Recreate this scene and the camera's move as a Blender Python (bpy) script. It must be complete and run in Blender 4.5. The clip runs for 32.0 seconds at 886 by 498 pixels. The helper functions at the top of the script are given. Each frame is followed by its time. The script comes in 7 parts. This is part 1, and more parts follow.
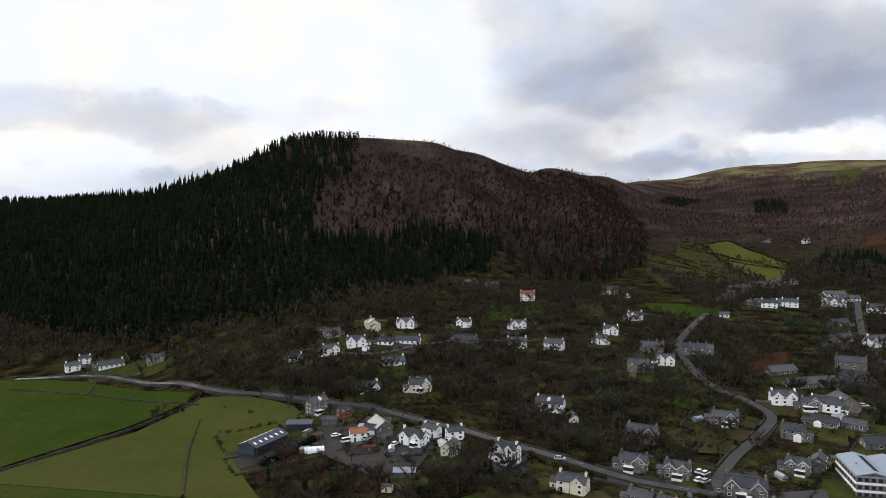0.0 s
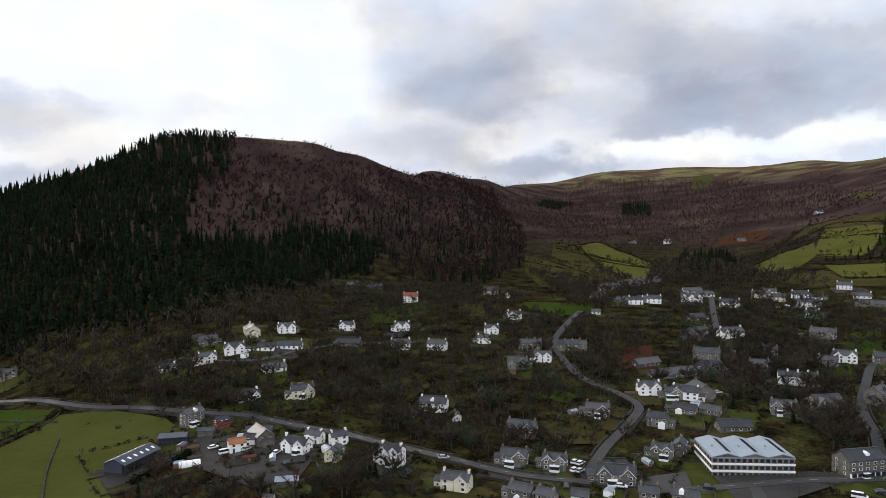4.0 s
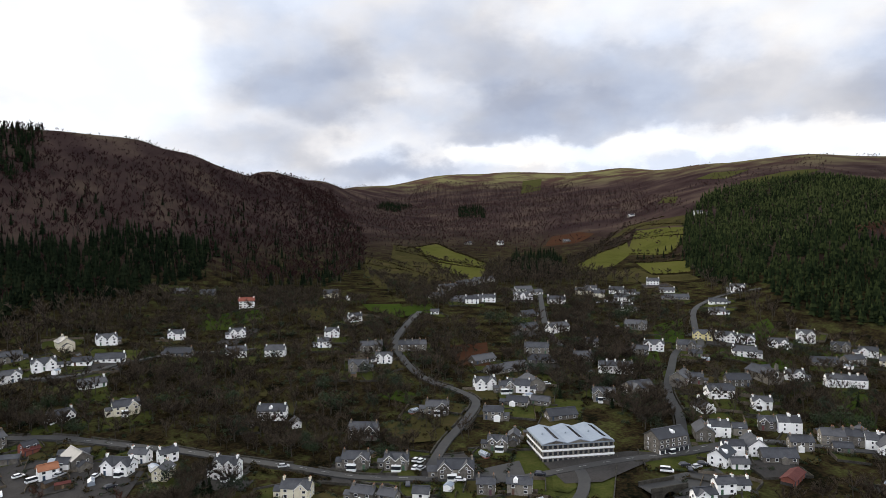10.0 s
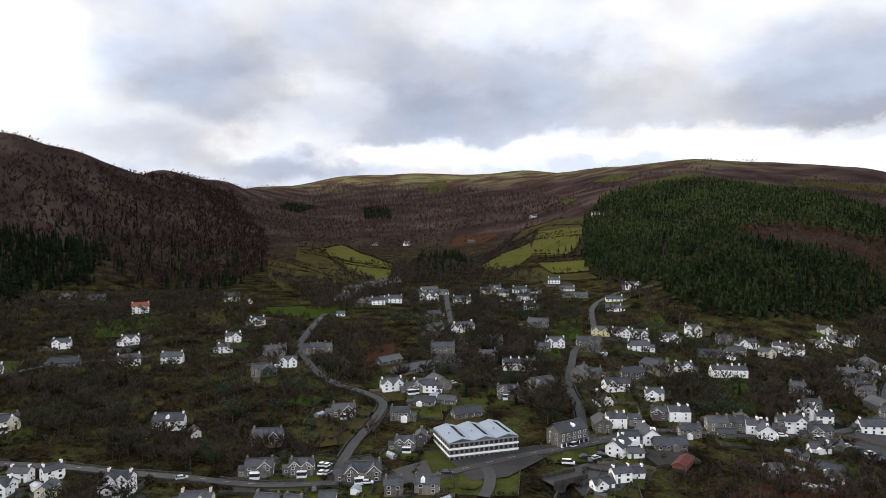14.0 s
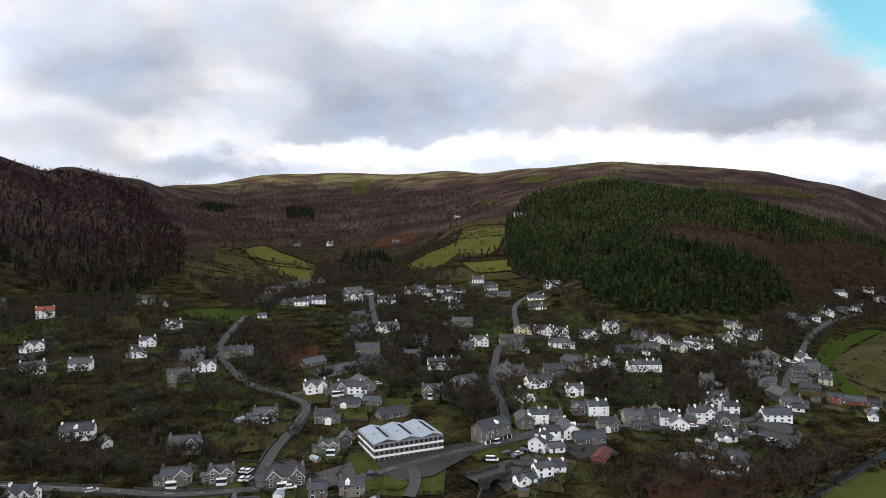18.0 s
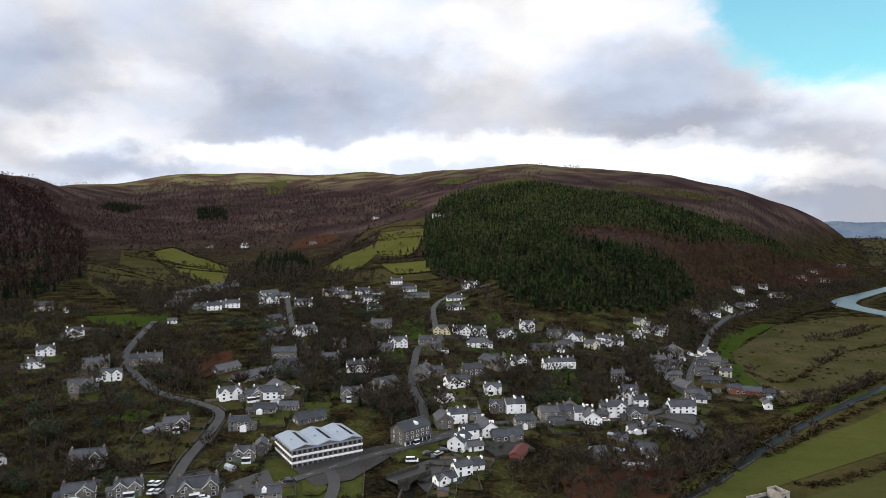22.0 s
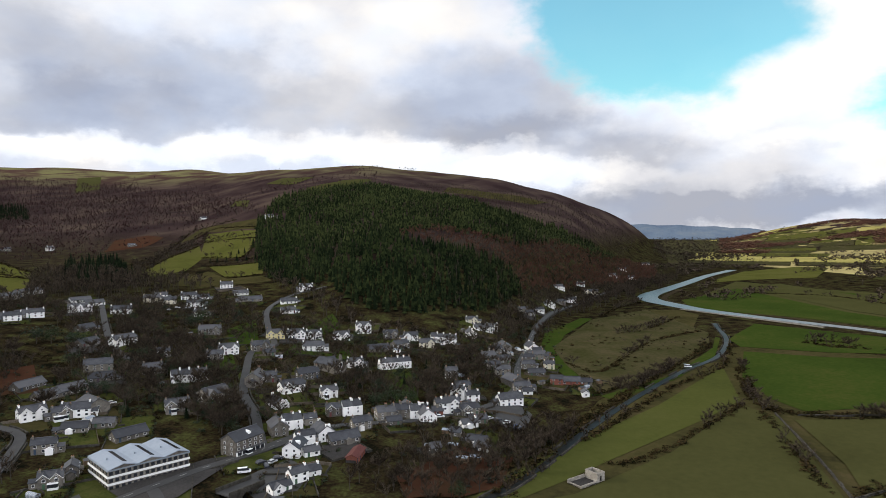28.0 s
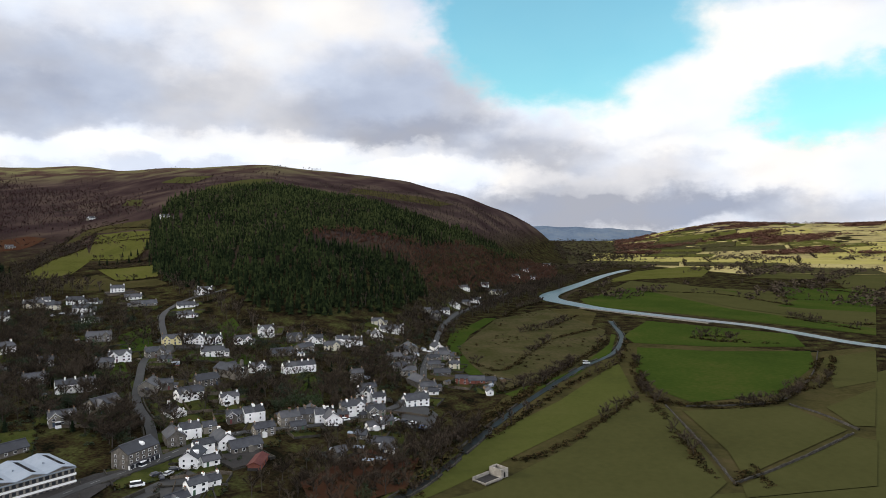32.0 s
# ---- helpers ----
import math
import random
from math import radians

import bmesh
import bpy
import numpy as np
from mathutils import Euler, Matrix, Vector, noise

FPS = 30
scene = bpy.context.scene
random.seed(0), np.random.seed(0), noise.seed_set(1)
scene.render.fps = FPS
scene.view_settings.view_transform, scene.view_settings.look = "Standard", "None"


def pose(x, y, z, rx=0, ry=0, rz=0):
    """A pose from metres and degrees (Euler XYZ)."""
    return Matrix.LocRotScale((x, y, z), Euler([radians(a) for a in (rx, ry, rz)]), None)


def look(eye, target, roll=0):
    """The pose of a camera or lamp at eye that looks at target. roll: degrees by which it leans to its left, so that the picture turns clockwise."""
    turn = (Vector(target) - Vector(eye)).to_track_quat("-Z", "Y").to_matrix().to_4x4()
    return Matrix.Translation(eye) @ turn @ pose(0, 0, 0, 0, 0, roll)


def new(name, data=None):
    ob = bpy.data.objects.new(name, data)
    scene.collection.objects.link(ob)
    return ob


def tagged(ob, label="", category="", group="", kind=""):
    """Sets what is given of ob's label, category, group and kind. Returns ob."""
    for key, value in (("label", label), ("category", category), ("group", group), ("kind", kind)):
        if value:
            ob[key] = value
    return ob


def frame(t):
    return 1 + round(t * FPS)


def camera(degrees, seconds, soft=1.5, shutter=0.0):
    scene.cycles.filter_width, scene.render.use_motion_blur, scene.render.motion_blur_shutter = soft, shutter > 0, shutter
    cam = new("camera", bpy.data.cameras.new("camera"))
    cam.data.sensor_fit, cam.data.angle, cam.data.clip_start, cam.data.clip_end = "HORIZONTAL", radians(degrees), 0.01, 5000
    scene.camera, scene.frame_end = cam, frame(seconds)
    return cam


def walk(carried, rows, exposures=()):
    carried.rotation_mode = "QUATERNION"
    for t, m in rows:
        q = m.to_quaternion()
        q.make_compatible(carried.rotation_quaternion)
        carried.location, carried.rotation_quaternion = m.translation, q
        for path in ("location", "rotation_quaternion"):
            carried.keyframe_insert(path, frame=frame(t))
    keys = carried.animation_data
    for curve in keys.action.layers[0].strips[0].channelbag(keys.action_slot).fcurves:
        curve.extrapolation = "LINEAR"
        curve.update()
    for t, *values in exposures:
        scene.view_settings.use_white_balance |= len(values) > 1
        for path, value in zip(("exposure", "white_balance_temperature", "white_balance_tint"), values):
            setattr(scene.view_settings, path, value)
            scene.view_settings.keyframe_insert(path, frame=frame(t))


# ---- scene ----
# the drone hovers 95 m above the river meadows and turns to its right
cam = camera(66.3, 32.0, soft=0.45)
HOVER = 95.0
walk(cam, [
    (0, pose(0, 0, HOVER, 87.89, 0.39, -7.96)),
    (1, pose(0, 0, HOVER, 87.94, 0.42, -10.11)),
    (2, pose(0, 0, HOVER, 87.96, 0.45, -12.75)),
    (3, pose(0, 0, HOVER, 87.96, 0.43, -15.37)),
    (3.5, pose(0, 0, HOVER, 87.99, 0.45, -16.61)),
    (5.5, pose(0, 0, HOVER, 88.04, 0.51, -21.43)),
    (6, pose(0, 0, HOVER, 88.09, 0.53, -22.65)),
    (7, pose(0, 0, HOVER, 88.10, 0.52, -25.03)),
    (8, pose(0, 0, HOVER, 88.08, 0.53, -27.22)),
    (9, pose(0, 0, HOVER, 88.07, 0.54, -29.31)),
    (10, pose(0, 0, HOVER, 88.07, 0.54, -31.29)),
    (11, pose(0, 0, HOVER, 88.08, 0.55, -33.21)),
    (12, pose(0, 0, HOVER, 88.08, 0.57, -35.21)),
    (13, pose(0, 0, HOVER, 88.08, 0.59, -37.27)),
    (14, pose(0, 0, HOVER, 88.07, 0.59, -39.21)),
    (15, pose(0, 0, HOVER, 88.07, 0.56, -41.22)),
    (15.5, pose(0, 0, HOVER, 88.07, 0.55, -41.97)),
    (17.5, pose(0, 0, HOVER, 88.04, 0.55, -44.81)),
    (18, pose(0, 0, HOVER, 88.01, 0.52, -45.58)),
    (19, pose(0, 0, HOVER, 88.03, 0.48, -47.05)),
    (20, pose(0, 0, HOVER, 88.04, 0.52, -48.80)),
    (21, pose(0, 0, HOVER, 88.05, 0.61, -50.63)),
    (22, pose(0, 0, HOVER, 88.05, 0.60, -52.45)),
    (23, pose(0, 0, HOVER, 88.02, 0.53, -54.61)),
    (24, pose(0, 0, HOVER, 87.98, 0.50, -56.86)),
    (25, pose(0, 0, HOVER, 87.96, 0.49, -59.40)),
    (25.5, pose(0, 0, HOVER, 87.98, 0.45, -60.51)),
    (27.5, pose(0, 0, HOVER, 88.01, 0.41, -65.03)),
    (28, pose(0, 0, HOVER, 88.05, 0.39, -66.24)),
    (29, pose(0, 0, HOVER, 88.09, 0.35, -68.46)),
    (30, pose(0, 0, HOVER, 88.08, 0.25, -70.46)),
    (31, pose(0, 0, HOVER, 88.06, 0.17, -72.39)),
    (32, pose(0, 0, HOVER, 88.12, 0.21, -74.18)),
], exposures=[(0, -0.08), (8, 0.0), (13, 0.06), (22, 0.1), (32, -0.02)])

# ---- the lie of the land: cross-sections (distance, height) by bearing from the hover point ----
SECTIONS = {}


def section(bearing, *profile):
    SECTIONS[bearing] = profile


section(-54.0, (504, 0), (1080, 70), (1800, 150), (3600, 170), (5000, 170))
section(-33.5, (516, 0), (840, 55), (1380, 122), (2400, 130), (5000, 130))
section(-24.5, (528, 1), (720, 38), (1080, 105), (1380, 128), (2160, 110), (5000, 90))
section(-15.5, (450, 1), (672, 52), (960, 118), (1176, 147), (1800, 110), (5000, 90))
section(-9.8, (372, 1), (576, 50), (840, 120), (1080, 182), (1440, 150), (5000, 90))
section(-4.1, (330, 2), (480, 30), (720, 105), (1020, 229), (1320, 195), (5000, 90))
section(1.7, (300, 4), (468, 30), (624, 58), (840, 135), (1044, 241), (1380, 200), (5000, 90))
section(7.4, (294, 5), (420, 21), (624, 45), (840, 105), (1080, 238), (1440, 185), (5000, 100))
section(11.4, (288, 5), (420, 20), (650, 43), (870, 97), (1170, 224), (1560, 180), (5000, 150))
section(13.9, (288, 5), (420, 20), (672, 42), (900, 90), (1260, 205), (1680, 175), (5000, 200))
section(16.0, (288, 5), (500, 30), (730, 44), (960, 90), (1300, 190), (1700, 230), (2300, 215), (5000, 230))
section(18.0, (288, 5), (528, 33), (768, 46), (1020, 95), (1380, 196), (1800, 233), (5000, 250))
section(21.7, (288, 5), (552, 35), (816, 49), (1200, 92), (1680, 165), (2040, 232), (5000, 250))
section(24.2, (288, 5), (576, 36), (864, 50), (1320, 92), (1920, 150), (2640, 262), (5000, 250))
section(28.4, (288, 6), (500, 28), (740, 41), (1180, 72), (1850, 125), (2450, 195), (3000, 300), (5000, 250))
section(31.1, (288, 6), (480, 25), (720, 39), (1140, 65), (1800, 119), (2400, 203), (3000, 337), (5000, 250))
section(38.5, (300, 6), (504, 24), (624, 31), (1200, 71), (2280, 195), (3000, 334), (5000, 250))
section(46.7, (300, 6), (504, 22), (720, 35), (840, 42), (1440, 118), (2040, 205), (2760, 322), (5000, 250))
section(52.4, (300, 6), (516, 24), (744, 40), (960, 80), (1176, 128), (1620, 190), (2340, 297), (5000, 230))
section(59.0, (300, 5), (510, 15), (720, 72), (1080, 138), (1440, 186), (2100, 286), (5000, 180))
section(64.7, (324, 4), (504, 14), (720, 66), (1080, 122), (1500, 172), (2040, 268), (5000, 120))
section(71.2, (360, 2), (600, 8), (780, 48), (1020, 88), (1440, 140), (1920, 226), (5000, 60))
section(76.1, (420, 0), (912, 1), (1260, 66), (1920, 190), (2880, 90), (5000, 40))
section(79.8, (420, 0), (1176, 1), (1560, 58), (2040, 142), (2880, 50), (5000, 40))
section(82.3, (420, 0), (1620, 1), (2160, 93), (2760, 4), (5000, 10))
section(84.3, (420, 0), (2280, 1), (4080, 2), (5000, 8), (5000, 8))
section(89.2, (420, 0), (3600, 1), (4800, 6), (5000, 12), (5000, 12))
section(94.2, (420, 0), (2760, 2), (3480, 36), (4200, 96), (5000, 80))
section(97.4, (420, 0), (2520, 3), (3240, 50), (4080, 114), (5000, 90))
section(106.4, (420, 0), (2160, 3), (3000, 45), (3960, 92), (5000, 120))
section(140.0, (420, 0), (1800, 3), (2760, 120), (3960, 200), (5000, 160))
section(215.0, (420, 0), (1560, 3), (2640, 160), (3960, 220), (5000, 160))
section(270.0, (420, 0), (1080, 3), (2160, 120), (3960, 170), (5000, 170))

BROOK = [(158, 122), (170, 139), (178, 151), (184, 159)]
CRAFNANT_CUT = [(680, 19), (598, 14), (531, 32), (459, 57), (376, 81), (321, 90), (258, 92), (220, 90), (173, 77)]

LAND_R = np.geomspace(40, 4950, 240)
LAND_A = np.arange(-90, 270.01, 0.5)


def lie_of_the_land():
    keys = sorted(SECTIONS)
    table = []
    for b in keys:
        r, z = np.array(SECTIONS[b], float).T
        lead = np.interp(LAND_R, np.concatenate([[0, r[0] * 0.55], r]), np.concatenate([[0, z[0] * 0.3], z]))
        table.append(lead)
    keys = np.array([keys[-1] - 360.0, *keys, keys[0] + 360.0])
    table = np.array([table[-1], *table, table[0]])
    land = np.array([np.interp(LAND_A, keys, table[:, j]) for j in range(len(LAND_R))]).T
    for n in range(5):
        wrap = np.vstack([land[-2:-1], land, land[1:2]])
        land = (wrap[:-2] + 2 * land + wrap[2:]) / 4
        line = np.hstack([land[:, :1], land, land[:, -1:]])
        land = (line[:, :-2] + 2 * land + line[:, 2:]) / 4
    a, r = np.radians(LAND_A)[:, None], LAND_R[None, :]
    x, y = r * np.sin(a), r * np.cos(a)
    steep = np.clip(land / 60, 0, 1)
    wave = np.sin(x / 47 + 1.3 * np.sin(y / 61)) * np.sin(y / 53 + 1.1 * np.sin(x / 71))
    wave2 = np.sin(x / 173 + 1.7 * np.sin(y / 211)) * np.sin(y / 157 + 1.4 * np.sin(x / 190))
    land = land + steep * (2.2 * wave + 5.0 * wave2)
    # the cuts of the two streams
    for line, depth, wide in ((BROOK, 3.2, 5.5), (CRAFNANT_CUT, 1.8, 7.0)):
        away = np.full(land.shape, 1e9)
        for (ax, ay), (bx, by) in zip(line[:-1], line[1:]):
            k = np.clip(((x - ax) * (bx - ax) + (y - ay) * (by - ay)) / ((bx - ax) ** 2 + (by - ay) ** 2), 0, 1)
            away = np.minimum(away, np.hypot(x - ax - k * (bx - ax), y - ay - k * (by - ay)))
        land = land - depth * np.exp(-(away / wide) ** 2)
    return land


LAND = lie_of_the_land()


def height(x, y):
    """The ground's height at a place, or at arrays of places."""
    r = np.hypot(x, y)
    a = np.degrees(np.arctan2(x, y))
    a = np.where(a < -90, a + 360, a)
    fa = np.clip((a - LAND_A[0]) / 0.5, 0, len(LAND_A) - 1.001)
    fr = np.clip(np.log(np.maximum(r, 1) / LAND_R[0]) / np.log(LAND_R[1] / LAND_R[0]), 0, len(LAND_R) - 1.001)
    i, j = fa.astype(int), fr.astype(int)
    u, v = fa - i, fr - j
    return ((1 - u) * (1 - v) * LAND[i, j] + u * (1 - v) * LAND[i + 1, j]
            + (1 - u) * v * LAND[i, j + 1] + u * v * LAND[i + 1, j + 1])

# ---- daylight: a low winter sun behind broken cloud ----
SUN_BEARING, SUN_HEIGHT = -17.0, 18.0


def bearing_vector(bearing, elevation):
    b, e = radians(bearing), radians(elevation)
    return (math.sin(b) * math.cos(e), math.cos(b) * math.cos(e), math.sin(e))


CLOUDS = (
    (-13.7, 14.2, 24.9, 8.1, 0.50), (0.3, 13.7, 12.4, 7.2, 0.45), (-22.0, 4.8, 8.1, 2.2, 0.50), (-18.6, 8.3, 9.6, 2.2, -0.30), (-8.3, 8.8, 15.8, 1.4, -0.22),
    (-2.5, 9.6, 5.3, 2.2, -0.25), (-16.7, 3.8, 9.6, 1.2, -0.35), (16.3, 13.6, 8.6, 3.8, -0.22), (21.8, 11.3, 5.7, 2.9, -0.30), (31.1, 14.6, 7.2, 4.3, -0.20),
    (30.7, 10.9, 3.3, 1.9, 0.18), (24.9, 7.6, 6.2, 1.9, 0.22), (26.2, 4.9, 6.7, 1.4, -0.40), (16.3, 6.6, 5.3, 1.7, -0.25), (35.1, 5.2, 4.3, 1.2, 0.35),
    (46.8, 16.4, 9.6, 2.4, 0.22), (62.4, 14.9, 9.6, 3.8, 0.25), (45.4, 12.8, 12.4, 3.3, -0.20), (34.5, 8.9, 14.4, 2.3, -0.30), (42.0, 5.9, 12.4, 1.1, 0.42),
    (56.9, 6.5, 11.5, 1.3, 0.42), (45.4, 9.6, 15.8, 3.8, -0.20), (69.6, 10.4, 9.1, 4.8, -0.25), (67.8, 5.8, 9.6, 1.1, 0.40), (67.4, 10.8, 9.6, 3.8, -0.15),
    (71.2, 4.3, 13.4, 1.1, 0.45), (77.3, 7.1, 12.4, 2.3, -0.40), (88.5, 4.1, 8.6, 1.7, -0.45), (84.4, 1.5, 14.5, 1.4, -0.62), (98.2, 1.2, 12.4, 1.1, -0.22),
    (84.8, 8.6, 8.1, 2.4, 0.40), (96.1, 11.3, 9.1, 5.3, 0.50), (99.4, 4.5, 14.4, 1.9, 0.42), (104.1, 13.6, 7.7, 2.9, 0.30),
)


def make_world():
    world = bpy.data.worlds.new("winter_sky")
    scene.world = world
    world.use_nodes = True
    nt = world.node_tree
    nt.nodes.clear()
    N, L = nt.nodes.new, nt.links.new

    def math_node(op, a, b=None, c=None, clamp=False):
        n = N("ShaderNodeMath")
        n.operation, n.use_clamp = op, clamp
        for i, v in enumerate((a, b, c)):
            if v is None:
                continue
            if isinstance(v, (int, float)):
                n.inputs[i].default_value = v
            else:
                L(v, n.inputs[i])
        return n.outputs[0]

    def ramp(v, lo, hi, a=0.0, b=1.0):
        n = N("ShaderNodeMapRange")
        n.interpolation_type = "SMOOTHSTEP"
        L(v, n.inputs[0])
        for i, k in enumerate((lo, hi, a, b)):
            n.inputs[i + 1].default_value = k
        return n.outputs[0]

    way = N("ShaderNodeTexCoord").outputs["Generated"]

    def lobe(bearing, elevation, width):
        d = N("ShaderNodeVectorMath")
        d.operation = "DOT_PRODUCT"
        L(way, d.inputs[0])
        d.inputs[1].default_value = bearing_vector(bearing, elevation)
        return ramp(d.outputs["Value"], math.cos(radians(width)), 1.0)

    sep = N("ShaderNodeSeparateXYZ")
    L(way, sep.inputs[0])
    up = math_node("MAXIMUM", sep.outputs[2], 0.0)
    # bearing and elevation in degrees
    bear = math_node("MULTIPLY", math_node("ARCTAN2", sep.outputs[0], sep.outputs[1]), 57.2958)
    elev = math_node("MULTIPLY", math_node("ARCSINE", sep.outputs[2]), 57.2958)

    def cloud_noise(scale, detail, rough, stretch, seed):
        v = N("ShaderNodeCombineXYZ")
        L(bear, v.inputs[0])
        L(math_node("MULTIPLY", elev, stretch), v.inputs[1])
        v.inputs[2].default_value = seed
        n = N("ShaderNodeTexNoise")
        L(v.outputs[0], n.inputs["Vector"])
        n.inputs["Scale"].default_value, n.inputs["Detail"].default_value = scale, detail
        n.inputs["Roughness"].default_value = rough
        return n.outputs[0]

    def centred(v, amount):
        return math_node("MULTIPLY", math_node("SUBTRACT", v, 0.5), amount)

    big = cloud_noise(0.075, 4, 0.5, 2.0, 3.1)
    small = cloud_noise(0.24, 6, 0.55, 1.6, 7.7)
    # ragged cloud edges: the bearings and elevations are shifted by noise
    ragged_b = math_node("ADD", bear, math_node("ADD", centred(cloud_noise(0.13, 5, 0.55, 1.5, 11.0), 12.0), centred(small, 4.0)))
    ragged_e = math_node("ADD", elev, math_node("ADD", centred(cloud_noise(0.16, 5, 0.55, 1.5, 23.0), 5.0), centred(cloud_noise(0.3, 6, 0.6, 1.6, 31.0), 2.0)))

    def bank(bearing, elevation, wide, tall):
        x = math_node("MULTIPLY", math_node("SUBTRACT", ragged_b, bearing), 1.0 / wide)
        y = math_node("MULTIPLY", math_node("SUBTRACT", ragged_e, elevation), 1.0 / tall)
        d = math_node("ADD", math_node("MULTIPLY", x, x), math_node("MULTIPLY", y, y))
        return ramp(d, 1.7, 0.0)

    v = math_node("ADD", 0.62, math_node("ADD", centred(big, 0.65), centred(small, 0.26)))
    # bright gaps and heavy banks of cloud: bearing, elevation, half width, half height, gain
    for where in CLOUDS:
        v = math_node("ADD", v, math_node("MULTIPLY", bank(*where[:4]), where[4]))
    v = math_node("ADD", v, 0.0, clamp=True)
    cr = N("ShaderNodeValToRGB")
    L(v, cr.inputs[0])
    e = cr.color_ramp.elements
    e[0].position, e[0].color = 0.0, (0.42, 0.455, 0.55, 1)
    e[1].position, e[1].color = 1.0, (1.04, 1.05, 1.06, 1)
    for at, c in ((0.3, (0.60, 0.635, 0.72, 1)), (0.62, (0.82, 0.845, 0.91, 1)), (0.85, (0.97, 0.985, 1.01, 1))):
        cr.color_ramp.elements.new(at).color = c
    tint = N("ShaderNodeMix")
    tint.data_type, tint.blend_type = "RGBA", "MULTIPLY"
    warm = N("ShaderNodeValToRGB")
    warm.color_ramp.elements[0].position, warm.color_ramp.elements[0].color = 0.38, (0.93, 0.98, 1.06, 1)
    warm.color_ramp.elements[1].position, warm.color_ramp.elements[1].color = 0.62, (1.04, 1.0, 0.955, 1)
    L(cloud_noise(0.11, 3, 0.5, 1.6, 51.0), warm.inputs[0])
    tint.inputs["Factor"].default_value = 1.0
    L(cr.outputs[0], tint.inputs[6])
    L(warm.outputs[0], tint.inputs[7])
    # an overcast sky is brightest overhead
    # the lobe is an added, unseen low glow behind the camera, brightening facing walls
    roof = math_node("ADD", ramp(up, 0.40, 0.80, 1.0, 1.55), math_node("MULTIPLY", lobe(215, 15, 75), 1.25))
    dull = N("ShaderNodeVectorMath")
    dull.operation = "SCALE"
    L(tint.outputs[2], dull.inputs[0])
    L(roof, dull.inputs["Scale"])
    sky = N("ShaderNodeTexSky")
    sky.sky_type, sky.sun_disc = "NISHITA", False
    sky.sun_elevation, sky.sun_rotation = radians(SUN_HEIGHT), radians(SUN_BEARING)
    blue = N("ShaderNodeVectorMath")
    blue.operation = "MULTIPLY"
    L(sky.outputs[0], blue.inputs[0])
    blue.inputs[1].default_value = (0.13, 0.25, 0.235)
    gap = math_node("MAXIMUM", math_node("MAXIMUM", bank(84.0, 15.8, 10.5, 6.2), bank(87.0, 22.5, 15.0, 7.5)), math_node("MULTIPLY", bank(105.0, 9.0, 7.5, 3.2), 0.75))
    hole = ramp(math_node("ADD", gap, centred(small, 0.5)), 0.06, 0.72, 0.0, 0.92)
    mix = N("ShaderNodeMix")
    mix.data_type = "RGBA"
    L(hole, mix.inputs["Factor"])
    L(dull.outputs[0], mix.inputs[6])
    L(blue.outputs[0], mix.inputs[7])
    bg, out = N("ShaderNodeBackground"), N("ShaderNodeOutputWorld")
    bg.inputs["Strength"].default_value = 1.0
    L(mix.outputs[2], bg.inputs["Color"])
    L(bg.outputs[0], out.inputs["Surface"])
    sun = new("sun", bpy.data.lights.new("sun", "SUN"))
    sun.data.energy, sun.data.angle, sun.data.color = 3.0, radians(9), (1.0, 0.93, 0.82)
    sun.matrix_world = look(bearing_vector(SUN_BEARING, SUN_HEIGHT), (0, 0, 0))


make_world()

# ---- materials ----
MATS = {}


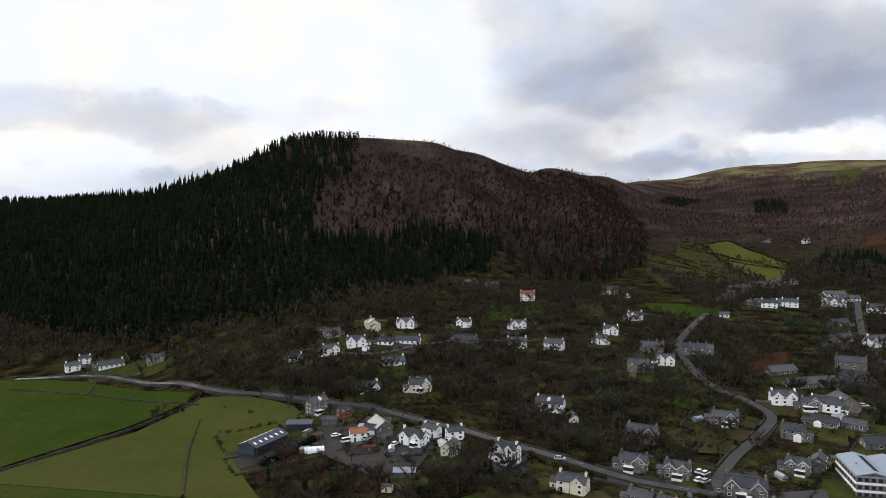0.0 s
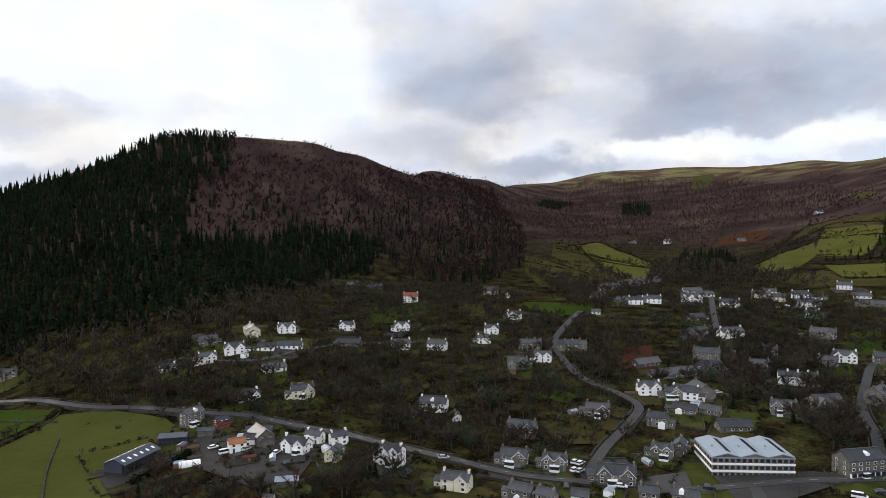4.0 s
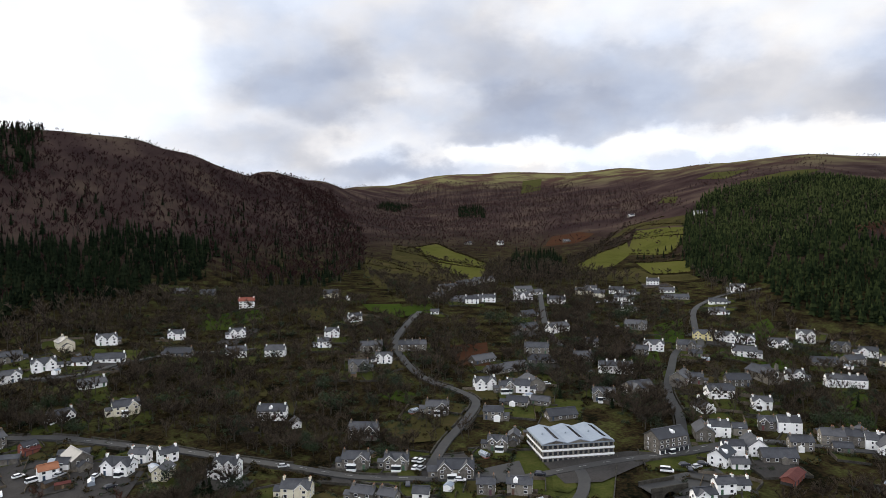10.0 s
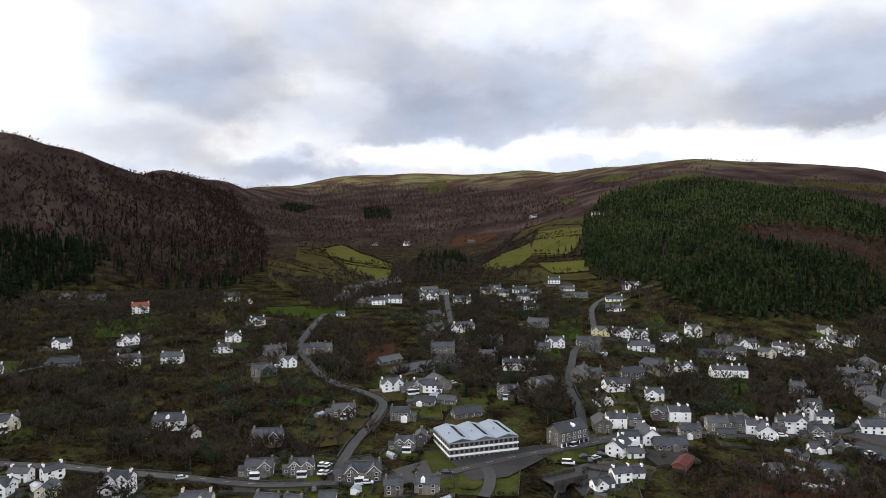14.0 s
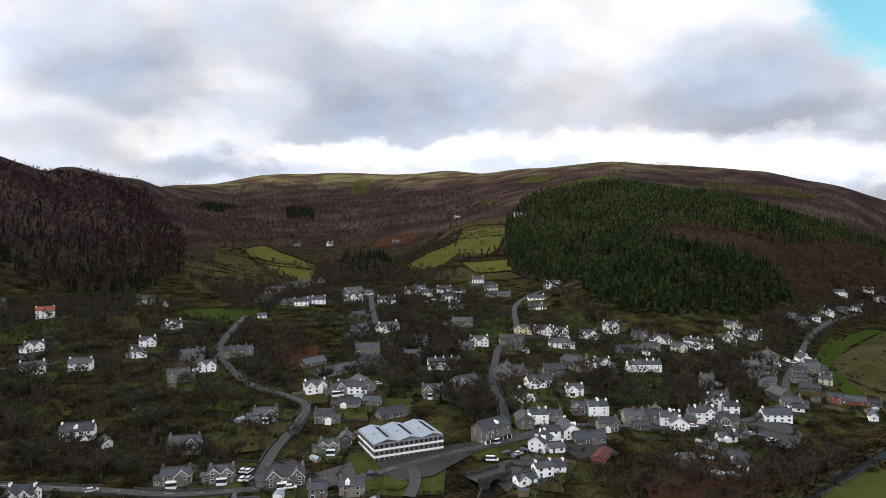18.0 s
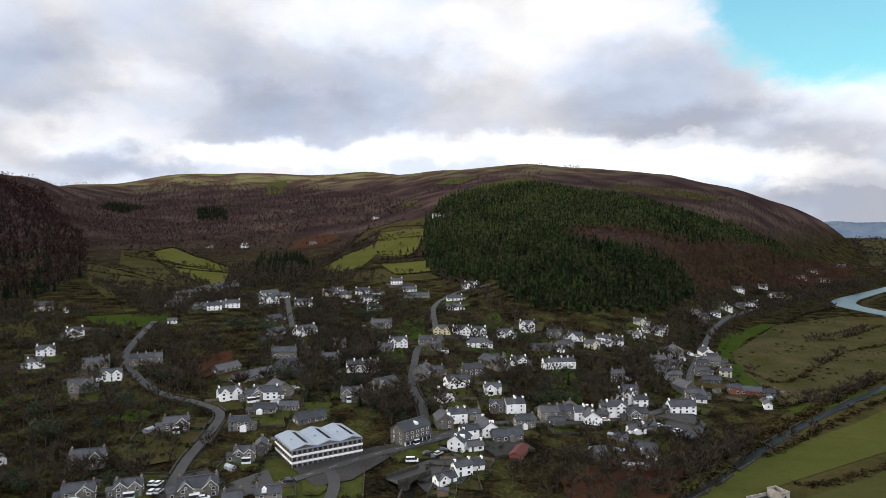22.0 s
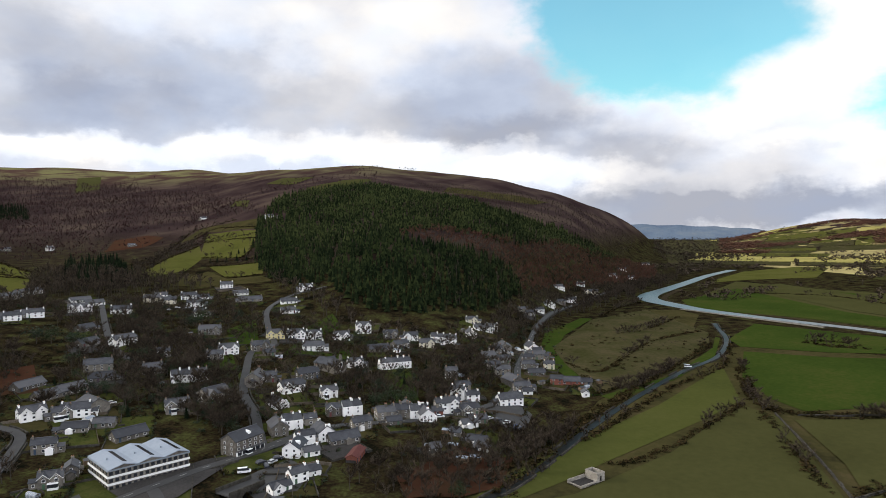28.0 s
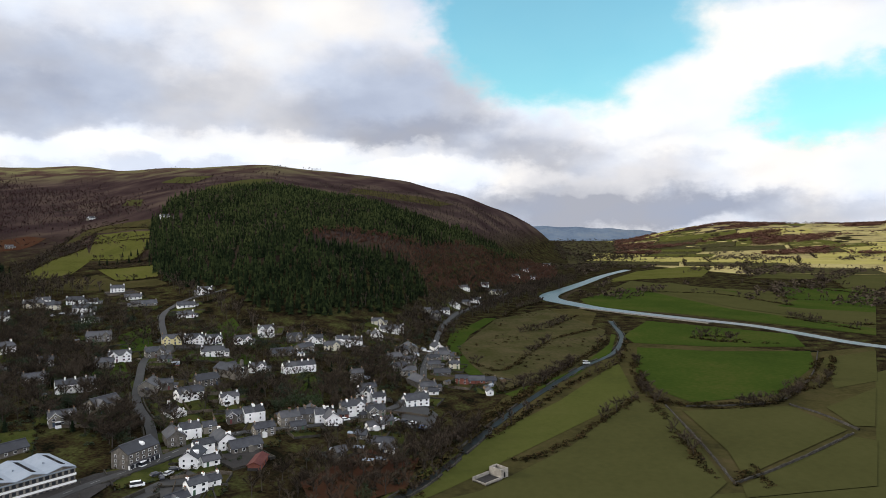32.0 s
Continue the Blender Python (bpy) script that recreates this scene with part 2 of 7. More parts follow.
def surface(name, colours, scale=1.0, rough=0.85, bump=0.0, fine=8.0, metal=0.0, detail=6, vary=0.0, island=False, gloss=None):
    """A matt surface that runs between two to four colours at two scales; scale is in patches per metre."""
    if name in MATS:
        return MATS[name]
    m = bpy.data.materials.new(name)
    m.use_nodes = True
    nt = m.node_tree
    bsdf = nt.nodes["Principled BSDF"]
    N, L = nt.nodes.new, nt.links.new
    pos = N("ShaderNodeNewGeometry")
    noises = []
    for k, s in enumerate((scale, scale * fine)):
        n = N("ShaderNodeTexNoise")
        n.inputs["Scale"].default_value, n.inputs["Detail"].default_value = s, detail
        n.inputs["Roughness"].default_value = 0.6
        L(pos.outputs["Position"], n.inputs["Vector"])
        noises.append(n.outputs[0])
    mix = N("ShaderNodeMath")
    mix.operation = "MULTIPLY_ADD"
    L(noises[0], mix.inputs[0])
    mix.inputs[1].default_value = 0.62
    half = N("ShaderNodeMath")
    half.operation = "MULTIPLY"
    L(noises[1], half.inputs[0])
    half.inputs[1].default_value = 0.38
    L(half.outputs[0], mix.inputs[2])
    value = mix.outputs[0]
    if vary:
        src = pos.outputs["Random Per Island"] if island else N("ShaderNodeObjectInfo").outputs["Random"]
        add = N("ShaderNodeMath")
        add.operation = "MULTIPLY_ADD"
        L(src, add.inputs[0])
        add.inputs[1].default_value = vary
        off = N("ShaderNodeMath")
        off.operation = "SUBTRACT"
        L(value, off.inputs[0])
        off.inputs[1].default_value = vary / 2
        L(off.outputs[0], add.inputs[2])
        value = add.outputs[0]
    cr = N("ShaderNodeValToRGB")
    L(value, cr.inputs[0])
    e = cr.color_ramp.elements
    e[0].position, e[-1].position = 0.34, 0.66
    e[0].color, e[-1].color = (*colours[0], 1), (*colours[-1], 1)
    for i, c in enumerate(colours[1:-1]):
        e.new(0.34 + 0.32 * (i + 1) / (len(colours) - 1)).color = (*c, 1)
    L(cr.outputs[0], bsdf.inputs["Base Color"])
    bsdf.inputs["Roughness"].default_value, bsdf.inputs["Metallic"].default_value = rough, metal
    bsdf.inputs["Specular IOR Level"].default_value = gloss if gloss is not None else (0.0 if rough > 0.84 else 0.25)
    if bump:
        b = N("ShaderNodeBump")
        b.inputs["Strength"].default_value, b.inputs["Distance"].default_value = 0.6, bump
        L(noises[1], b.inputs["Height"])
        L(b.outputs[0], bsdf.inputs["Normal"])
    MATS[name] = m
    return m


def land_material():
    """Rough hillside: leaf litter and bracken low down with shade painted in near-black, brown heath and olive pasture
    up on the moor.
    """
    # the darkest tones stand in for shade between village trees and houses
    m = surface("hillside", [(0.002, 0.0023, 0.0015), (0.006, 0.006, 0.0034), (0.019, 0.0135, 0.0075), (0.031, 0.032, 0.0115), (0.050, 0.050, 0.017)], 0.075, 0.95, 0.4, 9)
    nt = m.node_tree
    N, L = nt.nodes.new, nt.links.new
    bsdf = nt.nodes["Principled BSDF"]
    old = bsdf.inputs["Base Color"].links[0].from_socket
    pos = N("ShaderNodeNewGeometry")
    sep = N("ShaderNodeSeparateXYZ")
    L(pos.outputs["Position"], sep.inputs[0])
    n = N("ShaderNodeTexNoise")
    n.inputs["Scale"].default_value, n.inputs["Detail"].default_value = 0.012, 10
    L(pos.outputs["Position"], n.inputs["Vector"])
    cr = N("ShaderNodeValToRGB")
    e = cr.color_ramp.elements
    e[0].position, e[0].color = 0.36, (0.022, 0.0140, 0.0140, 1)
    e[1].position, e[1].color = 0.68, (0.062, 0.045, 0.034, 1)
    e.new(0.52).color = (0.037, 0.0250, 0.0225, 1)
    L(n.outputs[0], cr.inputs[0])
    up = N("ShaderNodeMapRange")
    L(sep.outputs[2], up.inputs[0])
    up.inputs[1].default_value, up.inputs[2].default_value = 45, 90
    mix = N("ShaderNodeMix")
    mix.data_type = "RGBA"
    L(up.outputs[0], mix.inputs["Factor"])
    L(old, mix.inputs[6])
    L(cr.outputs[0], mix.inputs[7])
    high = N("ShaderNodeMapRange")
    L(sep.outputs[2], high.inputs[0])
    high.inputs[1].default_value, high.inputs[2].default_value = 215, 285
    cr2 = N("ShaderNodeValToRGB")
    e = cr2.color_ramp.elements
    e[0].position, e[0].color = 0.40, (0.058, 0.034, 0.026, 1)
    e[1].position, e[1].color = 0.58, (0.122, 0.112, 0.050, 1)
    e.new(0.5).color = (0.084, 0.067, 0.037, 1)
    L(n.outputs[0], cr2.inputs[0])
    mix2 = N("ShaderNodeMix")
    mix2.data_type = "RGBA"
    L(high.outputs[0], mix2.inputs["Factor"])
    L(mix.outputs[2], mix2.inputs[6])
    L(cr2.outputs[0], mix2.inputs[7])
    L(mix2.outputs[2], bsdf.inputs["Base Color"])
    return m


HILLSIDE = land_material()
GRASS = surface("meadow_grass", [(0.018, 0.029, 0.0062), (0.026, 0.040, 0.0078), (0.042, 0.046, 0.0115)], 0.014, 0.9, 0.1, 22)
GRASS_OLIVE = surface("winter_pasture", [(0.03442, 0.03421, 0.01239), (0.04131, 0.04134, 0.01446), (0.0482, 0.04704, 0.01721)], 0.015, 0.9, 0.1, 20)
GRASS_BANK = surface("bank_pasture", [(0.036, 0.041, 0.0115), (0.046, 0.051, 0.0135), (0.056, 0.057, 0.017)], 0.015, 0.9, 0.1, 20)
GRASS_SLOPE = surface("hillside_pasture", [(0.03936, 0.0432, 0.01105), (0.06068, 0.0624, 0.0153), (0.07216, 0.0656, 0.0221)], 0.02, 0.9, 0.1, 14)
# sun through a cloud gap is painted in as this brighter grass colour
GRASS_SUN = surface("sunlit_pasture_tone", [(0.18, 0.16, 0.048), (0.25, 0.22, 0.068), (0.30, 0.25, 0.09)], 0.01, 0.9, 0.1, 15)
GRASS_ROUGH = surface("rough_pasture", [(0.022, 0.02, 0.009), (0.038, 0.034, 0.013), (0.054, 0.042, 0.02)], 0.03, 0.95, 0.2, 10)
MARSH = surface("marsh_sedge", [(0.02448, 0.02652, 0.0091), (0.03888, 0.03588, 0.0154), (0.05904, 0.04836, 0.0252)], 0.035, 0.95, 0.2, 10)
GARDEN = surface("garden_lawn", [(0.018, 0.021, 0.007), (0.036, 0.042, 0.0115), (0.058, 0.056, 0.018)], 0.12, 0.9, 0.1, 10)
BRACKEN = surface("dead_bracken", [(0.03, 0.015, 0.0095), (0.045, 0.021, 0.01235), (0.036, 0.024, 0.0133)], 0.03, 0.95, 0.3, 12)
ASPHALT = surface("asphalt", [(0.02289, 0.02289, 0.02289), (0.03121, 0.03069, 0.02965), (0.04057, 0.03954, 0.03745)], 0.15, 0.8, 0.02, 14)
GRAVEL = surface("gravel_yard", [(0.02785, 0.0263, 0.02475), (0.04022, 0.03775, 0.03558), (0.0526, 0.0495, 0.04641)], 0.1, 0.9, 0.03, 16)

WATER = surface("river_water", [(0.018, 0.022, 0.023), (0.034, 0.037, 0.036)], 0.05, 0.3, 0.25, 12)
WATER.node_tree.nodes["Principled BSDF"].inputs["Specular IOR Level"].default_value = 0.6
SHINGLE = surface("river_shingle", [(0.09, 0.085, 0.072), (0.15, 0.14, 0.12), (0.22, 0.205, 0.18)], 0.2, 0.9, 0.05, 10)
MUD = surface("river_bank_earth", [(0.016, 0.013, 0.008), (0.032, 0.025, 0.015), (0.05, 0.04, 0.024)], 0.15, 0.95, 0.1, 8)
# near-black and barely glossy: shade of banks and trees put into the colour
STREAM = surface("bank_shaded_stream_water", [(0.005, 0.0055, 0.005), (0.011, 0.0115, 0.010)], 0.1, 0.4, 0.05, 8, gloss=0.05)
SLATE = surface("roof_slate", [(0.024, 0.0255, 0.030), (0.040, 0.042, 0.048), (0.064, 0.064, 0.068)], 0.35, 0.55, 0.01, 12, vary=0.35)
RED_TILE = surface("red_tile", [(0.15, 0.045, 0.03), (0.21, 0.065, 0.04)], 0.5, 0.8, 0.01, 10)
ORANGE_TILE = surface("orange_tile", [(0.21, 0.084, 0.042), (0.28, 0.119, 0.063)], 0.5, 0.8, 0.01, 10)
RUST = surface("rusty_sheet", [(0.05, 0.012, 0.01), (0.075, 0.018, 0.014), (0.09, 0.03, 0.02)], 0.2, 0.8, 0.01, 8)
METAL_ROOF = surface("pale_metal_roof", [(0.1648, 0.1955, 0.2345), (0.2044, 0.2374, 0.276), (0.2308, 0.2583, 0.295)], 0.08, 0.5, 0.01, 10)
BLUE_METAL = surface("dark_blue_cladding", [(0.030, 0.036, 0.055), (0.045, 0.05, 0.07)], 0.2, 0.6, 0.01, 8)
WALLS = {
    "white": surface("white_render", [(0.70, 0.69, 0.66), (0.80, 0.79, 0.77), (0.85, 0.84, 0.82)], 0.25, 0.85, 0.01, 14, vary=0.2),
    "cream": surface("cream_render", [(0.50, 0.46, 0.34), (0.60, 0.55, 0.42), (0.66, 0.62, 0.50)], 0.25, 0.85, 0.01, 14, vary=0.2),
    "yellow": surface("yellow_render", [(0.62, 0.54, 0.26), (0.70, 0.62, 0.34)], 0.25, 0.85, 0.01, 14),
    "stone": surface("grey_stone", [(0.075, 0.069, 0.061), (0.135, 0.123, 0.107), (0.205, 0.188, 0.16)], 0.7, 0.9, 0.05, 5, vary=0.25),
    "brick": surface("red_brick", [(0.16, 0.06, 0.045), (0.23, 0.09, 0.065)], 0.7, 0.9, 0.03, 6),
}
GLASS = surface("window_glass", [(0.012, 0.014, 0.017), (0.03, 0.034, 0.04)], 0.6, 0.08, 0.0, 3)
GLASS.node_tree.nodes["Principled BSDF"].inputs["Specular IOR Level"].default_value = 0.6
FRAME = surface("white_paint", [(0.66, 0.66, 0.65), (0.78, 0.78, 0.77)], 0.8, 0.6, 0.0, 6)
POT = surface("clay_pot", [(0.22, 0.11, 0.07), (0.30, 0.16, 0.10)], 1.0, 0.85, 0.0, 6)
DOOR = surface("door_paint", [(0.03, 0.05, 0.08), (0.12, 0.03, 0.03), (0.05, 0.10, 0.06)], 0.02, 0.5, 0.0, 3, vary=0.9)
BARK = surface("bark", [(0.032, 0.027, 0.023), (0.062, 0.054, 0.046)], 0.8, 0.95, 0.0, 6)
TWIG = surface("bare_twigs", [(0.014, 0.011, 0.0085), (0.040, 0.031, 0.023), (0.076, 0.060, 0.044)], 0.06, 0.95, 0.0, 6, vary=0.35, island=True)
TWIG_PURPLE = surface("larch_and_birch_twigs", [(0.017, 0.0085, 0.0088), (0.031, 0.0158, 0.0155), (0.050, 0.029, 0.026)], 0.02, 0.95, 0.0, 9, vary=0.14, island=True)
TWIG_RUST = surface("rusty_larch_twigs", [(0.036, 0.0165, 0.0125), (0.056, 0.027, 0.0195), (0.078, 0.044, 0.030)], 0.02, 0.95, 0.0, 9, vary=0.16, island=True)
# lighter copy of the larch and birch twigs, the moor's stronger light painted in
TWIG_MOOR = surface("moor_lit_larch_and_birch_twigs", [(0.026, 0.0145, 0.0145), (0.050, 0.029, 0.0275), (0.082, 0.052, 0.045)], 0.02, 0.95, 0.0, 9, vary=0.2, island=True)
TWIG_OLD = surface("russet_wood_twigs", [(0.044, 0.021, 0.0155), (0.078, 0.039, 0.028), (0.112, 0.066, 0.045)], 0.02, 0.95, 0.0, 9, vary=0.16, island=True)
# needle green lowered below its real tone; the canopy's self-shade is in the colour
NEEDLE = surface("self_shaded_spruce_needles", [(0.003825, 0.006, 0.003562), (0.007013, 0.0108, 0.0057), (0.01147, 0.0156, 0.007838)], 0.02, 0.9, 0.0, 14, vary=0.32, island=True)
# lighter needle copy for the upper plantation, sunlight put into the green
NEEDLE_LIGHT = surface("sunlit_plantation_needles", [(0.006, 0.009, 0.0045), (0.016, 0.022, 0.0095), (0.042, 0.050, 0.018)], 0.02, 0.9, 0.0, 14, vary=0.32, island=True)
NEEDLE_MID = surface("spruce_plantation_needles", [(0.005, 0.008, 0.0042), (0.0115, 0.017, 0.0078), (0.026, 0.034, 0.0125)], 0.02, 0.9, 0.0, 14, vary=0.32, island=True)
EVERGREEN = surface("evergreen_leaves", [(0.006182, 0.01204, 0.004637), (0.01134, 0.0208, 0.006182), (0.01803, 0.02847, 0.00824)], 0.08, 0.8, 0.0, 9, vary=0.3)
HEDGE_LEAF = surface("hedge_leaves", [(0.006, 0.007, 0.003), (0.016, 0.0135, 0.0065), (0.028, 0.02, 0.0095), (0.048, 0.034, 0.015)], 0.08, 0.9, 0.0, 9, vary=0.4, island=True)
DRYSTONE = surface("dry_stone", [(0.022, 0.021, 0.018), (0.042, 0.039, 0.033), (0.078, 0.073, 0.063)], 0.5, 0.95, 0.05, 8)
PALE_STONE = surface("limewashed_stone", [(0.13, 0.12, 0.10), (0.24, 0.22, 0.19), (0.36, 0.34, 0.30)], 0.5, 0.9, 0.05, 6)
TYRE = surface("tyre_rubber", [(0.012, 0.012, 0.012), (0.02, 0.02, 0.02)], 1.0, 0.9, 0.0, 4)
CHROME = surface("bright_metal", [(0.5, 0.5, 0.5), (0.6, 0.6, 0.6)], 1.0, 0.3, 0.0, 4, metal=1.0)
PAINTS = {
    "white": surface("white_car_paint", [(0.68, 0.68, 0.68), (0.75, 0.75, 0.75)], 0.5, 0.25, 0.0, 4),
    "silver": surface("silver_car_paint", [(0.35, 0.36, 0.37), (0.42, 0.43, 0.44)], 0.5, 0.25, 0.0, 4),
    "dark": surface("dark_car_paint", [(0.02, 0.022, 0.03), (0.03, 0.032, 0.04)], 0.5, 0.2, 0.0, 4),
    "blue": surface("blue_car_paint", [(0.03, 0.06, 0.16), (0.04, 0.08, 0.20)], 0.5, 0.2, 0.0, 4),
    "red": surface("red_car_paint", [(0.22, 0.02, 0.02), (0.28, 0.03, 0.03)], 0.5, 0.2, 0.0, 4),
}

MARKING = surface("road_paint", [(0.22, 0.22, 0.21), (0.32, 0.32, 0.3)], 0.5, 0.8, 0.0, 6)
TIMBER = surface("weathered_timber", [(0.07, 0.05, 0.035), (0.12, 0.085, 0.055), (0.17, 0.12, 0.08)], 0.5, 0.85, 0.01, 8, vary=0.5)
# blue-grey base colour carries the distance haze, painted in
FAR_HILL = surface("haze_tinted_far_hills", [(0.075, 0.10, 0.14), (0.10, 0.13, 0.17), (0.13, 0.15, 0.17)], 0.004, 0.95, 0.0, 6)
# tan raised so the colour itself carries the sunlight on the far hills
FARMLAND = surface("patchy_sunlit_farmland", [(0.12, 0.098, 0.05), (0.24, 0.20, 0.085), (0.36, 0.31, 0.13)], 0.004, 0.95, 0.0, 14)
FENCE = surface("weathered_fence_wood", [(0.05, 0.038, 0.027), (0.09, 0.074, 0.055), (0.15, 0.13, 0.105)], 0.2, 0.9, 0.0, 10)

# ---- mesh helpers ----
def mesh_from(name, verts, faces, mats, idx=None, smooth=False):
    me = bpy.data.meshes.new(name)
    me.from_pydata(verts, [], faces)
    for m in mats:
        me.materials.append(m)
    if idx is not None:
        me.polygons.foreach_set("material_index", idx)
    if smooth:
        me.polygons.foreach_set("use_smooth", [True] * len(me.polygons))
    me.update()
    return me


def tri_mesh(name, verts, tris, mats, idx=None, smooth=False):
    """A large triangle mesh straight from arrays."""
    me = bpy.data.meshes.new(name)
    n = len(tris)
    me.vertices.add(len(verts))
    me.vertices.foreach_set("co", np.ascontiguousarray(verts, dtype=np.float32).ravel())
    me.loops.add(3 * n)
    me.loops.foreach_set("vertex_index", np.ascontiguousarray(tris, dtype=np.int32).ravel())
    me.polygons.add(n)
    me.polygons.foreach_set("loop_start", np.arange(0, 3 * n, 3, dtype=np.int32))
    for m in mats:
        me.materials.append(m)
    if idx is not None:
        me.polygons.foreach_set("material_index", np.ascontiguousarray(idx, dtype=np.int32))
    if smooth:
        me.polygons.foreach_set("use_smooth", np.ones(n, dtype=bool))
    me.update(calc_edges=True)
    return me


# ---- the ground: one sheet to the horizon ----
def make_ground():
    bearings = np.concatenate([np.arange(-90, -50, 2.0), np.arange(-50, 132, 0.5), np.arange(132, 270, 2.0)])
    radii = np.concatenate([[2.0, 20.0], np.geomspace(40, 4950, 250)])
    a, r = np.radians(bearings)[:, None], radii[None, :]
    x, y = r * np.sin(a), r * np.cos(a)
    z = height(x, y)
    verts = np.stack([x, y, z], -1).reshape(-1, 3)
    na, nr = len(bearings), len(radii)
    i, j = np.meshgrid(np.arange(na), np.arange(nr - 1), indexing="ij")
    i2 = (i + 1) % na
    a0, a1, b0, b1 = i * nr + j, i * nr + j + 1, i2 * nr + j, i2 * nr + j + 1
    tris = np.concatenate([np.stack([a0, a1, b1], -1).reshape(-1, 3), np.stack([a0, b1, b0], -1).reshape(-1, 3)])
    tris = tris[:, ::-1]
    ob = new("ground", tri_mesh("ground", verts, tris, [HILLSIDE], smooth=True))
    tagged(ob, "rough brown hillside and valley ground with bracken and leaf litter", "ground", kind="structure")


make_ground()


def inside(poly, x, y):
    """Which of the places lie inside a polygon."""
    hit = np.zeros(np.shape(x), bool)
    n = len(poly)
    for k in range(n):
        (x0, y0), (x1, y1) = poly[k], poly[(k + 1) % n]
        if y0 == y1:
            continue
        cross = ((y0 > y) != (y1 > y)) & (x < (x1 - x0) * (y - y0) / (y1 - y0) + x0)
        hit ^= cross
    return hit


LIFT = {"n": 0}
ROAD_LINES = []


def draped(name, poly, material, label, category, lift=0.25, step=None, kind="structure"):
    """A sheet of land cover laid over the ground inside an outline: triangle fans cut to the outline on a grid."""
    bm = bmesh.new()
    bm.faces.new([bm.verts.new((px, py, 0)) for px, py in poly])
    xs, ys = [p[0] for p in poly], [p[1] for p in poly]
    span = max(max(xs) - min(xs), max(ys) - min(ys))
    step = step or max(4.0, span / 26)
    for axis, lo, hi in ((0, min(xs), max(xs)), (1, min(ys), max(ys))):
        at = lo + step / 2
        while at < hi:
            co, no = [0, 0, 0], [0, 0, 0]
            co[axis], no[axis] = at, 1
            bmesh.ops.bisect_plane(bm, geom=bm.verts[:] + bm.edges[:] + bm.faces[:], plane_co=co, plane_no=no)
            at += step
    LIFT["n"] += 1
    lift += 0.22 * ((LIFT["n"] * 0.618) % 1.0)
    bm.verts.ensure_lookup_table()
    co = np.array([v.co[:] for v in bm.verts])
    zz = height(co[:, 0], co[:, 1]) + lift
    for v, z in zip(bm.verts, zz):
        v.co.z = z
    bmesh.ops.triangulate(bm, faces=bm.faces[:])
    bmesh.ops.recalc_face_normals(bm, faces=bm.faces[:])
    if sum(f.normal.z for f in bm.faces) < 0:
        bmesh.ops.reverse_faces(bm, faces=bm.faces[:])
    me = bpy.data.meshes.new(name)
    bm.to_mesh(me)
    bm.free()
    me.materials.append(material)
    me.polygons.foreach_set("use_smooth", [True] * len(me.polygons))
    return tagged(new(name, me), label, category, kind=kind)


def spline(points, step):
    """Points at even steps along a smooth line through the given ones."""
    p = np.array(points, float)
    p = np.vstack([2 * p[0] - p[1], p, 2 * p[-1] - p[-2]])
    out = []
    for k in range(1, len(p) - 2):
        n = max(2, int(np.hypot(*(p[k + 1] - p[k])[:2]) / step))
        for t in np.arange(n) / n:
            out.append(0.5 * (2 * p[k] + (p[k + 1] - p[k - 1]) * t + (2 * p[k - 1] - 5 * p[k] + 4 * p[k + 1] - p[k + 2]) * t * t
                              + (3 * p[k] - p[k - 1] - 3 * p[k + 1] + p[k + 2]) * t ** 3))
    out.append(p[-2])
    return np.array(out)


def ribbon(name, points, width, material, label, category, lift=0.45, step=5.0, thick=0.25, parent=None, level=False):
    """A strip along a line: a road, a wall's foot, water. points may carry a width as their third number."""
    LIFT["n"] += 1
    lift += 0.06 * ((LIFT["n"] * 0.618) % 1.0)
    pts = spline(points, step)
    line = pts[:, :2]
    w = pts[:, 2] if pts.shape[1] > 2 else np.full(len(pts), width)
    if name in ("road", "lane", "river", "stream", "railway"):
        ROAD_LINES.append((line, (w.max() if name == "river" else width) / 2))
    tan = np.gradient(line, axis=0)
    tan /= np.linalg.norm(tan, axis=1)[:, None] + 1e-9
    nor = np.stack([-tan[:, 1], tan[:, 0]], 1)
    left, right = line + nor * w[:, None] / 2, line - nor * w[:, None] / 2
    zc = height(line[:, 0], line[:, 1])
    zl = np.maximum(height(left[:, 0], left[:, 1]), zc) + lift
    zr = np.maximum(height(right[:, 0], right[:, 1]), zc) + lift
    if level:
        zl = zr = zc + lift
    n = len(line)
    v = np.concatenate([np.column_stack([left, zl]), np.column_stack([right, zr]),
                        np.column_stack([left, zl - thick - lift]), np.column_stack([right, zr - thick - lift])])
    f = []
    for k in range(n - 1):
        f += [(k, n + k, n + k + 1, k + 1), (2 * n + k, k, k + 1, 2 * n + k + 1), (n + k, 3 * n + k, 3 * n + k + 1, n + k + 1)]
    ob = new(name, mesh_from(name, v.tolist(), f, [material]))
    if parent:
        ob.parent = parent
        return ob
    return tagged(ob, label, category, kind="structure")

# ---- fields, roads and water ----
ribbon("road", [(-203, 445), (-187, 441), (-146, 435), (-104, 407), (-77, 384), (-48, 366), (-18, 343), (4, 326), (22, 310), (40, 293), (56, 277)], 4.2, ASPHALT, "narrow grey asphalt village road", "road", 0.6)
ribbon("road", [(45, 290), (57, 275), (81, 247), (97, 226), (118, 208), (137, 198)], 4.2, ASPHALT, "narrow grey asphalt village road", "road", 0.6)
ribbon("road", [(132, 194), (155, 189), (188, 183), (217, 174), (231, 172)], 4.2, ASPHALT, "narrow grey asphalt village road", "road", 0.6)
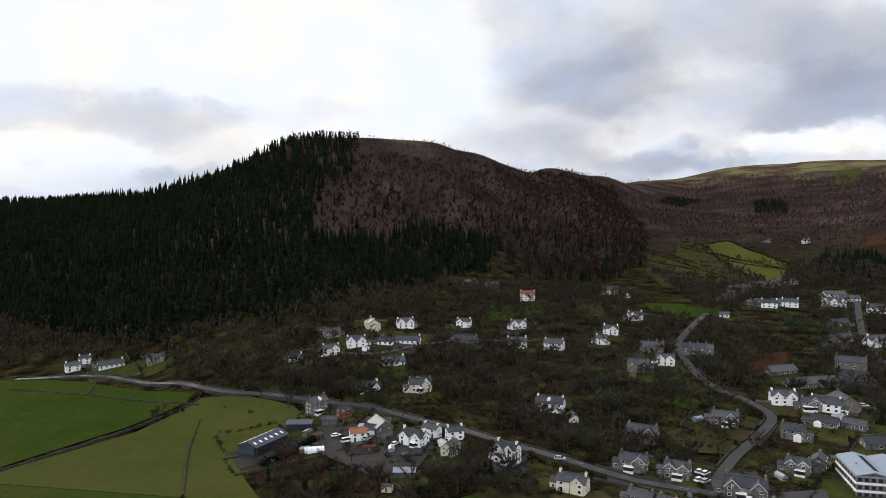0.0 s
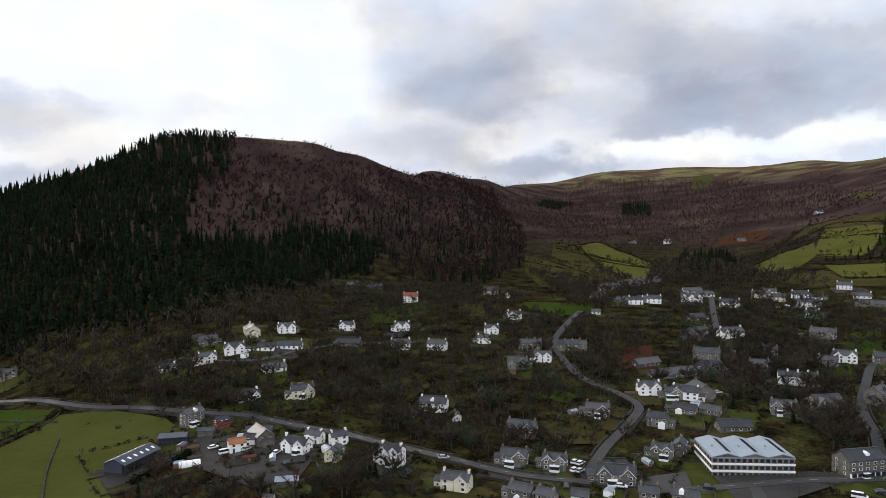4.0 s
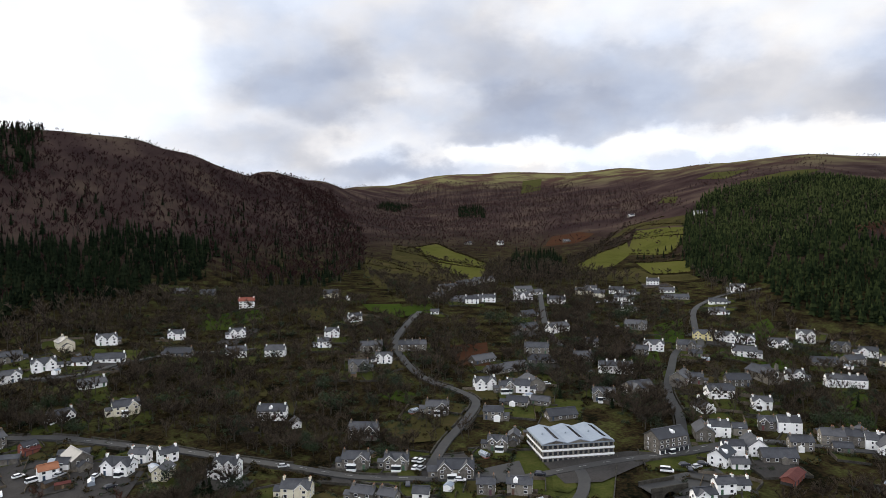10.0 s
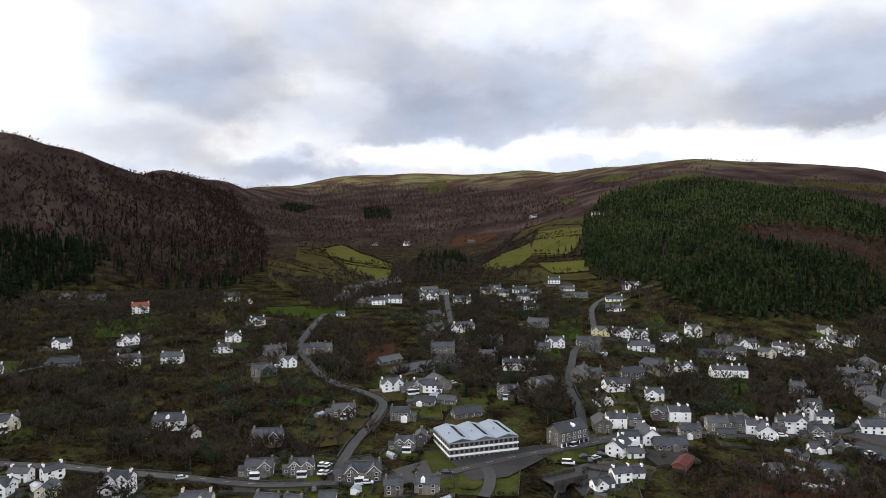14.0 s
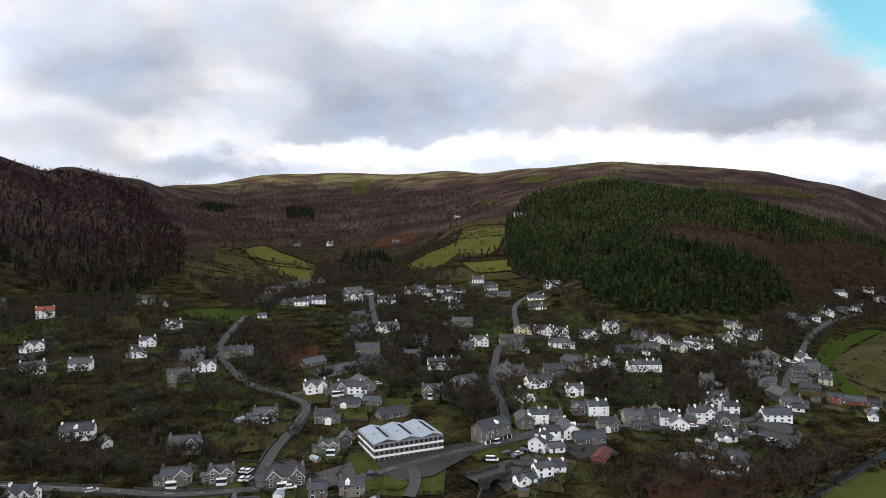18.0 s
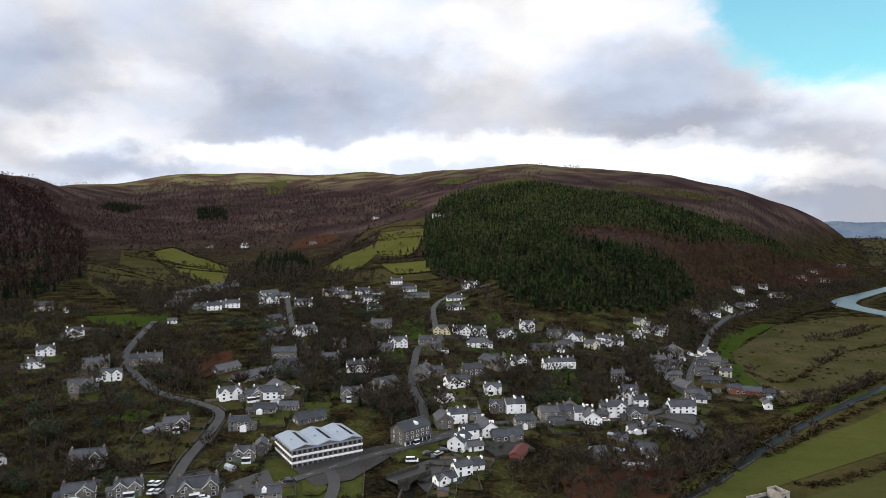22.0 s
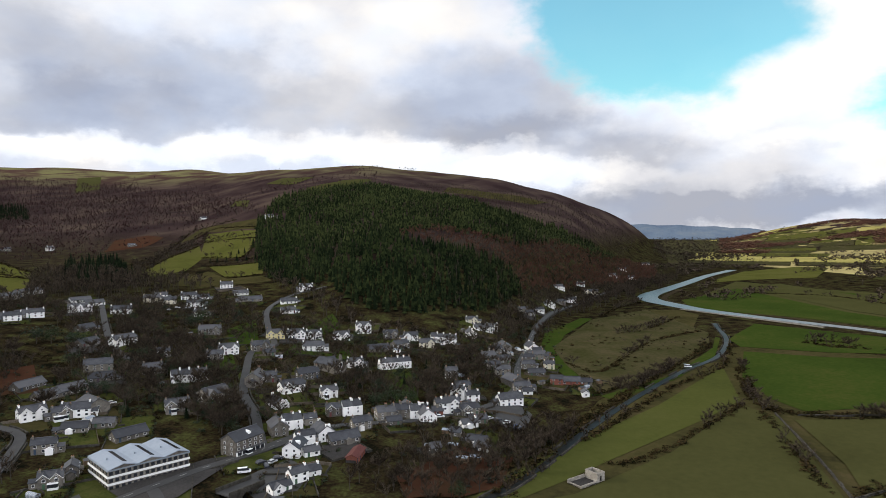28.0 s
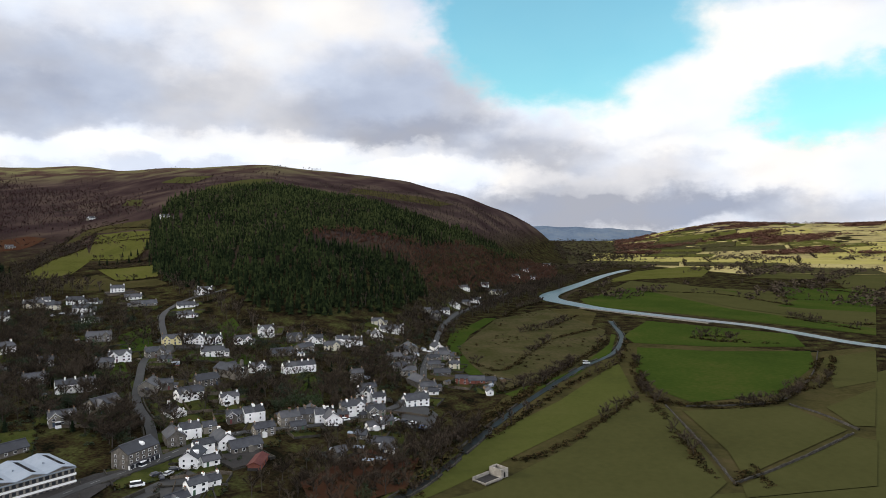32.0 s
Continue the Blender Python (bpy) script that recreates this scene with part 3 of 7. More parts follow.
ribbon("road", [(215, 174), (224, 175), (252, 167), (278, 140), (293, 131), (315, 120), (340, 116), (371, 118), (423, 133), (487, 146), (597, 168), (752, 179), (962, 169)], 4.2, ASPHALT, "narrow grey asphalt village road", "road", 0.6)
ribbon("road", [(215, 173), (234, 191), (250, 206), (272, 231), (304, 256), (336, 278), (357, 278), (396, 313), (446, 352), (500, 370), (528, 351)], 4.2, ASPHALT, "narrow grey asphalt village road", "road", 0.6)
ribbon("road", [(123, 214), (144, 236), (168, 256), (183, 272), (183, 290), (178, 310), (182, 340), (196, 382), (213, 408), (256, 457)], 4.2, ASPHALT, "narrow grey asphalt village road", "road", 0.6)
ribbon("road", [(403, 491), (312, 373), (285, 321), (291, 299)], 4.2, ASPHALT, "narrow grey asphalt village road", "road", 0.6)
ribbon("lane", [(-26, 415), (13, 394), (43, 408), (75, 419), (116, 411)], 3.2, ASPHALT, "narrow grey lane between garden walls", "road", 0.6)
draped("field", [(208, 87), (294, 72), (367, 70), (564, 14), (606, 8), (572, -60), (559, -128), (597, -180), (277, -85)], GRASS_ROUGH, 'rough brown-green pasture with tussocks', "field", 0.02)
draped("field", [(849, 65), (1213, 8), (1098, -113), (985, -297), (657, -199), (760, -52), (793, 49)], GRASS_OLIVE, 'dull olive winter pasture', "field", 0.02)
draped("field", [(-217, 447), (-156, 427), (-84, 381), (-85, 370), (-104, 330), (-134, 288), (-140, 277)], GRASS, 'short green grazed meadow grass', "field", 0.3)
draped("field", [(-79, 373), (-59, 372), (-28, 342), (-17, 318), (-50, 288), (-38, 253), (-30, 233), (-136, 269), (-136, 273), (-132, 282), (-97, 323)], GRASS_BANK, 'olive-green winter meadow beside the farm', "field", 0.3)
draped("field", [(485, 11), (396, 0), (354, 14), (271, 49), (248, 58), (224, 68), (209, 77), (208, 87), (281, 69), (369, 39)], GRASS_BANK, "olive-green sloping pasture beside the stream", "field", 0.3)
draped("field", [(383, -2), (366, -18), (266, -33), (246, -24), (209, 76), (234, 53), (293, 26), (340, 13)], GRASS_OLIVE, 'dull olive winter pasture', "field", 0.3)
draped("field", [(548, -2), (545, -57), (563, -127), (506, -117), (414, -77), (383, -30), (405, -15), (455, -1)], GRASS, 'short green grazed meadow grass', "field", 0.3)
draped("field", [(364, -24), (389, -78), (350, -95), (274, -40), (304, -38)], GRASS_OLIVE, 'dull olive winter pasture', "field", 0.3)
draped("field", [(265, -38), (340, -95), (336, -103), (277, -85), (253, -38)], GRASS_OLIVE, 'dull olive winter pasture', "field", 0.3)
draped("field", [(535, -128), (578, -175), (466, -142), (438, -112)], GRASS_OLIVE, 'dull olive winter pasture', "field", 0.3)
draped("field", [(391, -96), (445, -135), (359, -109), (358, -100)], GRASS_OLIVE, 'dull olive winter pasture', "field", 0.3)
draped("field", [(607, 9), (704, -12), (645, -132), (582, -128), (565, -59), (568, 1)], GRASS, 'short green grazed meadow grass', "field", 0.3)
draped("field", [(674, 136), (774, 96), (632, 26), (581, 23), (455, 39), (385, 73), (450, 108), (506, 132)], MARSH, 'rough marsh of brown sedge and rushes', "field", 0.3)
draped("field", [(489, 137), (561, 153), (679, 149), (682, 137), (570, 138), (493, 127), (425, 95), (380, 71), (380, 78), (435, 112)], GRASS, 'short green grazed meadow grass', "field", 0.3)
draped("field", [(377, 71), (452, 36), (565, 20), (617, 20), (617, 16), (517, 17), (431, 37), (368, 63)], GRASS, 'short green grazed meadow grass', "field", 0.3)
draped("field", [(888, 68), (1078, 6), (824, -103), (698, -211), (657, -199), (765, -52), (804, 50)], GRASS, 'short green grazed meadow grass', "field", 0.3)
draped("field", [(1100, -2), (1183, -55), (909, -196), (835, -252), (713, -216), (839, -110)], GRASS_OLIVE, 'dull olive winter pasture', "field", 0.3)
draped("field", [(1079, -58), (1052, -138), (881, -156), (840, -116)], GRASS, 'short green grazed meadow grass', "field", 0.3)
draped("field", [(865, -159), (980, -217), (919, -277), (825, -249), (844, -192)], GRASS, 'short green grazed meadow grass', "field", 0.3)
draped("field", [(856, -174), (1063, -320), (919, -277), (863, -192)], GRASS_ROUGH, 'rough brown-green pasture with tussocks', "field", 0.3)
draped("field", [(374, 812), (395, 745), (388, 610), (350, 590), (322, 562), (282, 579), (309, 672)], GRASS_ROUGH, 'rough brown-green pasture with tussocks', "field", 0.3)
draped("field", [(468, 915), (491, 892), (422, 700), (393, 570), (377, 577), (397, 721), (407, 803)], GRASS_ROUGH, 'rough brown-green pasture with tussocks', "field", 0.3)
draped("field", [(474, 884), (577, 971), (505, 724), (395, 574), (416, 691)], GRASS_SLOPE, 'yellow-green sloping winter pasture', "field", 0.3)
draped("field", [(463, 818), (504, 835), (497, 715), (463, 669), (452, 736)], GRASS_SLOPE, 'yellow-green sloping winter pasture', "field", 0.3)
draped("field", [(634, 588), (655, 525), (606, 485), (577, 511)], GRASS_SLOPE, 'yellow-green sloping winter pasture', "field", 0.3)
draped("field", [(676, 643), (838, 779), (812, 661), (740, 607), (683, 578)], GRASS_SLOPE, 'yellow-green sloping winter pasture', "field", 0.3)
draped("field", [(512, 589), (645, 669), (750, 713), (679, 639), (596, 588), (514, 568)], GRASS_SLOPE, 'yellow-green sloping winter pasture', "field", 0.3)
draped("field", [(489, 533), (608, 565), (572, 506), (596, 479), (574, 447), (517, 484)], GRASS_ROUGH, 'rough brown-green pasture with tussocks', "field", 0.3)
draped("field", [(732, 759), (879, 829), (886, 715), (819, 666), (847, 788)], GRASS_ROUGH, 'rough brown-green pasture with tussocks', "field", 0.3)
draped("field", [(678, 818), (775, 911), (823, 892), (812, 845), (718, 791)], BRACKEN, "slope of dead rust-brown bracken", "field", 0.4)
draped("field", [(1405, 1811), (1617, 2067), (1694, 2048), (1491, 1811)], GRASS_OLIVE, "dull olive winter pasture", "field", 0.5)
draped("field", [(1346, 1064), (1438, 1086), (1445, 988), (1304, 948)], GRASS_OLIVE, "dull olive winter pasture", "field", 0.5)
draped("field", [(1154, 813), (1309, 830), (1382, 787), (1051, 666)], GRASS_OLIVE, "dull olive winter pasture", "field", 0.5)
draped("field", [(1042, 911), (1114, 959), (1060, 877), (994, 829)], GRASS_OLIVE, "dull olive winter pasture", "field", 0.5)
draped("field", [(1503, 647), (1519, 523), (1575, 420), (1485, 429), (1405, 507), (1421, 625)], GRASS_ROUGH, "rough brown-green pasture with tussocks", "field", 0.5)
draped("field", [(182, 527), (199, 514), (182, 464), (163, 469)], GRASS_ROUGH, 'rough brown-green pasture with tussocks', "field", 0.3)
draped("field", [(229, 505), (260, 494), (235, 444), (224, 481)], GRASS, 'short green grazed meadow grass', "field", 0.3)
draped("field", [(132, 529), (149, 526), (146, 484), (125, 482)], GRASS, 'short green grazed meadow grass', "field", 0.3)
draped("field", [(109, 532), (129, 529), (117, 470), (95, 480)], GRASS, 'short green grazed meadow grass', "field", 0.3)
draped("field", [(144, 305), (159, 304), (163, 292), (152, 286)], GRASS, 'short green grazed meadow grass', "field", 0.3)
draped("field", [(339, 258), (372, 271), (390, 263), (359, 240)], GRASS, 'short green grazed meadow grass', "field", 0.3)
draped("field", [(399, 292), (460, 300), (440, 279), (401, 274)], GRASS, 'short green grazed meadow grass', "field", 0.3)
draped("field", [(423, 239), (431, 218), (418, 217), (402, 225)], GRASS, 'short green grazed meadow grass', "field", 0.3)
draped("field", [(377, 249), (386, 236), (365, 223), (353, 235)], GRASS, 'short green grazed meadow grass', "field", 0.3)
draped("field", [(225, 363), (250, 358), (222, 315), (205, 323)], BRACKEN, 'slope of dead rust-brown bracken', "field", 0.3)
draped("field", [(77, 340), (100, 354), (99, 330), (84, 318)], GRASS_ROUGH, 'rough brown-green pasture with tussocks', "field", 0.3)
draped("field", [(132, 272), (154, 258), (147, 237), (126, 245)], GRASS_ROUGH, 'rough brown-green pasture with tussocks', "field", 0.3)
draped("field", [(48, 228), (59, 216), (54, 210), (39, 214)], GRASS_ROUGH, 'rough brown-green pasture with tussocks', "field", 0.3)
draped("field", [(36, 220), (43, 223), (49, 211), (37, 213)], GRASS, 'short green grazed meadow grass', "field", 0.3)
draped("field", [(217, 115), (260, 106), (260, 84), (227, 78), (202, 103)], BRACKEN, 'slope of dead rust-brown bracken', "field", 0.3)
draped("yard", [(-20, 310), (-3, 309), (20, 291), (34, 271), (25, 249), (8, 244), (-11, 273)], GRAVEL, 'worn grey yard', "yard", 0.35)
draped("yard", [(-49, 284), (-35, 303), (-16, 291), (-31, 273), (-42, 266)], GRAVEL, 'worn grey yard', "yard", 0.35)
draped("yard", [(319, 117), (341, 113), (325, 95), (305, 92), (295, 100)], ASPHALT, 'grey asphalt car park', "yard", 0.35)
draped("yard", [(190, 164), (213, 159), (207, 144), (190, 139), (180, 147)], ASPHALT, 'worn grey yard', "yard", 0.35)
draped("yard", [(163, 197), (199, 188), (209, 178), (169, 172), (157, 178)], GRAVEL, 'worn grey yard', "yard", 0.35)
draped("yard", [(134, 205), (157, 204), (150, 191), (131, 191)], ASPHALT, 'worn grey yard', "yard", 0.35)
ribbon("river", [(575, -215, 13), (609, -170, 13), (644, -144, 13), (690, -108, 14), (732, -47, 15), (791, 33, 19), (827, 67, 24), (880, 104, 26), (940, 112, 24), (1027, 100, 20), (1159, 80, 18), (1327, 56, 16), (1506, 17, 16)], 14, WATER, "broad pale river winding over the valley floor", "river", 0.5, 12)
ribbon("shingle_bank", [(700, -70, 6), (741, -20, 12), (775, 22, 16), (800, 60, 10)], 10, SHINGLE, "pale shingle bank beside the river", "shingle", 0.42, 8)
ribbon("river_bank", [(600, -185, 7), (640, -158, 7), (690, -124, 7), (745, -62, 7), (806, 20, 7), (848, 66, 7), (905, 90, 7), (1027, 84, 7)], 7, MUD, "brown earth river bank", "bank", 0.4, 10)
ribbon("stream", [(695, 23), (610, 11), (522, 15), (456, 35), (372, 54), (308, 65), (237, 74), (208, 82)], 3.6, STREAM, "stream in its cut, bank shade painted dark", "stream", 0.35, level=True)
ribbon("stream", [(161, 141), (182, 156), (188, 163)], 3.6, STREAM, "stream in its cut, bank shade painted dark", "stream", 0.35, level=True)
draped("field", [(377, 334), (413, 338), (357, 290), (337, 296)], GRASS, 'short green grazed meadow grass', "field", 0.3)
draped("field", [(377, 269), (402, 269), (376, 249), (360, 254)], GRASS, 'short green grazed meadow grass', "field", 0.3)
draped("field", [(300, 293), (327, 286), (302, 261), (287, 276)], GRASS, 'short green grazed meadow grass', "field", 0.3)
draped("field", [(263, 305), (293, 296), (273, 275), (239, 269)], GRASS_ROUGH, 'rough brown-green pasture with tussocks', "field", 0.3)
draped("field", [(253, 481), (281, 484), (269, 448), (239, 448)], GRASS, 'short green grazed meadow grass', "field", 0.3)
draped("field", [(348, 194), (301, 159), (309, 150), (355, 178)], GRASS, 'short green grazed meadow grass', "field", 0.3)
draped("field", [(1147, 57), (1460, -3), (1653, -112), (1624, -168), (1333, -119), (1241, -2)], GRASS_SLOPE, 'yellow-green sloping winter pasture', "field", 0.3)
draped("field", [(774, 93), (784, 62), (753, 40), (651, 40), (706, 69)], GRASS_ROUGH, 'rough brown-green pasture with tussocks', "field", 0.3)
draped("field", [(142, 22), (235, 48), (383, -60), (604, -241), (402, -387), (61, -267)], GRASS_OLIVE, "dull olive winter pasture", "field", 0.08)
draped("field", [(-35, 191), (-60, 277), (-148, 277), (-293, 392), (-341, 214), (-92, 106)], GRASS, "short green grazed meadow grass", "field", 0.08)
MARSH_EDGE = [(680, 134), (774, 96), (632, 26), (581, 23), (455, 39), (381, 72), (450, 108), (515, 133)]


# ---- the far meadows across the river: a patchwork with hedges ----
def patchwork():
    r = np.random.RandomState(21)
    far_hedge, far_trees = [], []
    u, w = np.array((math.cos(radians(-7)), math.sin(radians(-7)))), np.array((math.sin(radians(7)), math.cos(radians(7))))
    river = max(ROAD_LINES, key=lambda q: q[1])[0]
    a = 500.0
    while a < 4500:
        da = r.uniform(95, 160) * (1 + a / 2500)
        b = -2300.0
        while b < 300:
            db = r.uniform(110, 210) * (1 + a / 4000)
            quad = [u * (a + i * da) + w * (b + j * db + r.uniform(-12, 12)) for i, j in ((0, 0), (1, 0), (1, 1), (0, 1))]
            quad = [q + r.uniform(-10, 10, 2) for q in quad]
            b += db
            mid = sum(quad) / 4
            dist, bear = np.hypot(*mid), math.degrees(math.atan2(mid[0], mid[1]))
            clear = min(np.hypot(*(river - q).T).min() for q in quad + [mid])
            if not 82.5 < bear < 112 or dist < 760 or dist > 4300 or clear < 62:
                continue
            if bear > 96 and dist < 912 or dist > 2700 and bear < 89 or bear < 84.5 and dist > 1900:
                continue
            if dist > 2800 and r.rand() < 0.6 or dist < 2800 and r.rand() < 0.12:
                continue
            poly = [tuple(mid + (q - mid) * 0.985) for q in quad]
            k = r.rand()
            # the far band takes the grass with sunlight painted in
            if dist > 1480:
                m, lab = (GRASS_SUN, "pasture with sunlight painted in pale yellow-green") if k < (0.62 if dist < 2500 else 0.3) else ((GRASS_SLOPE, "yellow-green winter pasture") if k < 0.8 else (MARSH, "rough marsh of brown sedge"))
            else:
                m, lab = (GRASS, "short green meadow grass") if k < 0.4 else ((GRASS_OLIVE, "dull olive winter pasture") if k < 0.75 else (MARSH, "rough marsh of brown sedge"))
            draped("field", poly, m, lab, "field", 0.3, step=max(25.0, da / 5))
            for i in range(4):
                if r.rand() < 0.62:
                    p, q = quad[i], quad[(i + 1) % 4]
                    n = int(np.hypot(*(q - p)) / 4.5)
                    t = np.arange(n)[:, None] / n
                    far_hedge.append(p + (q - p) * t + r.normal(0, 1.2, (n, 2)))
                    m2 = r.randint(8, 34)
                    far_trees.append(p + (q - p) * r.rand(m2, 1) + r.normal(0, 3, (m2, 2)))
        a += da
    return np.concatenate(far_hedge), np.concatenate(far_trees)


FAR_HEDGE, FAR_TREES = patchwork()

wedge = [(d * math.sin(radians(q)), d * math.cos(radians(q))) for q, d in ((88.4, 1800), (88.4, 4680), (92.5, 4680), (96.6, 4680), (101.5, 4680), (109, 4560), (110, 1560), (99, 1400))]
far_floor = [(d * math.sin(radians(q)), d * math.cos(radians(q))) for q, d in ((84.7, 1600), (84.4, 2400), (83.9, 4000), (89.3, 4680), (89.3, 1800))]
draped("field", far_floor, MARSH, "dull brown-green flats along the far valley", "field", 0.02, step=70.0)
draped("field", wedge, FARMLAND, "rough olive-brown farmland beyond the river, sunlight painted in", "field", 0.02, step=70.0)


def far_ridge(name, tops, dist, deep):
    """A ridge on the horizon, distance haze painted in its colour: a slope from the ground up to an uneven crest and
    down behind.
    """
    r = np.random.RandomState(3)
    q = np.arange(tops[0][0], tops[-1][0] + 0.01, 0.12)
    crest = np.interp(q, [p[0] for p in tops], [p[1] for p in tops]) + r.normal(0, 0.5, len(q)) + 3 * np.sin(q * 2.3)
    rows = []
    for d, k in ((0, 0.0), (0.3, 0.45), (0.6, 0.8), (1.0, 1.0), (1.5, 0.6), (2.0, 0.0)):
        rad = dist + d * deep
        rows.append([(rad * math.sin(radians(b)), rad * math.cos(radians(b)), 4 + (c - 4) * k + (5 * math.sin(b * 3.1 + 9 * k) if 0 < k < 1 else 0)) for b, c in zip(q, crest)])
    n = len(q)
    v = [p for row in rows for p in row]
    f = [(i * n + j, i * n + j + 1, (i + 1) * n + j + 1, (i + 1) * n + j) for i in range(len(rows) - 1) for j in range(n - 1)]
    tagged(new(name, mesh_from(name, v, f, [FAR_HILL])), "hills at the end of the valley, distance haze painted in blue-grey", "hills", kind="structure")


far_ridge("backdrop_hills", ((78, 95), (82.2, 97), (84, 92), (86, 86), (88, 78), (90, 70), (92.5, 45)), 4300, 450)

# ---- builders ----
class Shape:
    """Collects boxes and prisms into one mesh."""

    def __init__(self):
        self.v, self.f, self.m = [], [], []

    def poly(self, pts, faces, mat=0):
        n = len(self.v)
        self.v += [tuple(p) for p in pts]
        self.f += [tuple(n + i for i in f) for f in faces]
        self.m += [mat] * len(faces)
        return self

    def box(self, x0, x1, y0, y1, z0, z1, mat=0):
        return self.poly([(x0, y0, z0), (x1, y0, z0), (x1, y1, z0), (x0, y1, z0), (x0, y0, z1), (x1, y0, z1), (x1, y1, z1), (x0, y1, z1)],
                         [(0, 3, 2, 1), (4, 5, 6, 7), (0, 1, 5, 4), (1, 2, 6, 5), (2, 3, 7, 6), (3, 0, 4, 7)], mat)

    def gabled(self, x0, x1, y0, y1, z0, eaves, ridge, mat=0):
        """Walls with a gable at each x end."""
        ym = (y0 + y1) / 2
        return self.poly([(x0, y0, z0), (x0, y1, z0), (x0, y1, eaves), (x0, ym, ridge), (x0, y0, eaves),
                          (x1, y0, z0), (x1, y1, z0), (x1, y1, eaves), (x1, ym, ridge), (x1, y0, eaves)],
                         [(0, 4, 3, 2, 1), (5, 6, 7, 8, 9), (0, 5, 9, 4), (1, 2, 7, 6), (0, 1, 6, 5), (4, 9, 8, 3), (3, 8, 7, 2)], mat)

    def roof(self, x0, x1, y0, y1, eaves, ridge, thick=0.22, over=0.35, mat=0):
        """A pitched roof in two slabs along x."""
        ym = (y0 + y1) / 2
        k = (ridge - eaves) / ((y1 - y0) / 2)
        a, b = x0 - over, x1 + over
        for s, ye in ((-1, y0 - over), (1, y1 + over)):
            ze = eaves - k * over
            pts = [(a, ye, ze), (b, ye, ze), (b, ym, ridge), (a, ym, ridge)]
            up = [(x, y, z + thick) for x, y, z in pts]
            f = [(0, 1, 2, 3), (7, 6, 5, 4), (0, 4, 5, 1), (1, 5, 6, 2), (2, 6, 7, 3), (3, 7, 4, 0)]
            if s < 0:
                f = [tuple(reversed(q)) for q in f]
            self.poly(pts + up, [tuple(reversed(q)) for q in f], mat)
        return self

    def hip(self, x0, x1, y0, y1, eaves, ridge, over=0.4, mat=0):
        x0, x1, y0, y1 = x0 - over, x1 + over, y0 - over, y1 + over
        ym, d = (y0 + y1) / 2, min((y1 - y0) / 2, (x1 - x0) / 2)
        return self.poly([(x0, y0, eaves), (x1, y0, eaves), (x1, y1, eaves), (x0, y1, eaves), (x0 + d, ym, ridge), (x1 - d, ym, ridge)],
                         [(0, 1, 5, 4), (1, 2, 5), (2, 3, 4, 5), (3, 0, 4), (0, 3, 2, 1)], mat)

    def tube(self, x, y, z0, z1, r0, r1, n=8, mat=0):
        a = [(2 * math.pi * i / n) for i in range(n)]
        pts = [(x + r0 * math.cos(t), y + r0 * math.sin(t), z0) for t in a] + [(x + r1 * math.cos(t), y + r1 * math.sin(t), z1) for t in a]
        f = [(i, (i + 1) % n, n + (i + 1) % n, n + i) for i in range(n)] + [tuple(range(n, 2 * n))]
        return self.poly(pts, f, mat)

    def mesh(self, name, *mats):
        return mesh_from(name, self.v, self.f, mats, self.m)


SHARED = {}


def shared(key, make):
    if key not in SHARED:
        SHARED[key] = make()
    return SHARED[key]


def part(name, me, parent, label="", at=None):
    ob = new(name, me)
    ob.parent = parent
    if at is not None:
        ob.matrix_basis = at
    if label:
        tagged(ob, label)
    return ob


def ground_z(x, y):
    return float(height(np.array(float(x)), np.array(float(y))))


def rim(s, w, h, b, front, back, mat=0):
    """A flat frame round an opening, in one piece."""
    pts = []
    for y in (front, back):
        for x0, z0, x1, z1 in ((-w / 2, 0, w / 2, h), (-w / 2 + b, b, w / 2 - b, h - b)):
            pts += [(x0, y, z0), (x1, y, z0), (x1, y, z1), (x0, y, z1)]
    f = []
    for k in range(4):
        n = (k + 1) % 4
        f += [(k, n, 4 + n, 4 + k), (8 + k, 12 + k, 12 + n, 8 + n), (4 + k, 4 + n, 12 + n, 12 + k), (k, 8 + k, 8 + n, n)]
    return s.poly(pts, f, mat)


def window_mesh(w, h):
    """A window facing -y: a white frame standing proud of the wall."""
    return shared(("win", w, h), lambda: rim(Shape(), w, h, 0.09, -0.10, 0.05).mesh("window", FRAME))


def pane_mesh(w, h):
    return shared(("pane", w, h), lambda: Shape().box(-w / 2 + 0.07, w / 2 - 0.07, -0.05, 0.02, 0.07, h - 0.07).mesh("pane", GLASS))


def simple_window(w, h):
    """A far window in one mesh: the frame and the glass set back in it."""
    def make():
        s, c = Shape(), 0.08
        o = [(-w / 2, 0), (w / 2, 0), (w / 2, h), (-w / 2, h)]
        q = [(-w / 2 + c, c), (w / 2 - c, c), (w / 2 - c, h - c), (-w / 2 + c, h - c)]
        pts = [(x, 0.05, z) for x, z in o] + [(x, -0.10, z) for x, z in o] + [(x, -0.10, z) for x, z in q] + [(x, -0.04, z) for x, z in q]
        s.poly(pts, [(4 * r + k, 4 * r + (k + 1) % 4, 4 * r + 4 + (k + 1) % 4, 4 * r + 4 + k) for r in range(3) for k in range(4)] + [(12, 13, 14, 15)])
        s.m[-1] = 1
        return s.mesh("window", FRAME, GLASS)
    return shared(("swin", w, h), make)


def chimney_mesh(h, wall):
    def make():
        s = Shape().box(-0.34, 0.34, -0.52, 0.52, -1.6, h).box(-0.41, 0.41, -0.59, 0.59, h - 0.22, h - 0.05)
        for y in (-0.3, 0.3):
            s.tube(0, y, h - 0.02, h + 0.45, 0.15, 0.11, 7, 1)
        return s.mesh("chimney", WALLS[wall], POT)
    return shared(("chim", h, wall), make)


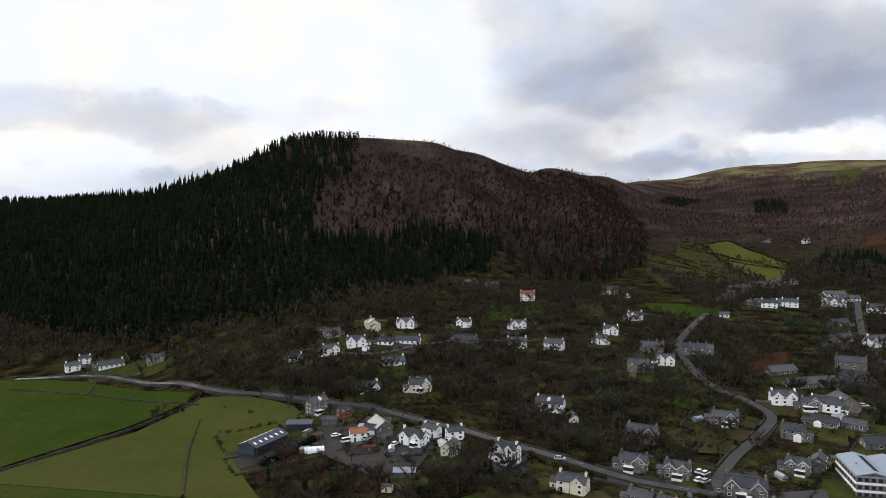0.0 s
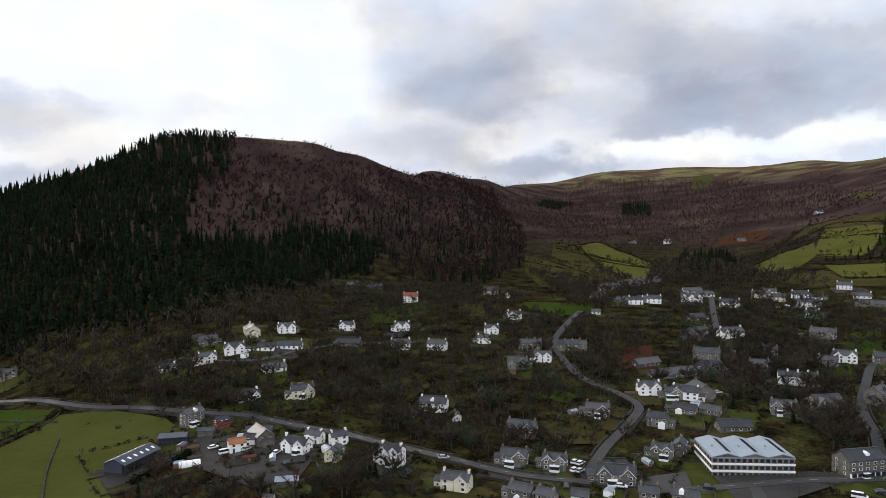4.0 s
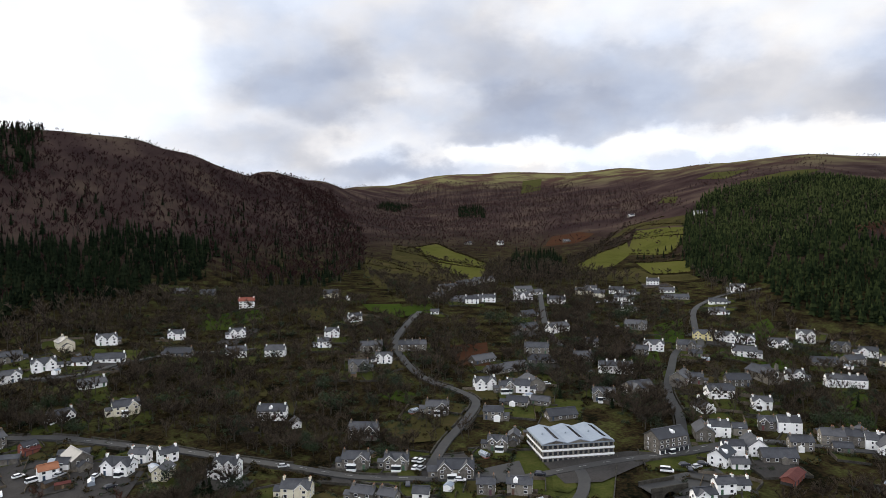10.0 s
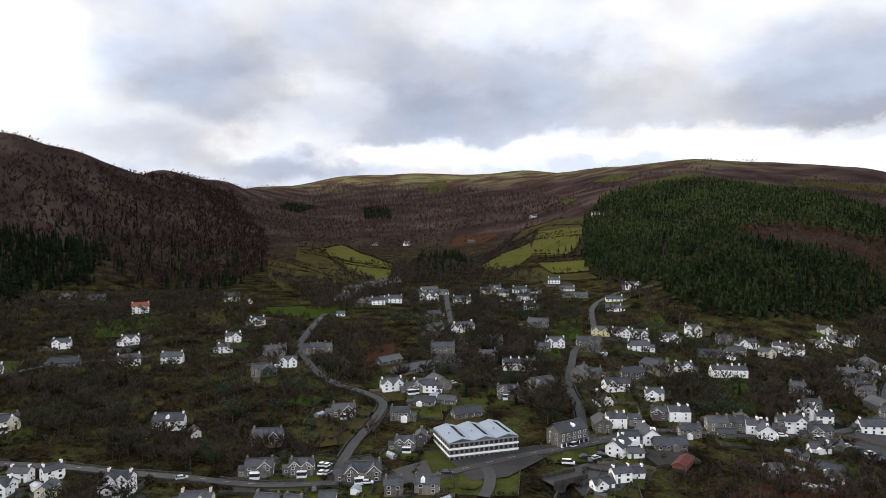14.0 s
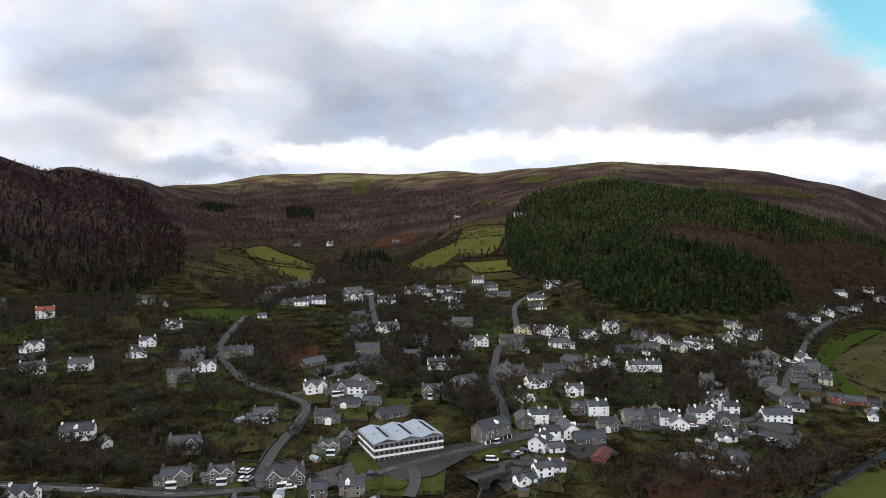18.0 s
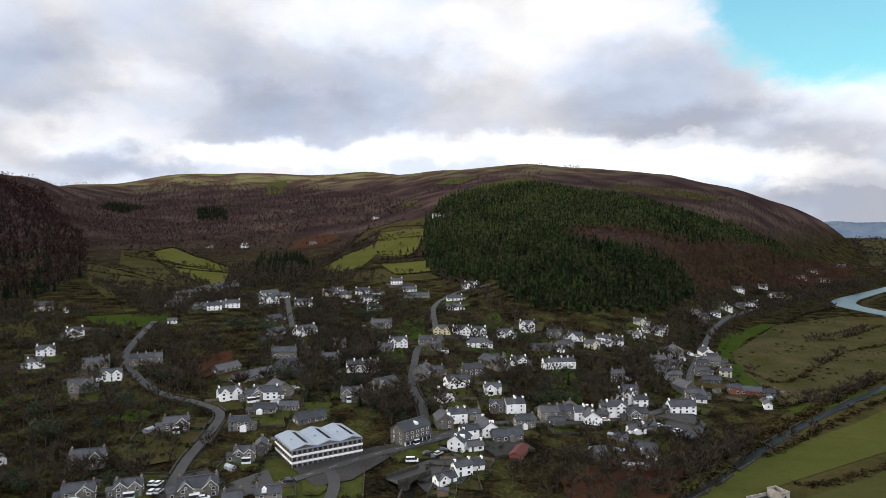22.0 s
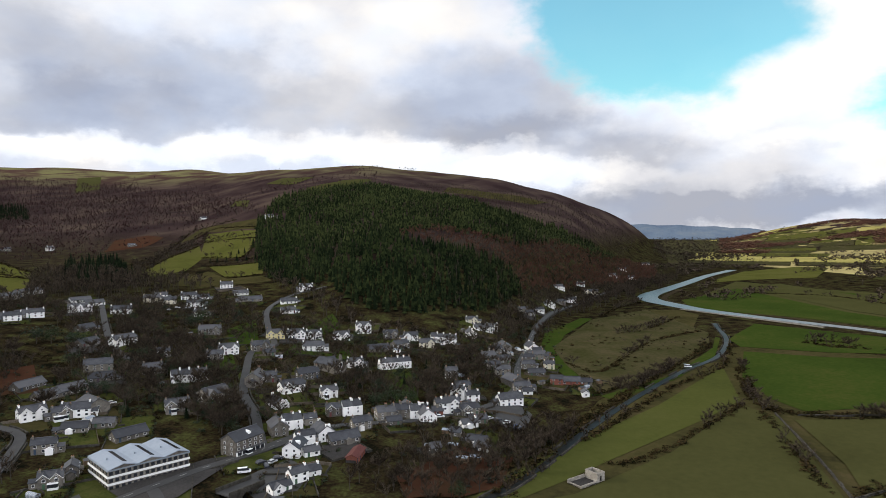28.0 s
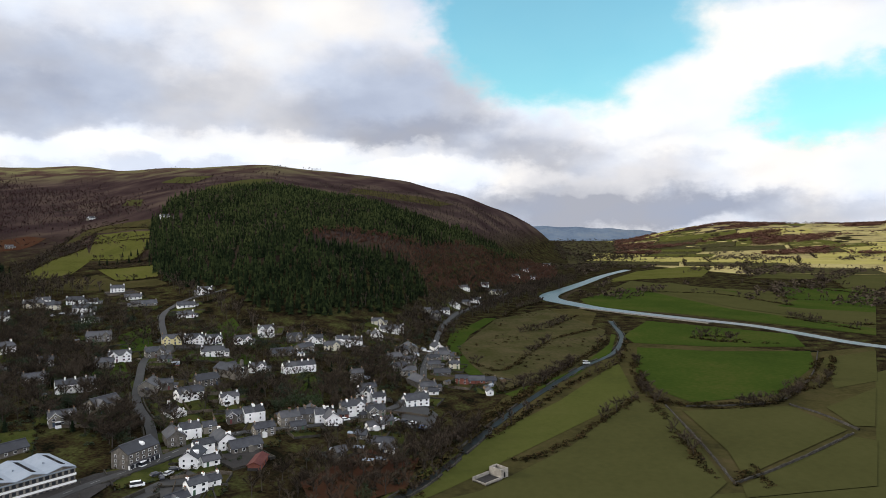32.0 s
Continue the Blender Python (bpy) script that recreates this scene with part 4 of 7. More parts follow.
WALL_WORDS = {"white": "white rendered", "cream": "cream rendered", "yellow": "pale yellow rendered", "stone": "grey stone", "brick": "red brick"}
ROOFS = {"slate": SLATE, "red": RED_TILE, "orange": ORANGE_TILE}
ROOF_WORDS = {"slate": "slate roof", "red": "red tiled roof", "orange": "orange tiled roof"}
HOUSE_SITES = []
rng = random.Random(11)
extra = random.Random(29)


def house(x, y, turn, length, depth, eaves, wall, gables=0, chimneys=2, roof="slate", units=1):
    """A house along its own x axis, its front to -y."""
    c, s = math.cos(radians(turn)), math.sin(radians(turn))
    if units > 1:
        step = length / units
        for k in range(units):
            d = (k - (units - 1) / 2) * step
            row_house(x + d * c, y + d * s, turn, step, depth, eaves, wall, gables, chimneys and (1 if k < units - 1 else 2), roof, True, k)
    else:
        row_house(x, y, turn, length, depth, eaves, wall, gables, chimneys, roof, False, 0)


def row_house(x, y, turn, length, depth, eaves, wall, gables, chimneys, roof, terrace, k):
    near = math.hypot(x, y) < 348
    c, s = math.cos(radians(turn)), math.sin(radians(turn))
    corners = [(x + a * length / 2 * c - b * depth / 2 * s, y + a * length / 2 * s + b * depth / 2 * c) for a in (-1, 1) for b in (-1, 1)]
    zs = [ground_z(*p) for p in corners]
    # the floor stands a little over the middle height, with a plinth down to the lowest corner
    base = (max(zs) + 2 * min(zs)) / 3 + 0.25
    if terrace:
        base = ground_z(x, y) + 0.4
    foot = min(zs) - base - 0.8
    rise = min(depth / 2 * math.tan(radians(35)), 2.6)
    ridge = eaves + rise
    L, W = length / 2, depth / 2
    HOUSE_SITES.append((x, y, max(L, W) + 1.5))
    storeys = max(1, int(round(eaves / 1.95)))
    words = "%s %s with %s" % (WALL_WORDS[wall], "bungalow" if eaves < 3.3 and length > 6 else ("shed" if length < 5.5 and not chimneys else ("terraced house" if terrace else "house")), ROOF_WORDS[roof])
    if gables:
        words += " and %s front gable%s" % ({1: "one", 2: "two", 3: "three"}[gables], "s" if gables > 1 else "")
    elif chimneys:
        words += " and %s chimney%s" % ({1: "one", 2: "two"}[chimneys], "s" if chimneys > 1 else "")
    ob = tagged(new("terraced_house" if terrace else ("shed" if length < 5.5 and not chimneys else "house")), words, "house", "houses of the village")
    ob.matrix_basis = pose(x, y, base, 0, 0, turn)
    # walls
    part("wall", Shape().gabled(-L, L, -W, W, foot, eaves, ridge).mesh("wall", WALLS[wall]), ob)
    over = 0.02 if terrace else 0.35
    roof_ob = part("roof", Shape().roof(-L, L, -W, W, eaves + 0.02, ridge + 0.02, 0.2, 0.35 if not terrace else 0.0).mesh("roof", ROOFS[roof]), ob)
    part("ridge_tile", Shape().roof(-L - over, L + over, -0.28, 0.28, ridge + 0.22, ridge + 0.38, 0.08, 0.0).mesh("ridge_tile", SLATE if roof == "slate" else ROOFS[roof]), roof_ob)
    # front gables: a shallow wing each with its own roof
    gx = []
    if gables and length > 5:
        gw = min(length / (gables + (0.9 if gables == 1 else 0.25)), 4.6)
        for i in range(gables):
            at = (-L + gw / 2 + 0.15 + i * (length - gw - 0.3) / max(1, gables - 1)) if gables > 1 else (L - gw / 2 - 0.4) * (1 if (int(abs(x)) % 2) else -1)
            gx.append((at, gw))
            top = eaves + gw / 2 * math.tan(radians(45))
            top = min(top, ridge - 0.05)
            wing = Shape().gabled(-W - 0.7, 0.0, -gw / 2, gw / 2, foot, eaves, top).mesh("gable_wing", WALLS[wall])
            turned = Matrix.Translation((at, 0, 0)) @ Matrix.Rotation(radians(90), 4, "Z")
            part("gable_wing", wing, ob, at=turned)
            part("gable_roof", Shape().roof(-W - 0.7, 0.0, -gw / 2, gw / 2, eaves + 0.03, top + 0.03, 0.18, 0.3).mesh("gable_roof", ROOFS[roof]), ob, at=turned)
            if near or wall == "white":
                k2 = (top - eaves) / (gw / 2)
                o = 0.36
                e0 = eaves - k2 * o
                barge = Shape()
                for sgn in (-1, 1):
                    barge.poly([(sgn * (gw / 2 + o), -W - 1.04, e0 + 0.02), (0, -W - 1.04, top + 0.03), (0, -W - 1.04, top - 0.22), (sgn * (gw / 2 + o), -W - 1.04, e0 - 0.22),
                                (sgn * (gw / 2 + o), -W - 1.0, e0 + 0.02), (0, -W - 1.0, top + 0.03), (0, -W - 1.0, top - 0.22), (sgn * (gw / 2 + o), -W - 1.0, e0 - 0.22)],
                               [(0, 1, 2, 3), (4, 7, 6, 5), (0, 4, 5, 1), (3, 2, 6, 7)])
                part("barge_board", barge.mesh("barge_board", FRAME), ob, at=Matrix.Translation((at, 0, 0)))
    # a lower side wing or a lean-to behind
    if not terrace and length > 7 and rng.random() < 0.55:
        side = rng.choice((-1, 1))
        wl, wd, we = rng.uniform(2.2, 3.6), depth * rng.uniform(0.55, 0.8), eaves * rng.uniform(0.5, 0.65)
        x0, x1 = (L - 0.02, L + wl) if side > 0 else (-L - wl, -L + 0.02)
        wr = we + wd / 2 * 0.6
        part("side_wing", Shape().gabled(x0, x1, -wd / 2, wd / 2, foot, we, wr).mesh("side_wing", WALLS[wall if rng.random() < 0.7 else "stone"]), ob)
        part("wing_roof", Shape().roof(x0, x1, -wd / 2, wd / 2, we + 0.02, wr + 0.02, 0.16, 0.22).mesh("wing_roof", SLATE), ob)
        part("window", simple_window(1.0, 1.0), ob, at=pose((x0 + x1) / 2, -wd / 2, we * 0.32))
    # a porch or a sun room in front, a dormer in the roof
    if not terrace and length > 7 and near:
        q = extra.random()
        px, pw = extra.uniform(-L * 0.5, L * 0.5), extra.uniform(1.6, 2.8)
        if q < 0.4 and not gables:
            part("porch", Shape().gabled(-1.3, 0.0, -pw / 2, pw / 2, foot, 1.9, 2.5).mesh("porch", WALLS["white" if q < 0.25 else wall]), ob, at=Matrix.Translation((px, -W, 0)) @ Matrix.Rotation(radians(90), 4, "Z"))
        elif q < 0.62:
            sun_room = part("sun_room", Shape().box(px - pw, px + pw * 0.4, -W - 2.2, -W + 0.02, foot, 0.7).box(px - pw, px + pw * 0.4, -W - 2.2, -W + 0.02, 1.95, 2.15).mesh("sun_room", FRAME), ob, "white framed sun room")
            part("pane", Shape().box(px - pw + 0.08, px + pw * 0.4 - 0.08, -W - 2.12, -W + 0.02, 0.7, 1.95).mesh("pane", GLASS), sun_room)
        if q > 0.45 and eaves > 3.3 and not gables:
            part("dormer", Shape().gabled(-1.5, 0.6, -0.75, 0.75, -0.9, 0.35, 0.95).mesh("dormer", WALLS["white"]), roof_ob, "white gabled dormer", Matrix.Translation((-px * 0.8, -W * 0.35, eaves + rise * 0.55)) @ Matrix.Rotation(radians(90), 4, "Z"))
    # chimneys
    ch = rng.choice((0.8, 1.0, 1.2))
    cw = wall if wall in ("white", "stone", "cream") and rng.random() < 0.75 else "stone"
    spots = {0: [], 1: [L - 0.5], 2: [-L + 0.5, L - 0.5]}[chimneys]
    if terrace:
        spots = [L - 0.05] if chimneys == 1 else ([-L + 0.5, L - 0.5] if chimneys else [])
    for cx in spots:
        part("chimney", chimney_mesh(ch, cw), roof_ob, "" if cw == wall else "stone chimney stack", Matrix.Translation((cx, 0, ridge)))
    # windows and door
    wins = []
    n = max(1, int(length / 2.9))
    door_at = rng.randrange(n) if n > 1 else -1
    for st in range(storeys):
        z = 0.62 + st * 1.85
        for i in range(n):
            wx = -L + (i + 0.5) * length / n
            yf = -W
            for at, gw in gx:
                if abs(wx - at) < gw / 2:
                    yf = -W - 0.7
                    wx = at + max(-gw / 2 + 0.7, min(gw / 2 - 0.7, wx - at))
            if st == 0 and i == door_at:
                part("door", shared("door", lambda: Shape().box(-0.45, 0.45, -0.07, 0.05, -0.2, 1.7).mesh("door", DOOR)), ob, at=Matrix.Translation((wx, yf, 0.2)))
                continue
            wins.append((wx, yf, z, 0, 1.25 if length > 5 else 0.8, 1.1 if st == 0 else 1.0))
    if not terrace or k == 0:
        for st in range(storeys):
            z = 0.62 + st * 1.85
            for wy in ([-W / 2.2, W / 2.2] if depth > 5 and near else [0]):
                wins.append((-L, wy, z, -90, 0.9, 1.0))
                wins.append((L, wy, z, 90, 0.9, 1.0))
    for at, gw in gx:
        wins.append((at, -W - 0.7, eaves - 0.1, 0, 0.7, 0.8))
    for wx, wy, z, rz, w, h in wins:
        m = pose(wx, wy, z, 0, 0, rz)
        if near:
            wd = part("window", window_mesh(w, h), ob, at=m)
            part("pane", pane_mesh(w, h), wd)
        else:
            part("window", simple_window(w, h), ob, at=m)
    return ob

# ---- plants ----
prng = np.random.RandomState(7)


def cone_tree(layers, points, seed, slim=0.2):
    """A spruce, 1 high: a thin stem and drooping jagged skirts."""
    r = np.random.RandomState(seed)
    v, t, mi = [], [], []

    def add(p):
        v.append(p)
        return len(v) - 1

    for i in range(layers):
        z0 = 0.06 + 0.80 * (i / layers) ** 0.95
        z1 = min(1.0, z0 + 1.75 / layers * (0.8 if i < layers - 1 else 1.0))
        if i == layers - 1:
            z1 = 1.0
        rad = slim * (1 - i / (layers + 0.4)) ** 0.85
        top = add((r.normal(0, 0.004), r.normal(0, 0.004), z1))
        ring, a0 = [], r.rand() * 6.28
        for k in range(2 * points):
            a = a0 + math.pi * k / points + r.normal(0, 0.12)
            out = rad * (r.uniform(0.85, 1.25) if k % 2 == 0 else r.uniform(0.45, 0.62))
            ring.append(add((out * math.cos(a), out * math.sin(a), z0 + (0 if k % 2 == 0 else 0.035) + r.normal(0, 0.012))))
        for k in range(2 * points):
            t.append((ring[k], ring[(k + 1) % (2 * points)], top))
            mi.append(0)
    return np.array(v), np.array(t), np.array(mi)


def bare_tree(limbs, twigs, seed, spread=0.42, thick=0.012, trunk_h=0.3, trunk_sides=4):
    """A leafless broadleaved tree, 1 high: a tapered trunk, limbs that fork upward, and fine twigs."""
    r = np.random.RandomState(seed)
    v, t, mi = [], [], []

    def limb(a, b, ra, rb, n, m):
        a, b = np.array(a), np.array(b)
        d = (b - a) / (np.linalg.norm(b - a) + 1e-9)
        u = np.cross(d, (0.3, 0.9, 0.2))
        u /= np.linalg.norm(u)
        w = np.cross(d, u)
        k0 = len(v)
        for p, q in ((a, ra), (b, rb)):
            for i in range(n):
                g = 2 * math.pi * i / n
                v.append(tuple(p + q * (u * math.cos(g) + w * math.sin(g))))
        for i in range(n):
            j = (i + 1) % n
            t.append((k0 + i, k0 + j, k0 + n + j))
            t.append((k0 + i, k0 + n + j, k0 + n + i))
            mi.extend((m, m))

    lean = r.normal(0, 0.02, 2)
    crotch = np.array([lean[0], lean[1], trunk_h])
    limb((0, 0, -0.03), crotch, 0.022, 0.015, trunk_sides, 0)
    limb(crotch, (lean[0] * 2, lean[1] * 2, trunk_h + 0.32), 0.014, 0.006, 3, 0)
    tips = []
    for i in range(limbs):
        a = 2.4 * i + r.normal(0, 0.3)
        h0 = trunk_h * r.uniform(0.75, 1.0) + r.uniform(0, 0.25)
        rad = spread * r.uniform(0.45, 0.95)
        end = np.array([rad * math.cos(a), rad * math.sin(a), min(0.98, h0 + r.uniform(0.18, 0.45))])
        start = np.array([lean[0], lean[1], h0])
        limb(start, end, 0.0075, 0.003, 3, 0)
        tips.append((start, end))
    for i in range(twigs):
        s, e = tips[r.randint(len(tips))]
        p = s + (e - s) * r.uniform(0.35, 1.0)
        way = np.array([r.normal(0, 0.6), r.normal(0, 0.6), r.uniform(0.1, 1.0)])
        way += (e - s) / np.linalg.norm(e - s) * 0.5
        way /= np.linalg.norm(way)
        q = p + way * r.uniform(0.10, 0.24)
        side = np.cross(way, r.normal(0, 1, 3))
        side *= thick / (np.linalg.norm(side) + 1e-9)
        k0 = len(v)
        v.extend((tuple(p - side), tuple(p + side), tuple(q)))
        t.append((k0, k0 + 1, k0 + 2))
        mi.append(1)
    return np.array(v), np.array(t), np.array(mi)


def leaf_clump(leaves, seed, size=0.09, flat=1.0, fill=0.75):
    """An uneven crown of small leaves within a unit height, its base at 0."""
    r = np.random.RandomState(seed)
    v, t = [], []
    lumps = [(r.normal(0, 0.17), r.normal(0, 0.17), r.uniform(0.3, 0.75), r.uniform(0.16, 0.3)) for _ in range(9)]
    for i in range(leaves):
        lx, ly, lz, lr = lumps[r.randint(len(lumps))]
        d = r.normal(0, 1, 3)
        d /= np.linalg.norm(d)
        p = np.array([lx, ly, lz * flat]) + d * lr * r.uniform(fill, 1.05) * np.array([1, 1, flat])
        p[2] = max(p[2], 0.02)
        a, b = np.cross(d, r.normal(0, 1, 3)), r.normal(0, 1, 3)
        a = a / np.linalg.norm(a) * size * r.uniform(0.6, 1.3)
        b = np.cross(d, a)
        k0 = len(v)
        v.extend((tuple(p - a), tuple(p + a * 0.7 + d * size * 0.3), tuple(p + b)))
        t.append((k0, k0 + 1, k0 + 2))
    return np.array(v), np.array(t), np.zeros(len(t), int)


def scatter(poly, spacing, seed, clear=True, jitter=0.5, room=1.0):
    """Places inside an outline, about that far apart, off the houses and roads."""
    r = np.random.RandomState(seed)
    p = np.array(poly, float)
    xs, ys = np.arange(p[:, 0].min(), p[:, 0].max(), spacing), np.arange(p[:, 1].min(), p[:, 1].max(), spacing)
    gx, gy = np.meshgrid(xs, ys)
    gx = gx.ravel() + r.uniform(-jitter, jitter, gx.size) * spacing
    gy = gy.ravel() + r.uniform(-jitter, jitter, gy.size) * spacing
    fuzz = 9.0 if spacing < 6.3 and room > 0 else 3.0
    ok = inside(poly, gx + r.normal(0, fuzz, gx.size), gy + r.normal(0, fuzz, gx.size))
    gx, gy = gx[ok], gy[ok]
    if clear:
        ok = np.ones(len(gx), bool)
        for hx, hy, hr in HOUSE_SITES:
            ok &= np.hypot(gx - hx, gy - hy) > hr + room
        for line, half in ROAD_LINES:
            for k in range(len(line) - 1):
                a, b = line[k], line[k + 1]
                d = b - a
                s = np.clip(((gx - a[0]) * d[0] + (gy - a[1]) * d[1]) / (d @ d + 1e-9), 0, 1)
                ok &= np.hypot(gx - a[0] - s * d[0], gy - a[1] - s * d[1]) > half + 1.5
        gx, gy = gx[ok], gy[ok]
    return gx, gy


def planted(name, kinds, x, y, low, high, mats, label, category, seed, wide=(0.85, 1.2), sink=0.3):
    """Many plants of a few kinds joined into one mesh."""
    r = np.random.RandomState(seed)
    n = len(x)
    if n == 0:
        return None
    z = height(x, y) - sink
    hgt = r.uniform(low, high, n)
    wid = hgt * r.uniform(wide[0], wide[1], n)
    ang = r.uniform(0, 6.28, n)
    pick = r.randint(0, len(kinds), n)
    vs, ts, ms, off = [], [], [], 0
    for k, (v, t, m) in enumerate(kinds):
        i = np.nonzero(pick == k)[0]
        if not len(i):
            continue
        c, s = np.cos(ang[i])[:, None], np.sin(ang[i])[:, None]
        px = (v[None, :, 0] * c - v[None, :, 1] * s) * wid[i][:, None] + x[i][:, None]
        py = (v[None, :, 0] * s + v[None, :, 1] * c) * wid[i][:, None] + y[i][:, None]
        pz = v[None, :, 2] * hgt[i][:, None] + z[i][:, None]
        vs.append(np.stack([px, py, pz], -1).reshape(-1, 3))
        ts.append((t[None] + (np.arange(len(i)) * len(v))[:, None, None] + off).reshape(-1, 3))
        ms.append(np.tile(m, len(i)))
        off += len(i) * len(v)
    ob = new(name, tri_mesh(name, np.concatenate(vs), np.concatenate(ts), mats, np.concatenate(ms)))
    return tagged(ob, label, category, kind="stuff")


SPRUCES = [cone_tree(5, 5, s, sl) for s, sl in ((1, 0.17), (2, 0.2), (3, 0.15), (4, 0.22))]
FAR_BARE = [bare_tree(4, 46, s, 0.36, 0.025, 0.3, 3) for s in range(5)]
MOOR_BARE = [bare_tree(1, 26, 30 + s, 0.42, 0.036, 0.3, 3) for s in range(4)]
FAR_LARCH = [bare_tree(2, 46, 20 + s, 0.30, 0.022, 0.35, 3) for s in range(4)]
BUSHES = [leaf_clump(46, 40 + s, 0.125, 0.8, 0.5) for s in range(4)]
FAR_BUSHES = [leaf_clump(20, 45 + s, 0.19, 0.8, 0.5) for s in range(4)]
WOOD_TUFTS = [leaf_clump(16, 70 + s, 0.2, 1.0, 0.4) for s in range(4)]


def forest(name, poly):
    seed = sum(ord(ch) for ch in name)
    if name == "con_a":
        x, y = scatter(poly, 6.6, seed, room=7.0, jitter=0.95)
        z, b = height(x, y), np.degrees(np.arctan2(x, y))
        keep = np.random.RandomState(6).rand(len(x)) > 0.93 * np.clip((b + 7 + 2.6 * np.sin(z / 13) + 2.2 * np.sin(x / 29)) / 17, 0, 1) * np.clip((z - 105) / 40, 0, 1) * np.clip((226 - z) / 8, 0.25, 1)
        x, y = x[keep], y[keep]
        edge = (height(x, y) > 205) & (np.degrees(np.arctan2(x, y)) > -9)
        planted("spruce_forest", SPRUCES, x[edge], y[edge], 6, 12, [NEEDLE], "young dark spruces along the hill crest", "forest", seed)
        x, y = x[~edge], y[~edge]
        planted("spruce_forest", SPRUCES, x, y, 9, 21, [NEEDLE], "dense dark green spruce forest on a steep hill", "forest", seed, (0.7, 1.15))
        x, y = scatter(poly, 7.0, seed + 1)
        z, b = height(x, y), np.degrees(np.arctan2(x, y))
        keep = np.random.RandomState(7).rand(len(x)) < 0.14 + np.clip((b + 8) / 13, 0, 1) * np.clip((z - 105) / 40, 0, 1)
        x, y = x[keep], y[keep]
        planted("bare_wood", FAR_LARCH, x, y, 8, 14, [BARK, TWIG_PURPLE], "leafless larches among the spruces", "forest", seed)
    elif name.startswith("con_b"):
        x, y = scatter(poly, 6.4, seed, room=9.0, jitter=0.95)
        planted("spruce_forest", SPRUCES, x, y, 9, 17, [NEEDLE_LIGHT if name == "con_b_upper" else NEEDLE_MID], "dense green conifer plantation on the hillside", "forest", seed, (0.75, 1.2))
        x, y = scatter(poly, 15.0, seed + 1)
        keep = np.sin(x / 47) + np.sin(y / 31) + np.random.RandomState(8).normal(0, 0.6, len(x)) > 0.9
        planted("bare_wood", FAR_LARCH, x[keep], y[keep], 9, 15, [BARK, TWIG], "leafless larches among the plantation", "forest", seed)
    elif name.startswith("con_dark"):
        x, y = scatter(poly, 9, seed, jitter=1.0)
        planted("spruce_copse", SPRUCES, x, y, 10, 17, [NEEDLE], "dark spruce copse on the far moor slope", "forest", seed)
    elif name == "bare_a":
        x, y = scatter(poly, 8.2, seed, jitter=1.0)
        top = height(x, y) > 182
        planted("larch_wood", FAR_BARE, x[top], y[top], 3, 7, [BARK, TWIG_PURPLE], "stunted leafless trees along the hill crest", "forest", seed)
        dark = np.random.RandomState(5).rand(len(x)) < 0.30 * np.clip((150 - height(x, y)) / 110, 0, 1)
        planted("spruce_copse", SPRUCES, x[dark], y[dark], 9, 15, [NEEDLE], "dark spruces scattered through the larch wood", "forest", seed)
        x, y = x[~top & ~dark], y[~top & ~dark]
        planted("larch_wood", FAR_LARCH + FAR_BARE[:2], x, y, 9, 16, [BARK, TWIG_PURPLE], "leafless purple-brown larch and birch wood on a hill", "forest", seed)
    elif name in ("bare_b", "bare_side"):
        x, y = scatter(poly, 7.2 if name == "bare_b" else 13.0, seed, jitter=1.0)
        planted("bare_wood", (FAR_LARCH + FAR_BARE[:2]) if name == "bare_b" else MOOR_BARE, x, y, 8, 14, [BARK, TWIG_OLD if name == "bare_b" else TWIG_MOOR], "leafless rust-brown larch wood", "forest", seed)
    else:
        far = name in ("bare_far", "bare_rim")
        x, y = scatter(poly, {"bare_far": 21.0, "bare_rim": 8.6, "bare_fringe": 7.2}.get(name, 8.0), seed, jitter=1.0)
        planted("bare_wood", MOOR_BARE if far else FAR_BARE, x, y, 5 if far else 8, 9 if far else 15, [BARK, TWIG], "leafless grey-brown broadleaved wood", "forest", seed)


def hedge(name, line, tall=0.22):
    """An overgrown hedge: two uneven rows of bushes with trees standing in it."""
    pts = spline(line, 1.9)
    far = np.hypot(*pts[0, :2]) > 540
    r = np.random.RandomState(sum(ord(ch) for ch in name))
    pts = np.concatenate([pts + r.normal(0, 0.8, pts.shape), pts[::2] + r.normal(0, 1.6, pts[::2].shape)])
    x, y = pts[:, 0], pts[:, 1]
    keep = r.rand(len(pts)) < 0.55 + 0.45 * (np.sin(x / 11 + y / 17) > -0.4)
    planted("hedge", FAR_BUSHES if far else BUSHES, x[keep], y[keep], 1.2, 3.6, [HEDGE_LEAF], "dark overgrown winter hedge between fields", "hedge", 3, (1.1, 2.0))
    stand = r.rand(len(pts)) < tall * (np.sin(x / 19 + y / 13) > -0.2)
    planted("hedge_trees", FAR_BARE if far else MID_BARE, x[stand], y[stand], 3.5, 9, [BARK, TWIG], "leafless hedgerow trees between fields", "trees", 4, (1.0, 1.4))


